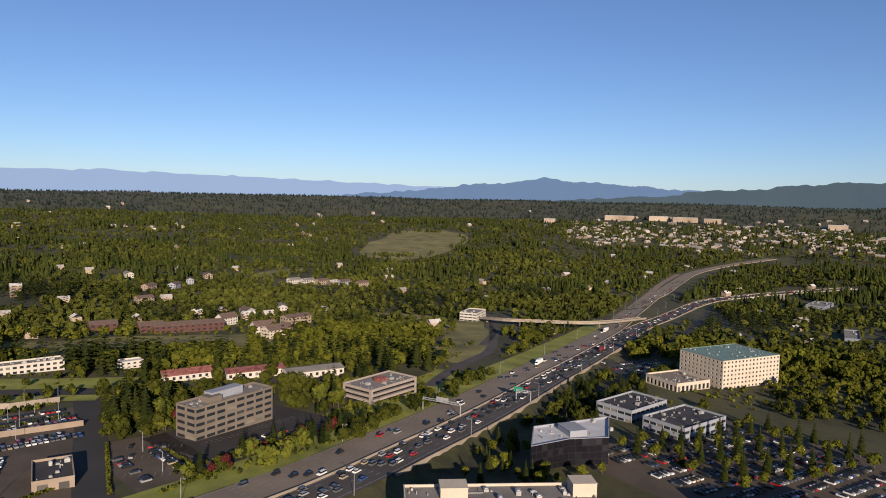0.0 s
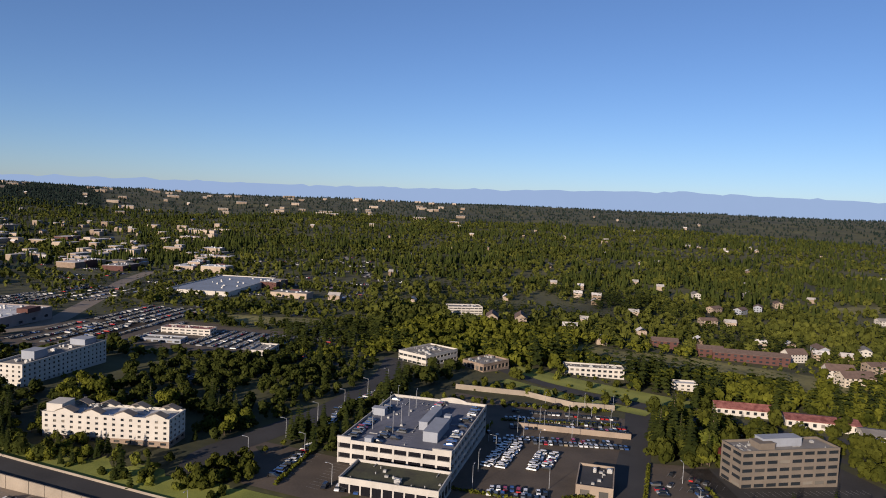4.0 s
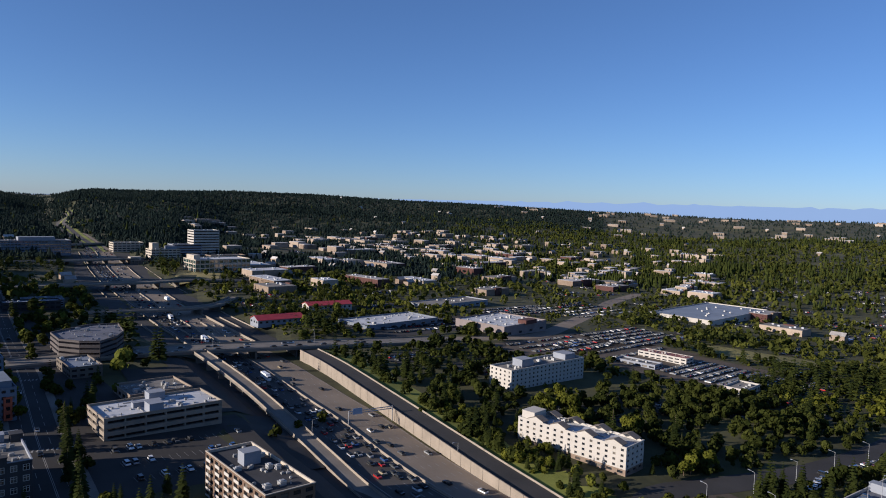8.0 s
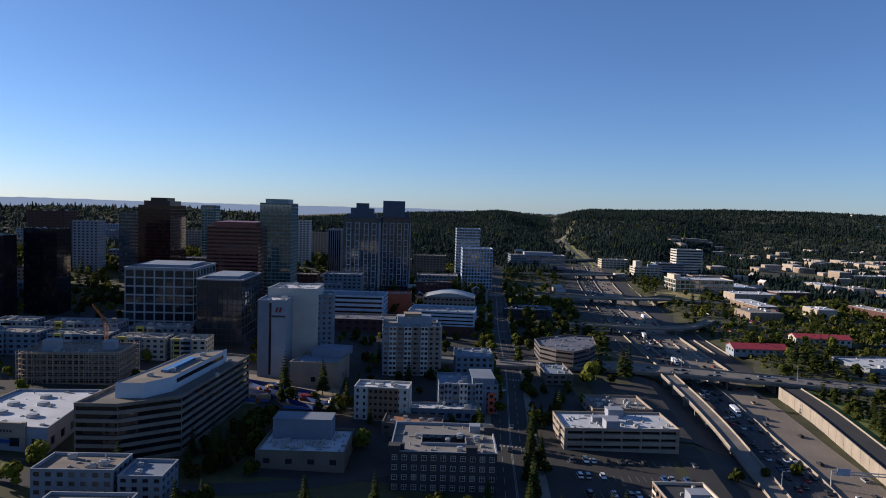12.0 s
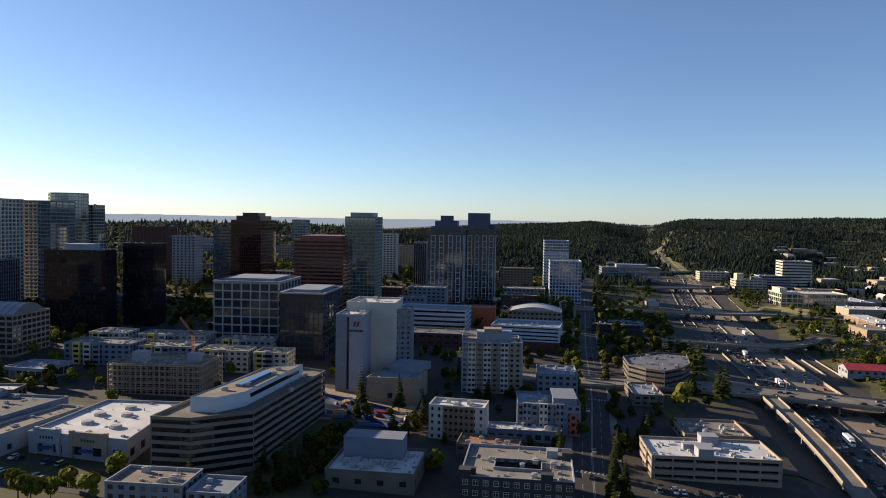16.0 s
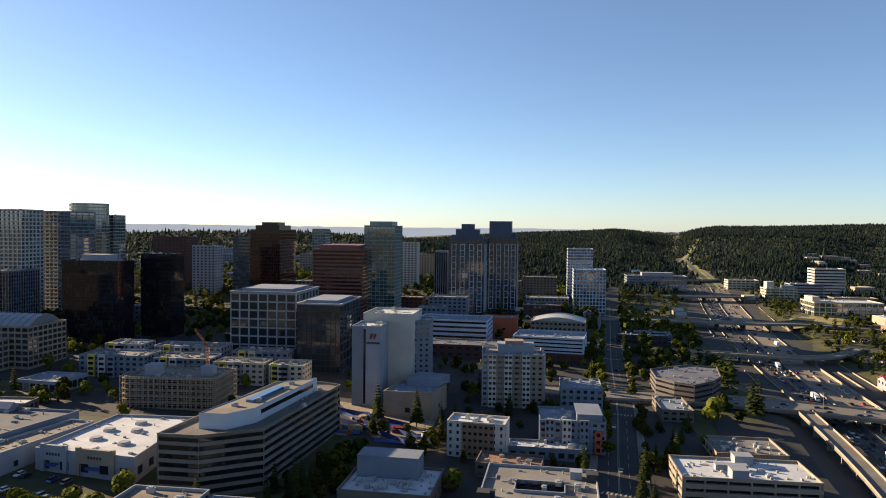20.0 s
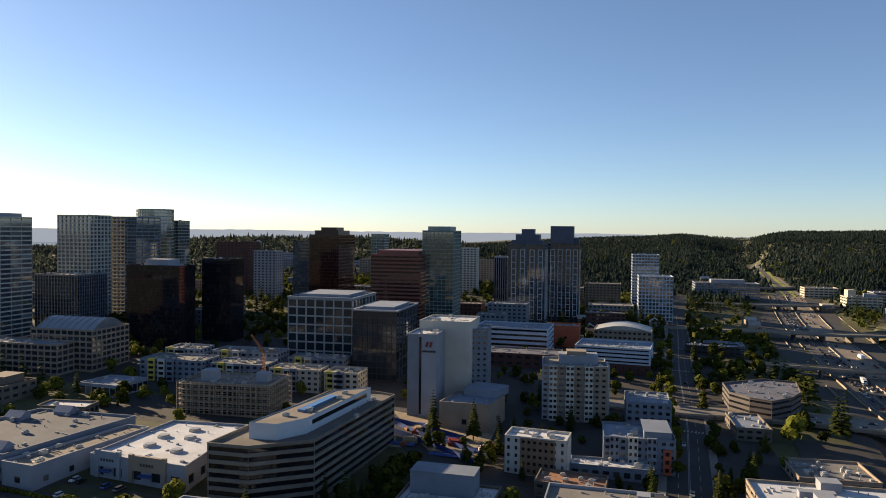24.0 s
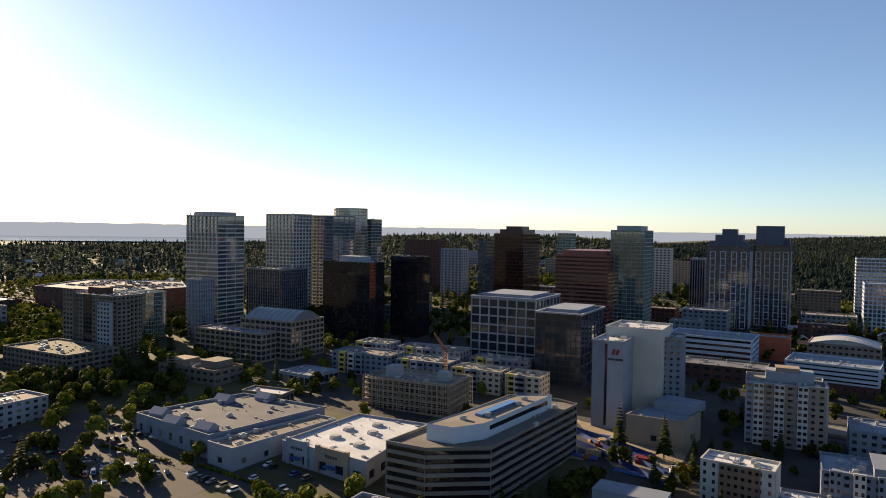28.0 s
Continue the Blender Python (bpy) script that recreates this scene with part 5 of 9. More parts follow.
court_flats = building("courtyard_apartments", "dark four-storey apartment block with white window bays and courtyard", -45, 266, 38, 34, 13, 14.5, 4, 3.6, (0.55, 0.6, 0.2), DARK_WALL, GLASS, ROOF_GREY, single=True, units=5, category="apartments", cap=PALE_WALL, court=(-8, -7, 8, 2, 9),
         house=((-17, -15, -14, -12, 1.2, DARK_WALL), (10, 8, 14, 12, 1.6, PALE_WALL)))
small_inn = building("small_hotel", "pale four-storey hotel with a brown front", -87, 321, 25, 13, 9, 15.5, 5, 3.2, (0.35, 0.5, 0.25), WHITE_WALL, GLASS, ROOF_WHITE, single=True, units=4, category="hotel")
flat_tower = building("apartment_tower", "eleven-storey pale apartment tower with balconies", -99, 408, 33, 24, 19, 28.5, 10, 3.4, (0.55, 0.5, 0.25), PALE_WALL, GLASS, ROOF_GREY, single=True, units=4, category="apartments",
         house=((-8, -4, 12, 9, 3.5, PALE_WALL), (-4, -2, 6, 6, 5.5, TAN_WALL)))
building("hotel_slab", "tall white hotel slab with a blank end", 0, 0, 1, 1, 0, 46, 15, 3.7, (0.32, 0.45, 0.3), WHITE_WALL, GLASS_MANY, ROOF_WHITE, world=[(-176, 378), (-149, 385), (-156, 412), (-182, 405)], units=5, category="hotel", solid=(0, 1, 3))
sign_tower = building("hotel_front_tower", "white hotel tower with a blank sign wall", 0, 0, 1, 1, 0, 42, 14, 4.5, (0.2, 0.4, 0.3), PALE_WALL, GLASS_MANY, ROOF_WHITE, world=[(-171.5, 358), (-157, 362), (-162.4, 382.3), (-176.9, 378.4)], units=3, category="hotel", solid=(0, 1, 3))
building("hotel_side_block", "grey hotel block with a column of windows", 0, 0, 1, 1, 0, 42, 14, 3.4, (0.4, 0.4, 0.3), GREY_WALL, GLASS, ROOF_WHITE, world=[(-152, 391), (-144, 397), (-149, 413), (-157, 408)], single=True, units=1, category="hotel")
building("ballroom_hall", "brown windowless hotel hall with a blue-grey roof", 0, 0, 1, 1, 0, 13, 1, 30, (0.1, 0.2, 0.2), TAN_WALL, GLASS, ROOF_BLUE, world=[(-148, 349), (-124, 355), (-126, 379), (-150, 374)], single=True, units=0, category="hall", house=((-8, 6, 10, 22, 3, ROOF_BLUE),))
striped = building("striped_office", "striped seven-storey office with chamfered corners", 0, 0, 1, 1, 0, 22, 7, 60, (0.992, 0.56, 0.24), surface("dark_tan_precast", (0.145, 0.13, 0.1085), 0.85, 0.15, 0.25, 2.0), GLASS_BLACK, surface("brown_gravel_roof", (0.125, 0.11, 0.095), 0.95, 0.1, 0.35, 1.2), world=[(-173, 225), (-158, 229), (-143, 246), (-155, 319), (-166, 320), (-185, 311)], depth=0.5, units=4, category="office")
shop = building("white_roof_shop", "large shop with a bright white roof", 0, 0, 1, 1, 0, 8.5, 1, 9, (0.45, 0.4, 0.1), PALE_WALL, GLASS, ROOF_WHITE, world=[(-231, 222), (-188, 229), (-207, 281), (-241, 270)], single=True, units=0, category="shop")
building("mall_block", "beige mall block with a gravel roof", 0, 0, 1, 1, 0, 8, 1, 12, (0.2, 0.3, 0.1), PALE_WALL, GLASS, ROOF_TAN, world=[(-250, 200), (-235, 202), (-241, 257), (-252, 255)], single=True, units=6, category="shop")
mall = building("mall_block", "mall block with a grey-brown roof and gables", 0, 0, 1, 1, 0, 8, 1, 8, (0.3, 0.4, 0.1), BLUEGREY_WALL, GLASS, surface("dark_gravel_roof", (0.078, 0.082, 0.096), 0.95, 0.1, 0.35, 1.2), world=[(-306, 196), (-253, 202), (-257, 263), (-306, 250)], single=True, units=16, category="shop")
building("cafe_pavilion", "small dark pavilion with a white roof", 0, 0, 1, 1, 0, 5, 1, 4, (0.7, 0.6, 0.1), BROWN_WALL, GLASS, ROOF_WHITE, world=[(-318, 256), (-295, 265), (-300, 276), (-323, 267)], single=True, units=1, category="cafe")
building("bank_pavilion", "glass bank pavilion with a blue roof", 0, 0, 1, 1, 0, 6, 1, 4, (0.85, 0.7, 0.05), PALE_WALL, GLASS, ROOF_BLUE, world=[(-338, 292), (-314, 296), (-317, 319), (-341, 313)], single=True, units=4, category="bank")
scaffolded = building("scaffolded_block", "five-storey block under construction wrapped in scaffolding", -250, 318, 46, 27, 19, 15.5, 5, 3.0, (0.8, 0.7, 0.1), TAN_WALL, GLASS_BLACK, ROOF_TAN, depth=0.9, units=3, category="building site",
         house=((-16, -6, -9, 1, 4.5, PALE_WALL), (12, -3, 18, 3, 3.5, PALE_WALL)))
for x, y, l, w, m in ((-322, 346, 40, 20, BLUEGREY_WALL), (-284, 360, 34, 18, BLUEGREY_WALL), (-250, 368, 30, 16, CREAM_WALL), (-224, 378, 20, 18, CREAM_WALL), (-305, 388, 44, 18, PALE_WALL), (-258, 398, 36, 16, BLUEGREY_WALL), (-342, 372, 24, 18, PALE_WALL)):
    building("low_apartments", "four-storey pale and grey apartments", x, y, l, w, 17, 12.5, 4, 4.0, (0.55, 0.5, 0.25), m, GLASS_MANY, ROOF_GREY, units=7, category="apartments", group="low downtown apartments")
building("grid_office", "office with a pale square grid front and dark glass", -292, 457, 47, 50, 15, 46.5, 7, 6.7, (0.86, 0.84, 0.08), surface("pale_grid_precast", (0.32, 0.31, 0.295), 0.8, 0.15, 0.12, 2.0), GLASS_MANY, ROOF_BLUE, depth=0.7, units=4, low=4.5, category="office tower", house=((-18, -18, 18, 18, 2.2, ROOF_BLUE),))
building("grid_office", "glass office with a pale grid side", -231, 432, 28, 50, 15, 46.5, 11, 3.0, (0.9, 0.86, 0.07), DARK_WALL, GLASS_MANY, ROOF_BLUE, depth=0.25, units=4, low=4.5, category="office tower", sides={1: (7, 7.0, (0.86, 0.84, 0.08))}, house=((-10, -18, 10, 18, 2.0, ROOF_BLUE),))
building("red_granite_tower", "red-brown banded office tower", -311, 588, 44, 60, 15, 70, 20, 80, (0.99, 0.48, 0.3), REDBROWN_WALL, GLASS_BRONZE, ROOF_GREY, depth=0.3, units=3, low=4.5, category="office tower", house=((-18, -24, 18, 24, 3.5, REDBROWN_WALL),))
building("bronze_tower", "dark bronze glass tower with a stepped crown", -411, 615, 30, 44, 15, 82, 24, 2.2, (0.94, 0.9, 0.05), BRONZE_WALL, GLASS_BRONZE, ROOF_GREY, depth=0.12, units=0, low=4.5, category="office tower",
         house=((-12, -16, 12, 16, 4, BRONZE_WALL), (-8, -10, 8, 10, 7, BRONZE_WALL)))
building("glass_tower", "slim green glass residential tower", -280, 600, 28, 32, 15, 92, 27, 3.4, (0.95, 0.84, 0.1), GREEN_MULLION, GLASS_GREEN, ROOF_GREY, depth=0.6, units=2, low=4.5, category="tower", house=((-10, -12, 10, 12, 3.5, GREEN_MULLION),))
building("twin_tower", "dark glass twin tower with pale frames", -229, 680, 34, 32, 15, 81, 26, 4.2, (0.84, 0.86, 0.08), TWIN_WALL, GLASS_TWIN, ROOF_GREY, depth=0.3, units=0, low=4.5, category="tower", group="twin towers", house=((-14.5, -13, 14.5, 13, 3.5, TWIN_WALL), (-11, -10.5, 11, 10.5, 9, TWIN_WALL), (-6, -6, 6, 6, 14, TWIN_WALL)))
building("twin_tower", "dark glass twin tower with a taller slab", -207, 722, 30, 30, 15, 82, 26, 4.2, (0.84, 0.86, 0.08), TWIN_WALL, GLASS_TWIN, ROOF_GREY, depth=0.3, units=0, low=4.5, category="tower", group="twin towers", house=((-13.5, -6, 9, 14, 16.5, TWIN_WALL), (9.5, 0, 14, 14, 5, TWIN_WALL)))
building("white_grid_tower", "pale office tower with a white window grid", -134, 800, 34, 30, 15, 50, 12, 3.4, (0.74, 0.74, 0.14), SHADE_BLUE_WALL, GLASS_BLUE, ROOF_BLUE, depth=0.4, units=4, low=4.5, category="office tower")
building("glass_fin_tower", "pale glass tower with a flat crown", -163, 890, 30, 26, 15, 67, 18, 3.4, (0.9, 0.66, 0.2), SHADE_BLUE_WALL, GLASS_BLUE, ROOF_GREY, depth=0.3, units=3, low=4.5, category="office tower")
building("black_tower", "black glass office tower", -410, 407, 43, 20, 15, 63, 18, 2.0, (0.95, 0.93, 0.04), BLACK_GLASS_WALL, GLASS_BLACK, ROOF_WHITE, depth=0.08, units=2, low=4.5, category="office tower", house=((-8, -7, 10, 8, 4, PALE_WALL),))
building("black_tower", "black glass office tower with a lit edge", -392, 450, 24, 20, 15, 67, 19, 2.0, (0.95, 0.93, 0.04), BLACK_GLASS_WALL, GLASS_BLACK, ROOF_DARK, depth=0.08, units=2, low=4.5, category="office tower")
building("blue_tower", "blue-grey glass office tower", -440, 616, 26, 24, 15, 74, 21, 2.6, (0.92, 0.6, 0.2), DARK_STEEL, GLASS_BLUE, ROOF_GREY, depth=0.2, units=2, low=4.5, category="office tower")
building("lakeside_tower", "tall glass tower with white floor bands", -506, 345, 34, 28, 15, 94, 27, 11.0, (0.985, 0.72, 0.14), WHITE_WALL, GLASS_BLUE, ROOF_GREY, depth=0.3, units=2, low=4.5, category="tower", house=((-12, -10, 12, 10, 2.5, PALE_WALL),))
building("residential_tower", "white and glass residential tower", -536, 435, 32, 26, 15, 95, 28, 4.0, (0.8, 0.7, 0.15), WHITE_WALL, GLASS_BLUE, ROOF_GREY, depth=0.9, units=2, low=4.5, category="tower", group="cluster of residential towers")
building("residential_tower", "grey glass residential tower", -530, 476, 36, 34, 15, 94, 28, 9.0, (0.97, 0.72, 0.14), GREY_WALL, GLASS_BLUE, ROOF_GREY, depth=0.4, units=2, low=4.5, category="tower", group="cluster of residential towers")
building("residential_tower", "rounded glass residential tower", -550, 519, 36, 32, 15, 101, 29, 3.0, (0.95, 0.75, 0.12), GREEN_MULLION, GLASS_TWIN, ROOF_GREY, depth=0.3, units=0, low=4.5, category="tower", group="cluster of residential towers",
         foot=[(17.5 * math.cos(t), 16 * math.sin(t)) for t in [2 * math.pi * k / 18 for k in range(18)]])
building("residential_tower", "stepped glass residential tower", -557, 549, 20, 20, 15, 90, 27, 3.0, (0.95, 0.75, 0.12), GREEN_MULLION, GLASS_TWIN, ROOF_GREY, depth=0.3, units=1, low=4.5, category="tower", group="cluster of residential towers")
building("dark_office", "dark glass office with pale vertical fins", -523, 414, 40, 34, 15, 48, 14, 2.6, (0.82, 0.92, 0.04), GREY_WALL, GLASS_BLACK, ROOF_GREY, depth=0.5, units=4, low=4.5, category="office tower")
concrete_flats = building("concrete_apartments", "tall brown apartment block with stepped bays and balconies", -468, 245, 46, 22, 15, 44, 14, 3.2, (0.62, 0.58, 0.2), BROWN_WALL, GLASS, ROOF_GREY, depth=1.2, units=4, low=4.5, category="apartments", cap=PALE_WALL, house=((-12, -3, 2, 5, 3.5, BRICK_WALL),))
building("apartment_podium", "dark podium with apartments and roof planting", -447, 212, 60, 34, 15, 17, 4, 4.0, (0.72, 0.62, 0.2), BROWN_WALL, GLASS_MANY, MOSSY_ROOF, depth=1.0, units=6, low=4.5, category="apartments")
building("glass_apartments", "rounded green glass apartment tower with pale edges", -512, 288, 35, 18, 15, 37.5, 11, 1.7, (0.86, 0.86, 0.05), GREEN_MULLION, GLASS_GREEN, ROOF_BLUE, depth=0.25, units=4, low=4.5, category="apartments",
         foot=[(-17, -8), (2, -9.5), (9, -9), (14, -6.5), (17, -2), (17, 9), (-17, 9)])
building("glass_apartments", "slim white apartment tower with tall window strips", -484, 321, 12, 15, 15, 47.5, 12, 1.6, (0.58, 0.86, 0.06), PALE_WALL, GLASS_BLUE, ROOF_GREY, depth=0.4, units=2, low=4.5, category="apartments")
arched = building("arched_roof_office", "tan office with a curved metal roof", -398, 335, 44, 34, 15, 29, 7, 4.4, (0.82, 0.66, 0.17), TAN_WALL, GLASS_MANY, ROOF_GREY, units=0, low=4.5, category="office")
building("tan_office", "tan office with a flat grey roof", -410, 308, 58, 18, 15, 22, 5, 4.4, (0.82, 0.66, 0.17), TAN_WALL, GLASS_MANY, ROOF_BLUE, units=6, low=4.5, category="office")
building("convention_garage", "white banded convention centre with long decks", -192, 556, 56, 34, 12, 19, 5, 90, (0.99, 0.45, 0.35), SHADE_BLUE_WALL, GLASS_BLACK, ROOF_BLUE, depth=1.2, units=4, category="convention centre")
building("convention_wing", "white convention wing with long bands", -110, 538, 50, 34, 8, 17, 4, 70, (0.96, 0.4, 0.35), SHADE_BLUE_WALL, GLASS_BLACK, ROOF_BLUE, depth=0.8, units=3, category="convention centre", base=(6, BRICK_WALL, (0.1, 0.4, 0.3)))
curved = building("curved_roof_hall", "tan hall with a curved pale roof", -128, 640, 46, 32, 10, 17, 3, 4.0, (0.6, 0.4, 0.3), TAN_WALL, GLASS_MANY, ROOF_WHITE, units=0, low=4.5, category="hall")
building("red_hall", "red terracotta hall block", -165, 600, 22, 20, 15, 21, 1, 20, (0.1, 0.1, 0.4), RED_WALL, GLASS_BLACK, ROOF_GREY, units=1, low=4.5, category="hall")
building("blue_glass_office", "wide blue-grey office beside the motorway", -96, 1100, 84, 34, 15, 23, 5, 4.0, (0.85, 0.5, 0.25), GREY_WALL, GLASS_BLUE, ROOF_GREY, units=8, low=4.5, category="office", house=((-20, -8, 24, 8, 4, PALE_WALL),))
building("glass_pavilion", "low glass office with white columns", -52, 662, 30, 22, 10, 10, 3, 4.0, (0.8, 0.6, 0.2), PALE_WALL, GLASS_BLACK, ROOF_BLUE, depth=0.8, units=2, low=4.5, category="office")
building("theatre_hall", "low hall with a tall blank stage house", -99, 263, 33, 28, 13, 7, 1, 8, (0.3, 0.3, 0.3), BROWN_WALL, GLASS, ROOF_WHITE, units=12, category="theatre", house=((-14, 2, 9, 12, 7.0, BLUEGREY_WALL),))
building("terrace_apartments", "grey four-storey apartments with white trim", -152, 205, 26, 15, 15, 12, 4, 3.6, (0.5, 0.5, 0.25), GREY_WALL, GLASS, ROOF_TAN, single=True, units=3, category="apartments", cap=PALE_WALL)
building("terrace_apartments", "grey four-storey apartments with white trim", -131, 210, 14, 15, 15, 11, 4, 3.6, (0.5, 0.5, 0.25), GREY_WALL, GLASS, ROOF_BLUE, single=True, units=2, category="apartments", cap=PALE_WALL)
building("terrace_apartments", "grey four-storey apartments with white trim", -134, 184, 26, 14, 15, 11, 4, 3.6, (0.5, 0.5, 0.25), GREY_WALL, GLASS, ROOF_TAN, single=True, units=3, category="apartments", cap=PALE_WALL)
blue_flats = building("blue_apartments", "blue-grey five-storey stepped apartments", -54, 354, 29, 24, 16, 14, 5, 3.2, (0.5, 0.5, 0.25), BLUEGREY_WALL, GLASS, ROOF_BLUE, single=True, units=5, category="apartments", house=((2, -10, 13, 10, 2.4, BLUEGREY_WALL),))
building("blue_apartments", "blue-grey four-storey apartments with a grey roof", -63, 418, 22, 26, 15, 13, 4, 3.4, (0.5, 0.5, 0.25), BLUEGREY_WALL, GLASS, ROOF_BLUE, single=True, units=5, category="apartments")
building("low_shop_row", "low shop row with a pale blue roof", -60, 334, 33, 11, 14, 5, 1, 4, (0.6, 0.5, 0.15), GREY_WALL, GLASS, ROOF_WHITE, single=True, units=6, category="shop")
building("brown_courtyard_flats", "low brown flats with terracotta roofs", -68, 306, 26, 15, 10, 6, 2, 4, (0.5, 0.45, 0.25), BROWN_WALL, GLASS, surface("terracotta_roof", (0.24, 0.12, 0.07), 0.9, 0.2, 0.3), single=True, units=6, category="apartments")
building("park_apartments", "pale four-storey apartments by the park", -360, 145, 20, 60, 15, 12, 4, 4.0, (0.5, 0.5, 0.25), PALE_WALL, GLASS, ROOF_TAN, single=True, units=7, category="apartments")
building("brick_podium", "low dark brick hall with a flat roof", -172, 510, 62, 26, 14, 9, 2, 6, (0.55, 0.4, 0.3), BRICK_WALL, GLASS_MANY, ROOF_DECK, units=6, category="hall", cap=CONCRETE)
building("low_shop_row", "low dark shop row beside the avenue", -58, 640, 40, 16, 12, 7, 2, 4, (0.7, 0.4, 0.3), DARK_WALL, GLASS_MANY, ROOF_BLUE, units=4, category="shop")
# hospital district to the north
building("hospital_tower", "white hospital tower with dark bands", 128, 1140, 40, 26, 15, 46, 10, 60, (0.97, 0.4, 0.3), WHITE_WALL, GLASS_BLACK, ROOF_GREY, units=3, low=4.5, category="hospital")
building("glass_clinic", "pale clinic with a tall green glass front", 125, 956, 74, 40, 16, 21, 3, 6, (0.85, 0.75, 0.1), CREAM_WALL, GLASS_GREEN, ROOF_WHITE, depth=0.5, units=5, low=4.5, category="clinic", house=((-36, -12, -28, 12, 5, CREAM_WALL),))
building("medical_office", "cream four-storey medical office with a plant tower", 66, 1075, 40, 26, 15, 19, 4, 6, (0.85, 0.45, 0.3), CREAM_WALL, GLASS_MANY, ROOF_GREY, units=4, low=4.5, category="clinic", house=((-17, -6, -8, 8, 8, CREAM_WALL), (4, -8, 16, 6, 3.5, PALE_WALL)))
building("medical_office", "low cream clinic with a terrace roof", 32, 1050, 24, 22, 15, 9, 2, 5, (0.75, 0.45, 0.3), STONE_WALL, GLASS_MANY, ROOF_GREY, units=2, low=4.5, category="clinic", house=((-10, -2, 4, 9, 4, CREAM_WALL),))
building("clinic_wing", "low tan clinic wing in front of the hospital", 150, 1062, 52, 22, 15, 16, 3, 6, (0.85, 0.45, 0.3), STONE_WALL, GLASS_MANY, ROOF_GREY, units=4, low=4.5, category="clinic")
building("clinic_wing", "grey clinic wing with dark window bands", 100, 1128, 44, 22, 15, 24, 5, 50, (0.97, 0.42, 0.3), PALE_WALL, GLASS_BLACK, ROOF_GREY, units=4, low=4.5, category="clinic")
building("medical_office", "cream medical office with a tower", 20, 1190, 44, 24, 15, 19, 4, 6, (0.8, 0.45, 0.3), CREAM_WALL, GLASS_MANY, ROOF_GREY, units=4, low=4.5, category="clinic")

# towers and blocks farther back
building("brick_tower", "red-brown brick apartment tower", -572, 652, 40, 26, 15, 64, 20, 4.5, (0.5, 0.45, 0.3), BRICK_WALL, GLASS_MANY, ROOF_GREY, low=4.5, units=2, category="tower")
building("grey_slab", "pale grey apartment slab", -514, 638, 26, 18, 15, 58, 18, 4.0, (0.5, 0.5, 0.25), PALE_WALL, GLASS_MANY, ROOF_GREY, low=4.5, units=2, category="tower")
building("glass_slab", "slim pale green glass apartment slab", -437, 742, 16, 18, 15, 78, 23, 3.2, (0.85, 0.7, 0.15), GREEN_MULLION, GLASS_GREEN, ROOF_GREY, low=4.5, units=1, category="tower")
building("white_slab", "white apartment slab", -375, 850, 26, 18, 15, 62, 19, 4.0, (0.6, 0.5, 0.25), WHITE_WALL, GLASS_MANY, ROOF_GREY, low=4.5, units=1, category="tower")
building("brown_slab", "brown apartment slab with balconies", -398, 948, 36, 20, 15, 40, 12, 4.0, (0.55, 0.5, 0.25), TAN_WALL, GLASS_MANY, ROOF_GREY, low=4.5, units=1, category="tower")
building("striped_slab", "slim black and white striped tower", -288, 756, 14, 24, 15, 62, 1, 2.4, (0.7, 0.96, 0.02), PALE_WALL, GLASS_BLACK, ROOF_GREY, low=4.5, units=1, category="tower")
building("mid_rise", "brown mid-rise apartments with a planted roof", -205, 862, 40, 24, 15, 32, 9, 4, (0.6, 0.5, 0.25), BROWN_WALL, GLASS_MANY, ROOF_GREY, low=4.5, units=3, category="building")
building("mid_rise", "pale mid-rise block with a flat roof", -172, 960, 34, 24, 15, 24, 6, 4, (0.6, 0.5, 0.25), PALE_WALL, GLASS_MANY, ROOF_WHITE, low=4.5, units=3, category="building")
building("mid_rise", "tan mid-rise block with a flat roof", -255, 900, 30, 22, 15, 20, 5, 4, (0.6, 0.5, 0.25), TAN_WALL, GLASS_MANY, ROOF_GREY, low=4.5, units=3, category="building")
building("mall_parking_deck", "wide brick mall with a parking deck on its roof", 0, 0, 1, 1, 0, 20, 3, 9, (0.3, 0.4, 0.3), BRICK_WALL, GLASS_MANY, ROOF_DECK, world=[(-692, 272), (-592, 305), (-602, 370), (-672, 400), (-742, 335)], units=14, low=0, category="mall", cap=PALE_WALL)
brng = random.Random(8)
made = 0
for _ in range(400):
    x, y = brng.uniform(-760, -120), brng.uniform(200, 1000)
    L, W, hh = brng.uniform(22, 48), brng.uniform(16, 26), brng.choice((9, 12, 14, 18, 24))
    if math.hypot(x, y) < 470 or not all(is_free(x + dx, y + dy) for dx in (-24, 0, 24) for dy in (-18, 0, 18)):
        continue
    building("city_block", "pale mid-rise city block among trees", x, y, L, W, 15, hh, max(2, int(hh / 3.3)), 4.2, (0.55, 0.45, 0.28), brng.choice((TAN_WALL, PALE_WALL, GREY_WALL, CREAM_WALL, BRICK_WALL)), GLASS_MANY, brng.choice((ROOF_GREY, ROOF_TAN, ROOF_BLUE)), units=3, category="building", group="mid-rise city blocks")
    made += 1
    if made > 42:
        break
building("restaurant_row", "low brown restaurant block with stepped roofs", -372, 262, 44, 22, 15, 8, 2, 5, (0.6, 0.4, 0.3), BROWN_WALL, GLASS_MANY, surface("rust_brown_roof", (0.12, 0.065, 0.04), 0.9, 0.2, 0.3), units=6, category="restaurant", house=((-18, -9, -6, 4, 2.5, STONE_WALL), (4, -4, 16, 9, 3.0, BROWN_WALL)))


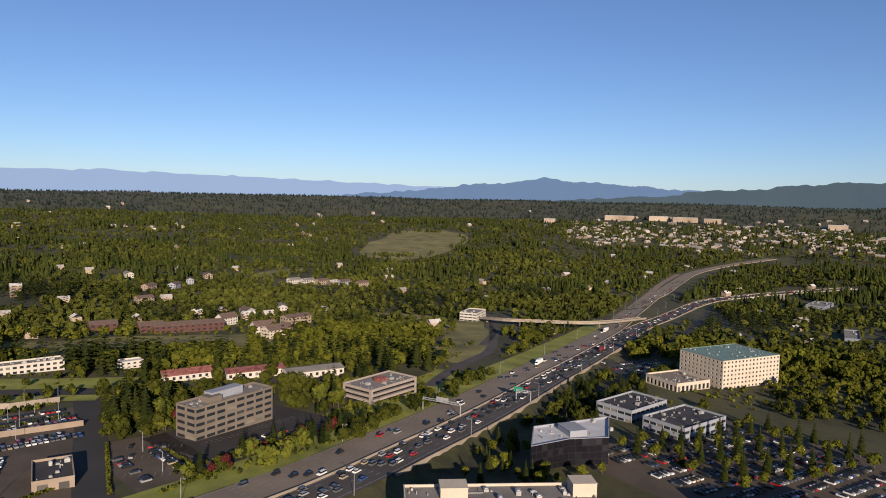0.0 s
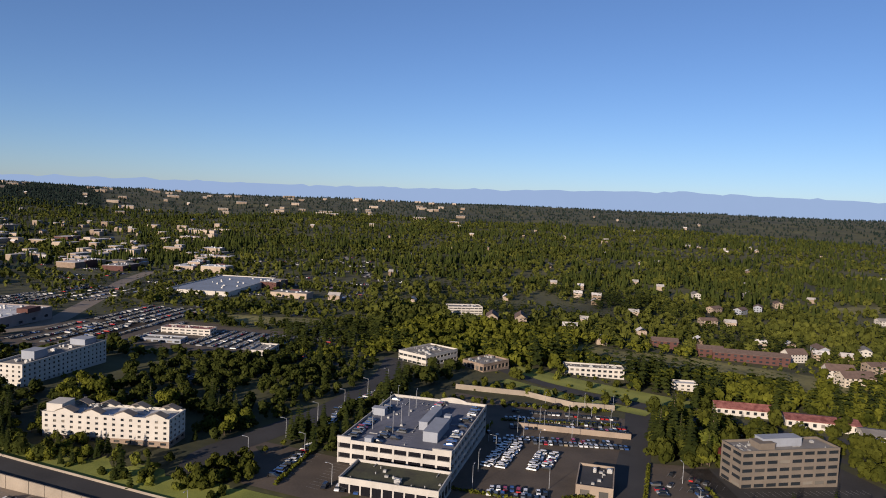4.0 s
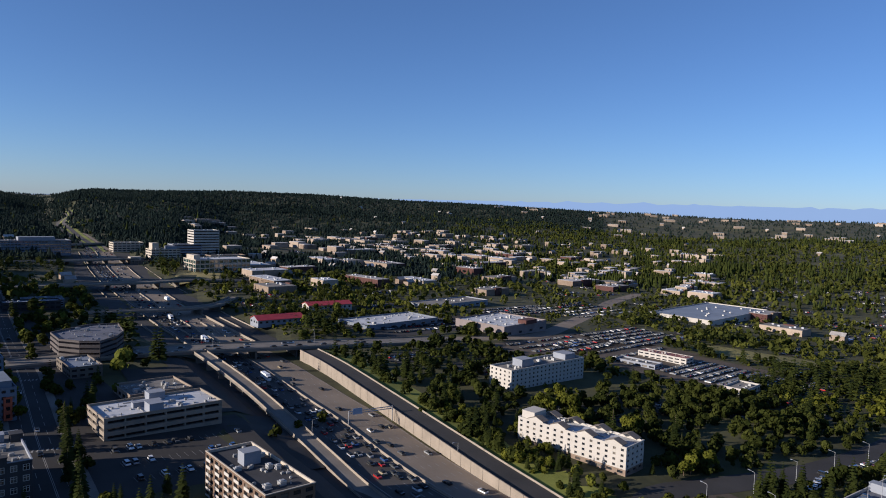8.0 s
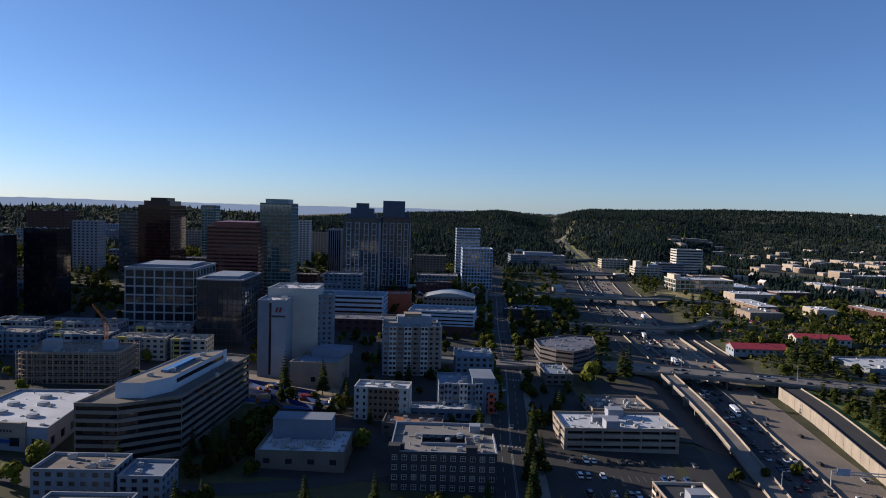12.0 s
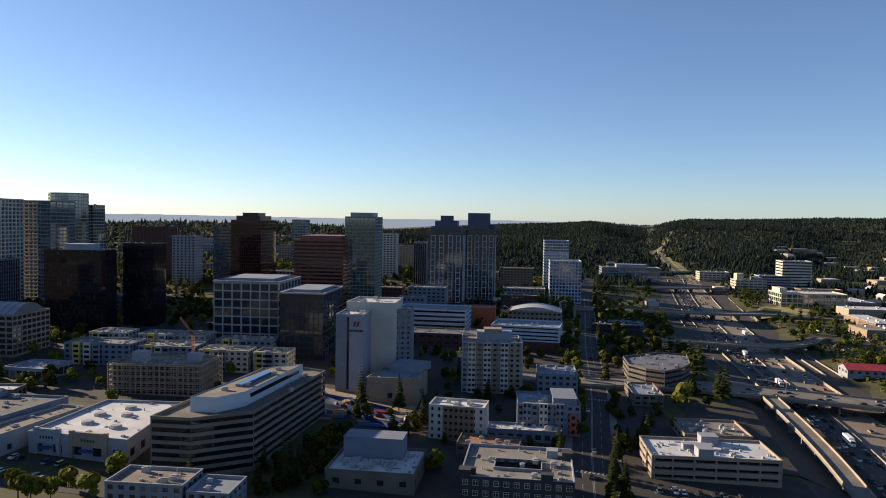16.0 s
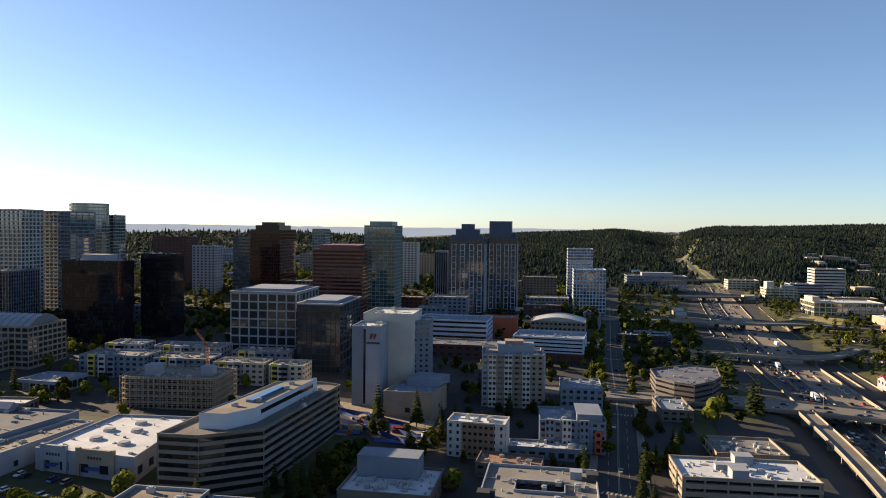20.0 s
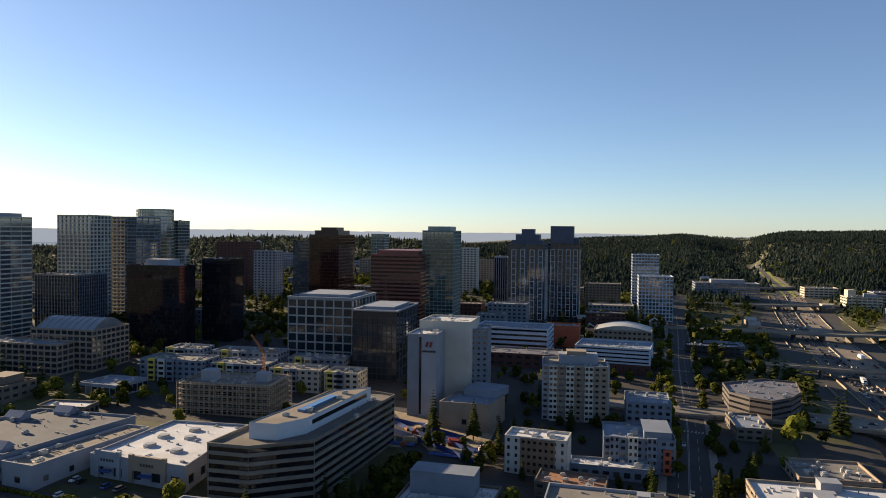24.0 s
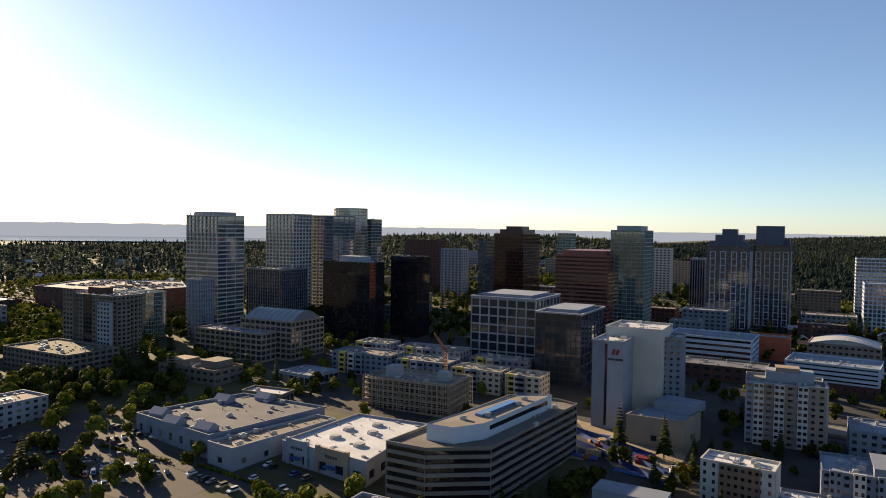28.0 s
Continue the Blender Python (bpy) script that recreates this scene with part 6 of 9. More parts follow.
# ---- details of the downtown blocks ----
def local(top, pts):
    """Points of the plan in a building's own axes."""
    back = top.matrix_basis.inverted()
    return [tuple((back @ Vector((x, y, 0)))[:2]) for x, y in pts]


def raised(top, name, pts, z0, z1, wall, roof, rows=1, bay=4.0, win=(0.9, 0.4, 0.4), glass=None):
    """A raised storey on a building's roof, pts in its own axes."""
    area = sum(p[0] * q[1] - q[0] * p[1] for p, q in zip(pts, pts[1:] + pts[:1]))
    pts = pts if area > 0 else pts[::-1]
    w, g, r = Geo(), Geo(), Geo()
    for p, q in zip(pts, pts[1:] + pts[:1]):
        if math.dist(p, q) < 16:
            w.face((*p, z0), (*q, z0), (*q, z1), (*p, z1))
        else:
            facade(w, g, None, p, q, z0, z1, rows, max(1, round(math.dist(p, q) / bay)), *win, 0.25)
    r.prism(inset(pts, 0.2), z1 - 0.5, z1 - 0.3)
    body = part(name, w, wall, top)
    part("panes", g, glass or GLASS_MANY, body, "", "stuff")
    part("roof_deck", r, roof, body)
    return body


def vault(top, name, x0, y0, x1, y1, z, rise, mat, ribs, rib_mat):
    """A barrel roof over a rectangle, curved across y, with raised ribs."""
    n = 14
    g = Geo()
    arc = [(y0 + (y1 - y0) * k / n, z + rise * math.sin(math.pi * k / n)) for k in range(n + 1)]
    for (ya, za), (yb, zb) in zip(arc, arc[1:]):
        g.face((x0, ya, za), (x1, ya, za), (x1, yb, zb), (x0, yb, zb))
    for x in (x0, x1):
        g.face(*[(x, y, zz) for y, zz in (arc if x == x0 else arc[::-1])])
    roof = part(name, g, mat, top)
    for k in range(ribs + 1):
        x = x0 + (x1 - x0) * k / ribs
        r = Geo()
        for (ya, za), (yb, zb) in zip(arc, arc[1:]):
            r.face((x - 0.3, ya, za + 0.3), (x + 0.3, ya, za + 0.3), (x + 0.3, yb, zb + 0.3), (x - 0.3, yb, zb + 0.3))
            r.face((x - 0.3, ya, za), (x - 0.3, ya, za + 0.3), (x - 0.3, yb, zb + 0.3), (x - 0.3, yb, zb))
            r.face((x + 0.3, ya, za + 0.3), (x + 0.3, ya, za), (x + 0.3, yb, zb), (x + 0.3, yb, zb + 0.3))
        part("rib", r, rib_mat, roof)


BLUE_TARP = surface("blue_tarpaulin", (0.02, 0.05, 0.18), 0.6, 0.6, 0.3, 3.0)
ORANGE_PAINT = surface("orange_paint", (0.24, 0.085, 0.025), 0.6, 0.6, 0.2, 3.0)
RED_PAINT = surface("red_paint", (0.15, 0.02, 0.02), 0.5, 0.6, 0.2, 3.0)
YELLOW_PANEL = surface("yellow_panel", (0.5, 0.4, 0.08), 0.8, 0.3, 0.15, 2.0)
TIMBER = surface("raw_timber", (0.3, 0.22, 0.12), 0.85, 0.5, 0.25, 3.0)
SKY_GLASS = glazing("skylight_glass", (0.05, 0.12, 0.24), (0.16, 0.24, 0.34), spec=0.9)

# striped office: raised top storey with a skylight
top_floor = raised(striped, "penthouse", local(striped, [(-166, 238), (-156, 241), (-152, 253), (-160, 307), (-170, 295)]), 21.1, 27, surface("pale_blue_panel", (0.42, 0.46, 0.5), 0.6, 0.2, 0.08, 2.0), ROOF_TAN, 1, 90, (0.86, 0.3, 0.4), GLASS_BLACK)
sx, sy = local(striped, [(-161.5, 272)])[0]
g = Geo()
turn = Matrix.Translation((sx, sy, 26.7)) @ Matrix.Rotation(radians(98), 4, "Z")
g.box(-13, -1.6, 0, 13, 1.6, 1.0, turn)
part("skylight", g, SKY_GLASS, top_floor)
for u, v in ((-161, 252), (-163, 292), (-158, 262), (-160, 284)):
    px_, py_ = local(striped, [(u, v)])[0]
    roof_unit(top_floor, px_, py_, 26.7, 2.2, 1.6, 1.0, 0.3)

# shop: raised octagonal skylights, piers and a blue awning
for x, y in ((-221, 241), (-206, 241), (-226, 252), (-215, 256), (-222, 265)):
    lx, ly = local(shop, [(x, y)])[0]
    g = Geo()
    ring = [(lx + 2.6 * math.cos(t), ly + 2.6 * math.sin(t)) for t in [math.pi * (k + 0.5) / 4 for k in range(8)]]
    g.prism(ring, 7.6, 8.5)
    g.prism(inset(ring, 0.5), 8.5, 8.8)
    part("skylight_curb", g, UNIT_METAL, shop)
a, b = (Vector(p) for p in local(shop, [(-231, 222), (-188, 229)]))
d = (b - a).normalized()
ang = math.atan2(d.y, d.x)
for f, w, z, hh, mat, nm in ((0.2, 10, 0, 10.2, PALE_WALL, "entrance_gable"), (0.62, 15, 0, 10.0, TAN_WALL, "entrance_gable")):
    g = Geo()
    turn = Matrix.Translation((*(a + (b - a) * f), 0)) @ Matrix.Rotation(ang, 4, "Z")
    g.box(-w / 2, -0.7, 4.4, w / 2, 0.5, hh, turn)
    for s in (-1, 1):
        g.box(s * w / 2 - 0.8, -0.8, 0, s * w / 2 + 0.8, 0.5, hh + 0.3, turn)
    part(nm, g, mat, shop)
for f, w in ((0.2, 5), (0.62, 6)):
    g = Geo()
    p = a + (b - a) * f
    turn = Matrix.Translation((p.x, p.y, 0)) @ Matrix.Rotation(ang, 4, "Z")
    g.box(-w / 2, -2.2, 3.2, w / 2, -0.7, 3.5, turn)
    g.box(-w / 2, -2.3, 2.7, w / 2, -2.15, 3.5, turn)
    part("awning", g, BLUE_TARP, shop, "bright blue awning")
    g = Geo()
    for k in range(5):
        g.box(-3 + k * 1.3, -0.8, 6.4, -2.2 + k * 1.3, -0.72, 7.4, turn)
    part("sign_bars", g, DARK_WALL, shop)

# mall: gabled dormers and white wall panels along the shaded side
for x, y, r in ((-300, 236, 15), (-290, 252, 15), (-297, 203, 15), (-280, 201, 15), (-262, 206, 15)):
    lx, ly = local(mall, [(x, y)])[0]
    g = Geo()
    turn = Matrix.Translation((lx, ly, 7)) @ Matrix.Rotation(radians(r), 4, "Z")
    g.box(-4, -3, 0, 4, 3, 1.8, turn)
    q = [turn @ Vector(p) for p in ((-4.4, -3.4, 1.6), (4.4, -3.4, 1.6), (4.4, 0, 4), (-4.4, 0, 4), (-4.4, 3.4, 1.6), (4.4, 3.4, 1.6))]
    g.face(q[0], q[1], q[2], q[3])
    g.face(q[3], q[2], q[5], q[4])
    g.face(q[0], q[3], q[4])
    g.face(q[1], q[5], q[2])
    part("dormer", g, ROOF_BLUE, mall, "blue-grey gabled dormer")

# hotel sign as a plain shape
p, q = (Vector(v) for v in local(sign_tower, [(-157, 362), (-171.5, 358)]))
e = (p - q).normalized()
ang = math.atan2(e.y, e.x)
turn = Matrix.Translation((*(q + (p - q) * 0.75), 0)) @ Matrix.Rotation(ang, 4, "Z")
slot = Matrix.Translation((*(q + (p - q) * 0.45), 0)) @ Matrix.Rotation(ang, 4, "Z")
g = Geo()
g.box(-0.6, -0.12, 1, 0.6, 0.2, 40.5, slot)
part("window_slot", g, BLACK_GLASS_WALL, sign_tower, "dark full-height window slot")
slot = Matrix.Translation((*(q + (p - q) * 0.2), 0)) @ Matrix.Rotation(ang, 4, "Z")
g = Geo()
g.box(-2.9, -0.25, 0, 2.9, 0.2, 41.4, slot)
part("side_panel", g, GREY_WALL, sign_tower)
g = Geo()
for s in (-1.0, 1.0):
    base = [turn @ Vector(v) for v in ((s - 0.9, -0.15, 35.5), (s + 0.2, -0.15, 35.5), (s + 0.9, -0.15, 38.2), (s - 0.2, -0.15, 38.2))]
    front = [v + (turn.to_3x3() @ Vector((0, -0.3, 0))) for v in base]
    g.face(*front)
    for k in range(4):
        g.face(base[k], base[(k + 1) % 4], front[(k + 1) % 4], front[k])
part("sign_emblem", g, RED_PAINT, sign_tower, "dark red slanted emblem")
g = Geo()
for k in range(8):
    g.box(-3.6 + k * 0.92, -0.4, 32.8, -2.9 + k * 0.92, -0.1, 33.7, turn)
part("sign_bars", g, DARK_WALL, sign_tower)

# scaffolding round the unfinished block
def scaffold(top, L, W, h, out=1.4):
    poles, decks = Geo(), Geo()
    X, Y = L / 2 + out, W / 2 + out
    ring = [(-X, -Y), (X, -Y), (X, Y), (-X, Y)]
    for i in range(4):
        p, q = Vector(ring[i]), Vector(ring[(i + 1) % 4])
        n = max(2, round((q - p).length / 2.4))
        for k in range(n):
            c = p.lerp(q, k / n)
            poles.rod((c.x, c.y, 0), (c.x, c.y, h + 1.4), 0.1, 0.1, 4)
        for z in np.arange(2.0, h + 1.3, 1.0):
            poles.rod((p.x, p.y, z), (q.x, q.y, z), 0.06, 0.06, 4)
        nrm2 = Vector(((p - q).y, (q - p).x)).normalized() * 1.0
        for z in np.arange(2.0, h + 0.5, 2.6):
            a_, b_ = p + nrm2, q + nrm2
            decks.face((p.x, p.y, z), (q.x, q.y, z), (b_.x, b_.y, z), (a_.x, a_.y, z))
    sc = part("scaffold", poles, surface("scaffold_tubes", (0.34, 0.3, 0.24), 0.6, 0.6, 0.2, 3.0), top, "weathered steel tube scaffolding")
    part("scaffold_decks", decks, TIMBER, sc)


scaffold(scaffolded, 46, 27, 15)


def tower_crane(x, y, high, jib, rot):
    t = new("tower_crane")
    t.matrix_basis = pose(x, y, ground_z(x, y), 0, 0, rot)
    tagged(t, "orange lattice tower crane on the building site", "crane")
    def lattice(n, at, w):
        g = Geo()
        for k in range(n):
            lo, hi = [at(k / n, i, w) for i in range(4)], [at((k + 1) / n, i, w) for i in range(4)]
            for i in range(4):
                g.rod(lo[i], hi[i], 0.13, 0.13, 4)
                g.rod(lo[i], hi[(i + 1) % 4], 0.08, 0.08, 4)
                g.rod(hi[i], hi[(i + 1) % 4], 0.08, 0.08, 4)
        return g
    c = ((-1, -1), (1, -1), (1, 1), (-1, 1))
    part("mast", lattice(12, lambda f, i, w: (c[i][0] * w, c[i][1] * w, high * f), 0.8), ORANGE_PAINT, t)
    part("jib", lattice(12, lambda f, i, w: (jib * f * 0.62, c[i][0] * w * (1 - 0.6 * f), high + jib * 0.78 * f + c[i][1] * w), 0.6), ORANGE_PAINT, t)
    g = Geo()
    g.box(-5, -1, high - 0.4, 1, 1, high + 0.2)
    g.box(-5.5, -1.1, high + 0.2, -3, 1.1, high + 2)
    part("counterweight", g, CONCRETE, t)
    g = Geo()
    g.box(0.8, -1.7, high, 2.6, -0.2, high + 2)
    part("cab", g, ORANGE_PAINT, t)


tower_crane(-262, 352, 22, 12, 200)

# curved roofs
vault(arched, "barrel_roof", -20, -15, 20, 15, 23.6, 6.5, surface("ribbed_metal_roof", (0.2, 0.22, 0.24), 0.4, 0.3, 0.15, 2.0, metal=0.5), 8, PALE_WALL)
g = Geo()
arc = [(-23 + 46 * k / 16, 12.0 + 4.2 * math.sin(math.pi * k / 16)) for k in range(17)]
for (xa, za), (xb, zb) in zip(arc, arc[1:]):
    g.face((xa, -17, za), (xb, -17, zb), (xb, 17, zb), (xa, 17, za))
    g.face((xa, -17, za - 0.6), (xb, -17, zb - 0.6), (xb, -17, zb), (xa, -17, za))
    g.face((xb, 17, zb - 0.6), (xa, 17, za - 0.6), (xa, 17, za), (xb, 17, zb))
for y in (-16, 16):
    g.face(*[(x, y, z - 0.3) for x, z in (arc if y < 0 else arc[::-1])])
part("arched_roof", g, surface("pale_metal_roof", (0.4, 0.4, 0.38), 0.45, 0.3, 0.12, 2.0, metal=0.3), curved)

# white balcony bars on the brown apartments
for s in (-1, 1):
    for row in range(6):
        for k in range(6):
            y = -19 + k * 7.6
            z = 0.3 + row * 2.53
            g = Geo()
            g.box(s * 8.5 - 0.7, y - 1.9, z, s * 8.5 + 0.7, y + 1.9, z + 0.2)
            x = s * 9.15
            g.box(x - 0.06, y - 1.9, z, x + 0.06, y + 1.9, z + 1.05)
            if s == -1 or row == 5:
                part("balcony", g, WHITE_WALL, brown_flats)

# low apartments: coloured bays
for ob in [o for o in bpy.data.objects if o.name.startswith("low_apartments")]:
    for k, mat in enumerate((YELLOW_PANEL, BLUEGREY_WALL, WHITE_WALL)):
        g = Geo()
        ll = max(v.co.x for v in ob.children[0].data.vertices)
        ww = min(v.co.y for v in ob.children[0].data.vertices)
        x = ll * (-0.6 + 0.55 * k)
        g.box(x - 2.2, ww - 1.0, 0, x + 2.2, ww + 0.2, 13.2)
        part("bay", g, mat, ob)
        g = Geo()
        for z in (1, 4, 7, 10):
            g.box(x - 1.5, ww - 1.06, z, x + 1.5, ww - 0.98, z + 1.6)
        part("bay_panes", g, GLASS_BLACK, ob)

# twin towers: pale frames standing proud of the glass
FRAME = surface("pale_window_frame", (0.36, 0.38, 0.4), 0.6, 0.3, 0.1, 3.0)
for ob in [o for o in bpy.data.objects if o.name.startswith("twin_tower")]:
    wall_mesh = [c for c in ob.children if c.name.startswith("wall")][0].data
    X, Y = max(v.co.x for v in wall_mesh.vertices), max(v.co.y for v in wall_mesh.vertices)
    for side, along in ((0, X), (1, Y)):
        for f in (-0.7, -0.22, 0.3, 0.75):
            g = Geo()
            u = along * f
            for du in (-2.0, 2.0):
                q = (u + du - 0.35, -Y - 0.5, u + du + 0.35, -Y) if side == 0 else (X, u + du - 0.35, X + 0.5, u + du + 0.35)
                g.box(q[0], q[1], 6, q[2], q[3], 71)
            for z in np.arange(6, 71.5, 5.9):
                q = (u - 2.35, -Y - 0.45, u + 2.35, -Y) if side == 0 else (X, u - 2.35, X + 0.45, u + 2.35)
                g.box(q[0], q[1], z, q[2], q[3], z + 0.6)
            part("window_frame", g, FRAME, ob)

# building site: hoardings, huts and heaps
def run_wall(name, label, pts, high, thick, mat, up=0.0, kind="structure"):
    g = Geo()
    for p, q in zip(pts, pts[1:]):
        dx, dy = q[0] - p[0], q[1] - p[1]
        ln = math.hypot(dx, dy)
        nx, ny = -dy / ln * thick / 2, dx / ln * thick / 2
        n = max(1, int(ln / 12))
        for k in range(n):
            a_, b_ = k / n, (k + 1) / n
            row = []
            for f in (a_, b_):
                x, y = p[0] + dx * f, p[1] + dy * f
                z = ground_z(x, y)
                row += [(x - nx, y - ny, z - 0.5), (x + nx, y + ny, z - 0.5), (x + nx, y + ny, z + high + up), (x - nx, y - ny, z + high + up)]
            a0, a1, a2, a3, b0, b1, b2, b3 = row
            g.face(a0, b0, b3, a3)
            g.face(b1, a1, a2, b2)
            g.face(a3, b3, b2, a2)
            g.face(a0, a3, a2, a1)
            g.face(b0, b1, b2, b3)
    ob = part(name, g, mat)
    return tagged(ob, label, "" if kind == "structure" else "fence", "", kind)


run_wall("site_fence", "blue tarpaulin hoarding round the building site", [(-166, 330), (-140, 324), (-112, 312)], 2.6, 0.15, BLUE_TARP, kind="")
run_wall("site_fence", "blue tarpaulin hoarding along the hotel", [(-178, 345), (-150, 342), (-128, 338)], 2.4, 0.15, BLUE_TARP, kind="")
run_wall("site_fence", "long blue tarpaulin hoarding across the building site", [(-168, 341), (-150, 333), (-128, 328), (-108, 321)], 2.2, 0.15, BLUE_TARP, kind="")
srng = random.Random(21)
for x, y, w, d, rot in ((-152, 318, 16, 5, 12), (-128, 316, 13, 4, 8), (-140, 336, 18, 4, 15), (-118, 330, 9, 6, 30), (-158, 348, 12, 4, 14)):
    g = Geo()
    n = 7
    for i in range(n):
        for j in range(3):
            q = []
            for u, v in ((i, j), (i + 1, j), (i + 1, j + 1), (i, j + 1)):
                q.append(((u / n - 0.5) * w, (v / 3 - 0.5) * d, 0.2 + 0.7 * math.sin(math.pi * v / 3) + 0.25 * noise.noise((u + x, v + y, 1))))
            g.face(*q)
    t = new("tarpaulin")
    t.matrix_basis = pose(x, y, ground_z(x, y) + 0.1, 0, 0, rot)
    part("cover", g, BLUE_TARP, t)
    tagged(t, "blue tarpaulin spread over site spoil", "tarpaulin", "site tarpaulins")
for k in range(18):
    x, y = srng.uniform(-160, -114), srng.uniform(318, 344)
    g = Geo()
    s = srng.uniform(0.8, 2.2)
    turn = Matrix.Rotation(srng.uniform(0, 3.1), 4, "Z")
    g.box(-s * 1.6, -s, 0, s * 1.6, s, s * 0.9, turn)
    g.box(-s * 1.2, -s * 0.7, s * 0.9, s * 0.9, s * 0.6, s * 1.3, turn)
    mat, lab = srng.choice(((ORANGE_PAINT, "orange site machine on bare earth"), (RED_PAINT, "red site container on bare earth"), (BLUE_TARP, "blue covered pile on bare earth"), (TIMBER, "stack of raw timber on bare earth"), (WHITE_WALL, "white site hut on bare earth")))
    t = new("site_load")
    t.matrix_basis = pose(x, y, ground_z(x, y) + 0.05)
    part("load", g, mat, t)
    tagged(t, lab, "site material", "building site materials")

# car sales yard: retaining walls
run_wall("retaining_wall_yard", "tan sunlit retaining wall in the car sales yard", [(331, 120), (351, 62)], 3.0, 0.5, TAN_WALL)
run_wall("retaining_wall_slope", "pale retaining wall below the hillside street", [(378, 176), (399, 137), (395, 105), (405, 82)], 3.2, 0.5, PALE_CONCRETE)

# gabled parapets of the white hotel
for y in (-22, -8, 6, 18):
    for sx in (-1, 1):
        g = Geo()
        for x in (sx * 7.6, sx * 7.0):
            pts = [(x, y - 4, 11.6), (x, y + 4, 11.6), (x, y + 4, 12.3), (x, y, 13.7), (x, y - 4, 12.3)]
            g.face(*(pts if (x == sx * 7.6) == (sx > 0) else pts[::-1]))
        a_, b_ = [(sx * 7.9, y - 4.4, 12.2), (sx * 7.9, y, 13.9), (sx * 7.9, y + 4.4, 12.2)], [(sx * 3.4, y - 4.4, 12.2), (sx * 3.4, y, 13.9), (sx * 3.4, y + 4.4, 12.2)]
        part("gable", g, WHITE_WALL, white_inn)
        g = Geo()
        for k in (0, 1):
            lo = [a_[k], a_[k + 1], b_[k + 1], b_[k]]
            up = [(x, yy, z + 0.15) for x, yy, z in lo]
            g.face(*up)
            g.face(*lo[::-1])
            for j in range(4):
                g.face(lo[j], lo[(j + 1) % 4], up[(j + 1) % 4], up[j])
        part("gable_roof", g, ROOF_TAN, white_inn)


def bay(top, p, q, out, z0, z1, mat, rows, cols, win=(0.55, 0.5, 0.3), name="bay", glass=None):
    """A projecting bay with its own windows on one side of a building; p and q in its own axes, outside on the right of p to q."""
    p, q = Vector(p), Vector(q)
    d = (q - p).normalized()
    n = Vector((d.y, -d.x)) * out
    w, g = Geo(), Geo()
    ring = [p, p + n, q + n, q]
    facade(w, g, None, ring[1], ring[2], z0, z1, rows, cols, *win, 0.15)
    for a, b in ((ring[0], ring[1]), (ring[2], ring[3])):
        w.face((*a, z0), (*b, z0), (*b, z1), (*a, z1))
    w.face(*[(*v, z1) for v in ring])
    b = part(name, w, mat, top)
    part("panes", g, glass or GLASS_BLACK, b, "", "stuff")
    return b


TAN_FRONT = surface("warm_brown_render", (0.17, 0.11, 0.07), 0.85, 0.2, 0.2, 2.0)
bay(small_inn, (-6, -6.5), (8, -6.5), 0.3, 0.5, 15.0, TAN_FRONT, 5, 6, (0.5, 0.4, 0.3), "brown_front")
bay(small_inn, (12.5, -5), (12.5, 5), 0.25, 0.5, 15.3, WHITE_WALL, 5, 3, (0.22, 0.5, 0.25), "end_wall")
# apartment tower: white balcony strips on tan walls
for x in (-13, -4.5, 5):
    bay(flat_tower, (x, -12), (x + 4.2, -12), 1.3, 0, 28.2, WHITE_WALL, 10, 2, (0.7, 0.5, 0.35), "balcony_strip")
for y in (-7, 2):
    bay(flat_tower, (16.5, y), (16.5, y + 4.2), 1.3, 0, 28.2, WHITE_WALL, 10, 2, (0.7, 0.5, 0.35), "balcony_strip")
for x0, x1 in ((-8.6, -4.7), (-0.2, 4.8), (9.4, 16.3)):
    bay(flat_tower, (x0, -12), (x1, -12), 0.15, 0, 28.2, TAN_WALL, 10, max(1, int((x1 - x0) / 2.6)), (0.5, 0.42, 0.32), "tan_front")
# blue apartments: gables, white trim and red end panels
for k, (x, mat) in enumerate(((-12, BLUEGREY_WALL), (-4.5, WHITE_WALL), (3, BLUEGREY_WALL), (9.5, RED_WALL))):
    bay(blue_flats, (x, -12), (x + (4 if k < 3 else 3.2), -12), 1.1, 0, 14.6 if k < 3 else 10, mat, 5 if k < 3 else 3, 2 if k < 3 else 1, (0.5, 0.5, 0.3), "front_bay")
bay(blue_flats, (14.5, -9), (14.5, -3), 0.6, 0, 9, RED_WALL, 3, 2, (0.4, 0.45, 0.3), "end_bay")

# white window frames on the dark courtyard block
g = Geo()
for q in ((-0.95, 0, 0.95, 0.14), (-0.95, 1.86, 0.95, 2.0), (-0.95, 0.14, -0.8, 1.86), (0.8, 0.14, 0.95, 1.86), (-0.06, 0.14, 0.06, 1.86), (-0.8, 1.2, 0.8, 1.3)):
    g.box(q[0], -0.12, q[1], q[2], 0.0, q[3])
frame_mesh = g.mesh("window_frame", WHITE_WALL)
for row in range(4):
    for k in range(11):
        part("window_frame", frame_mesh, None, court_flats, at=Matrix.Translation((-17.2 + 3.45 * k, -17.0, 0.6 + row * 3.55)))
    for k in range(9):
        part("window_frame", frame_mesh, None, court_flats, at=Matrix.Translation((19.0, -15 + 3.6 * k, 0.6 + row * 3.55)) @ Matrix.Rotation(radians(90), 4, "Z"))
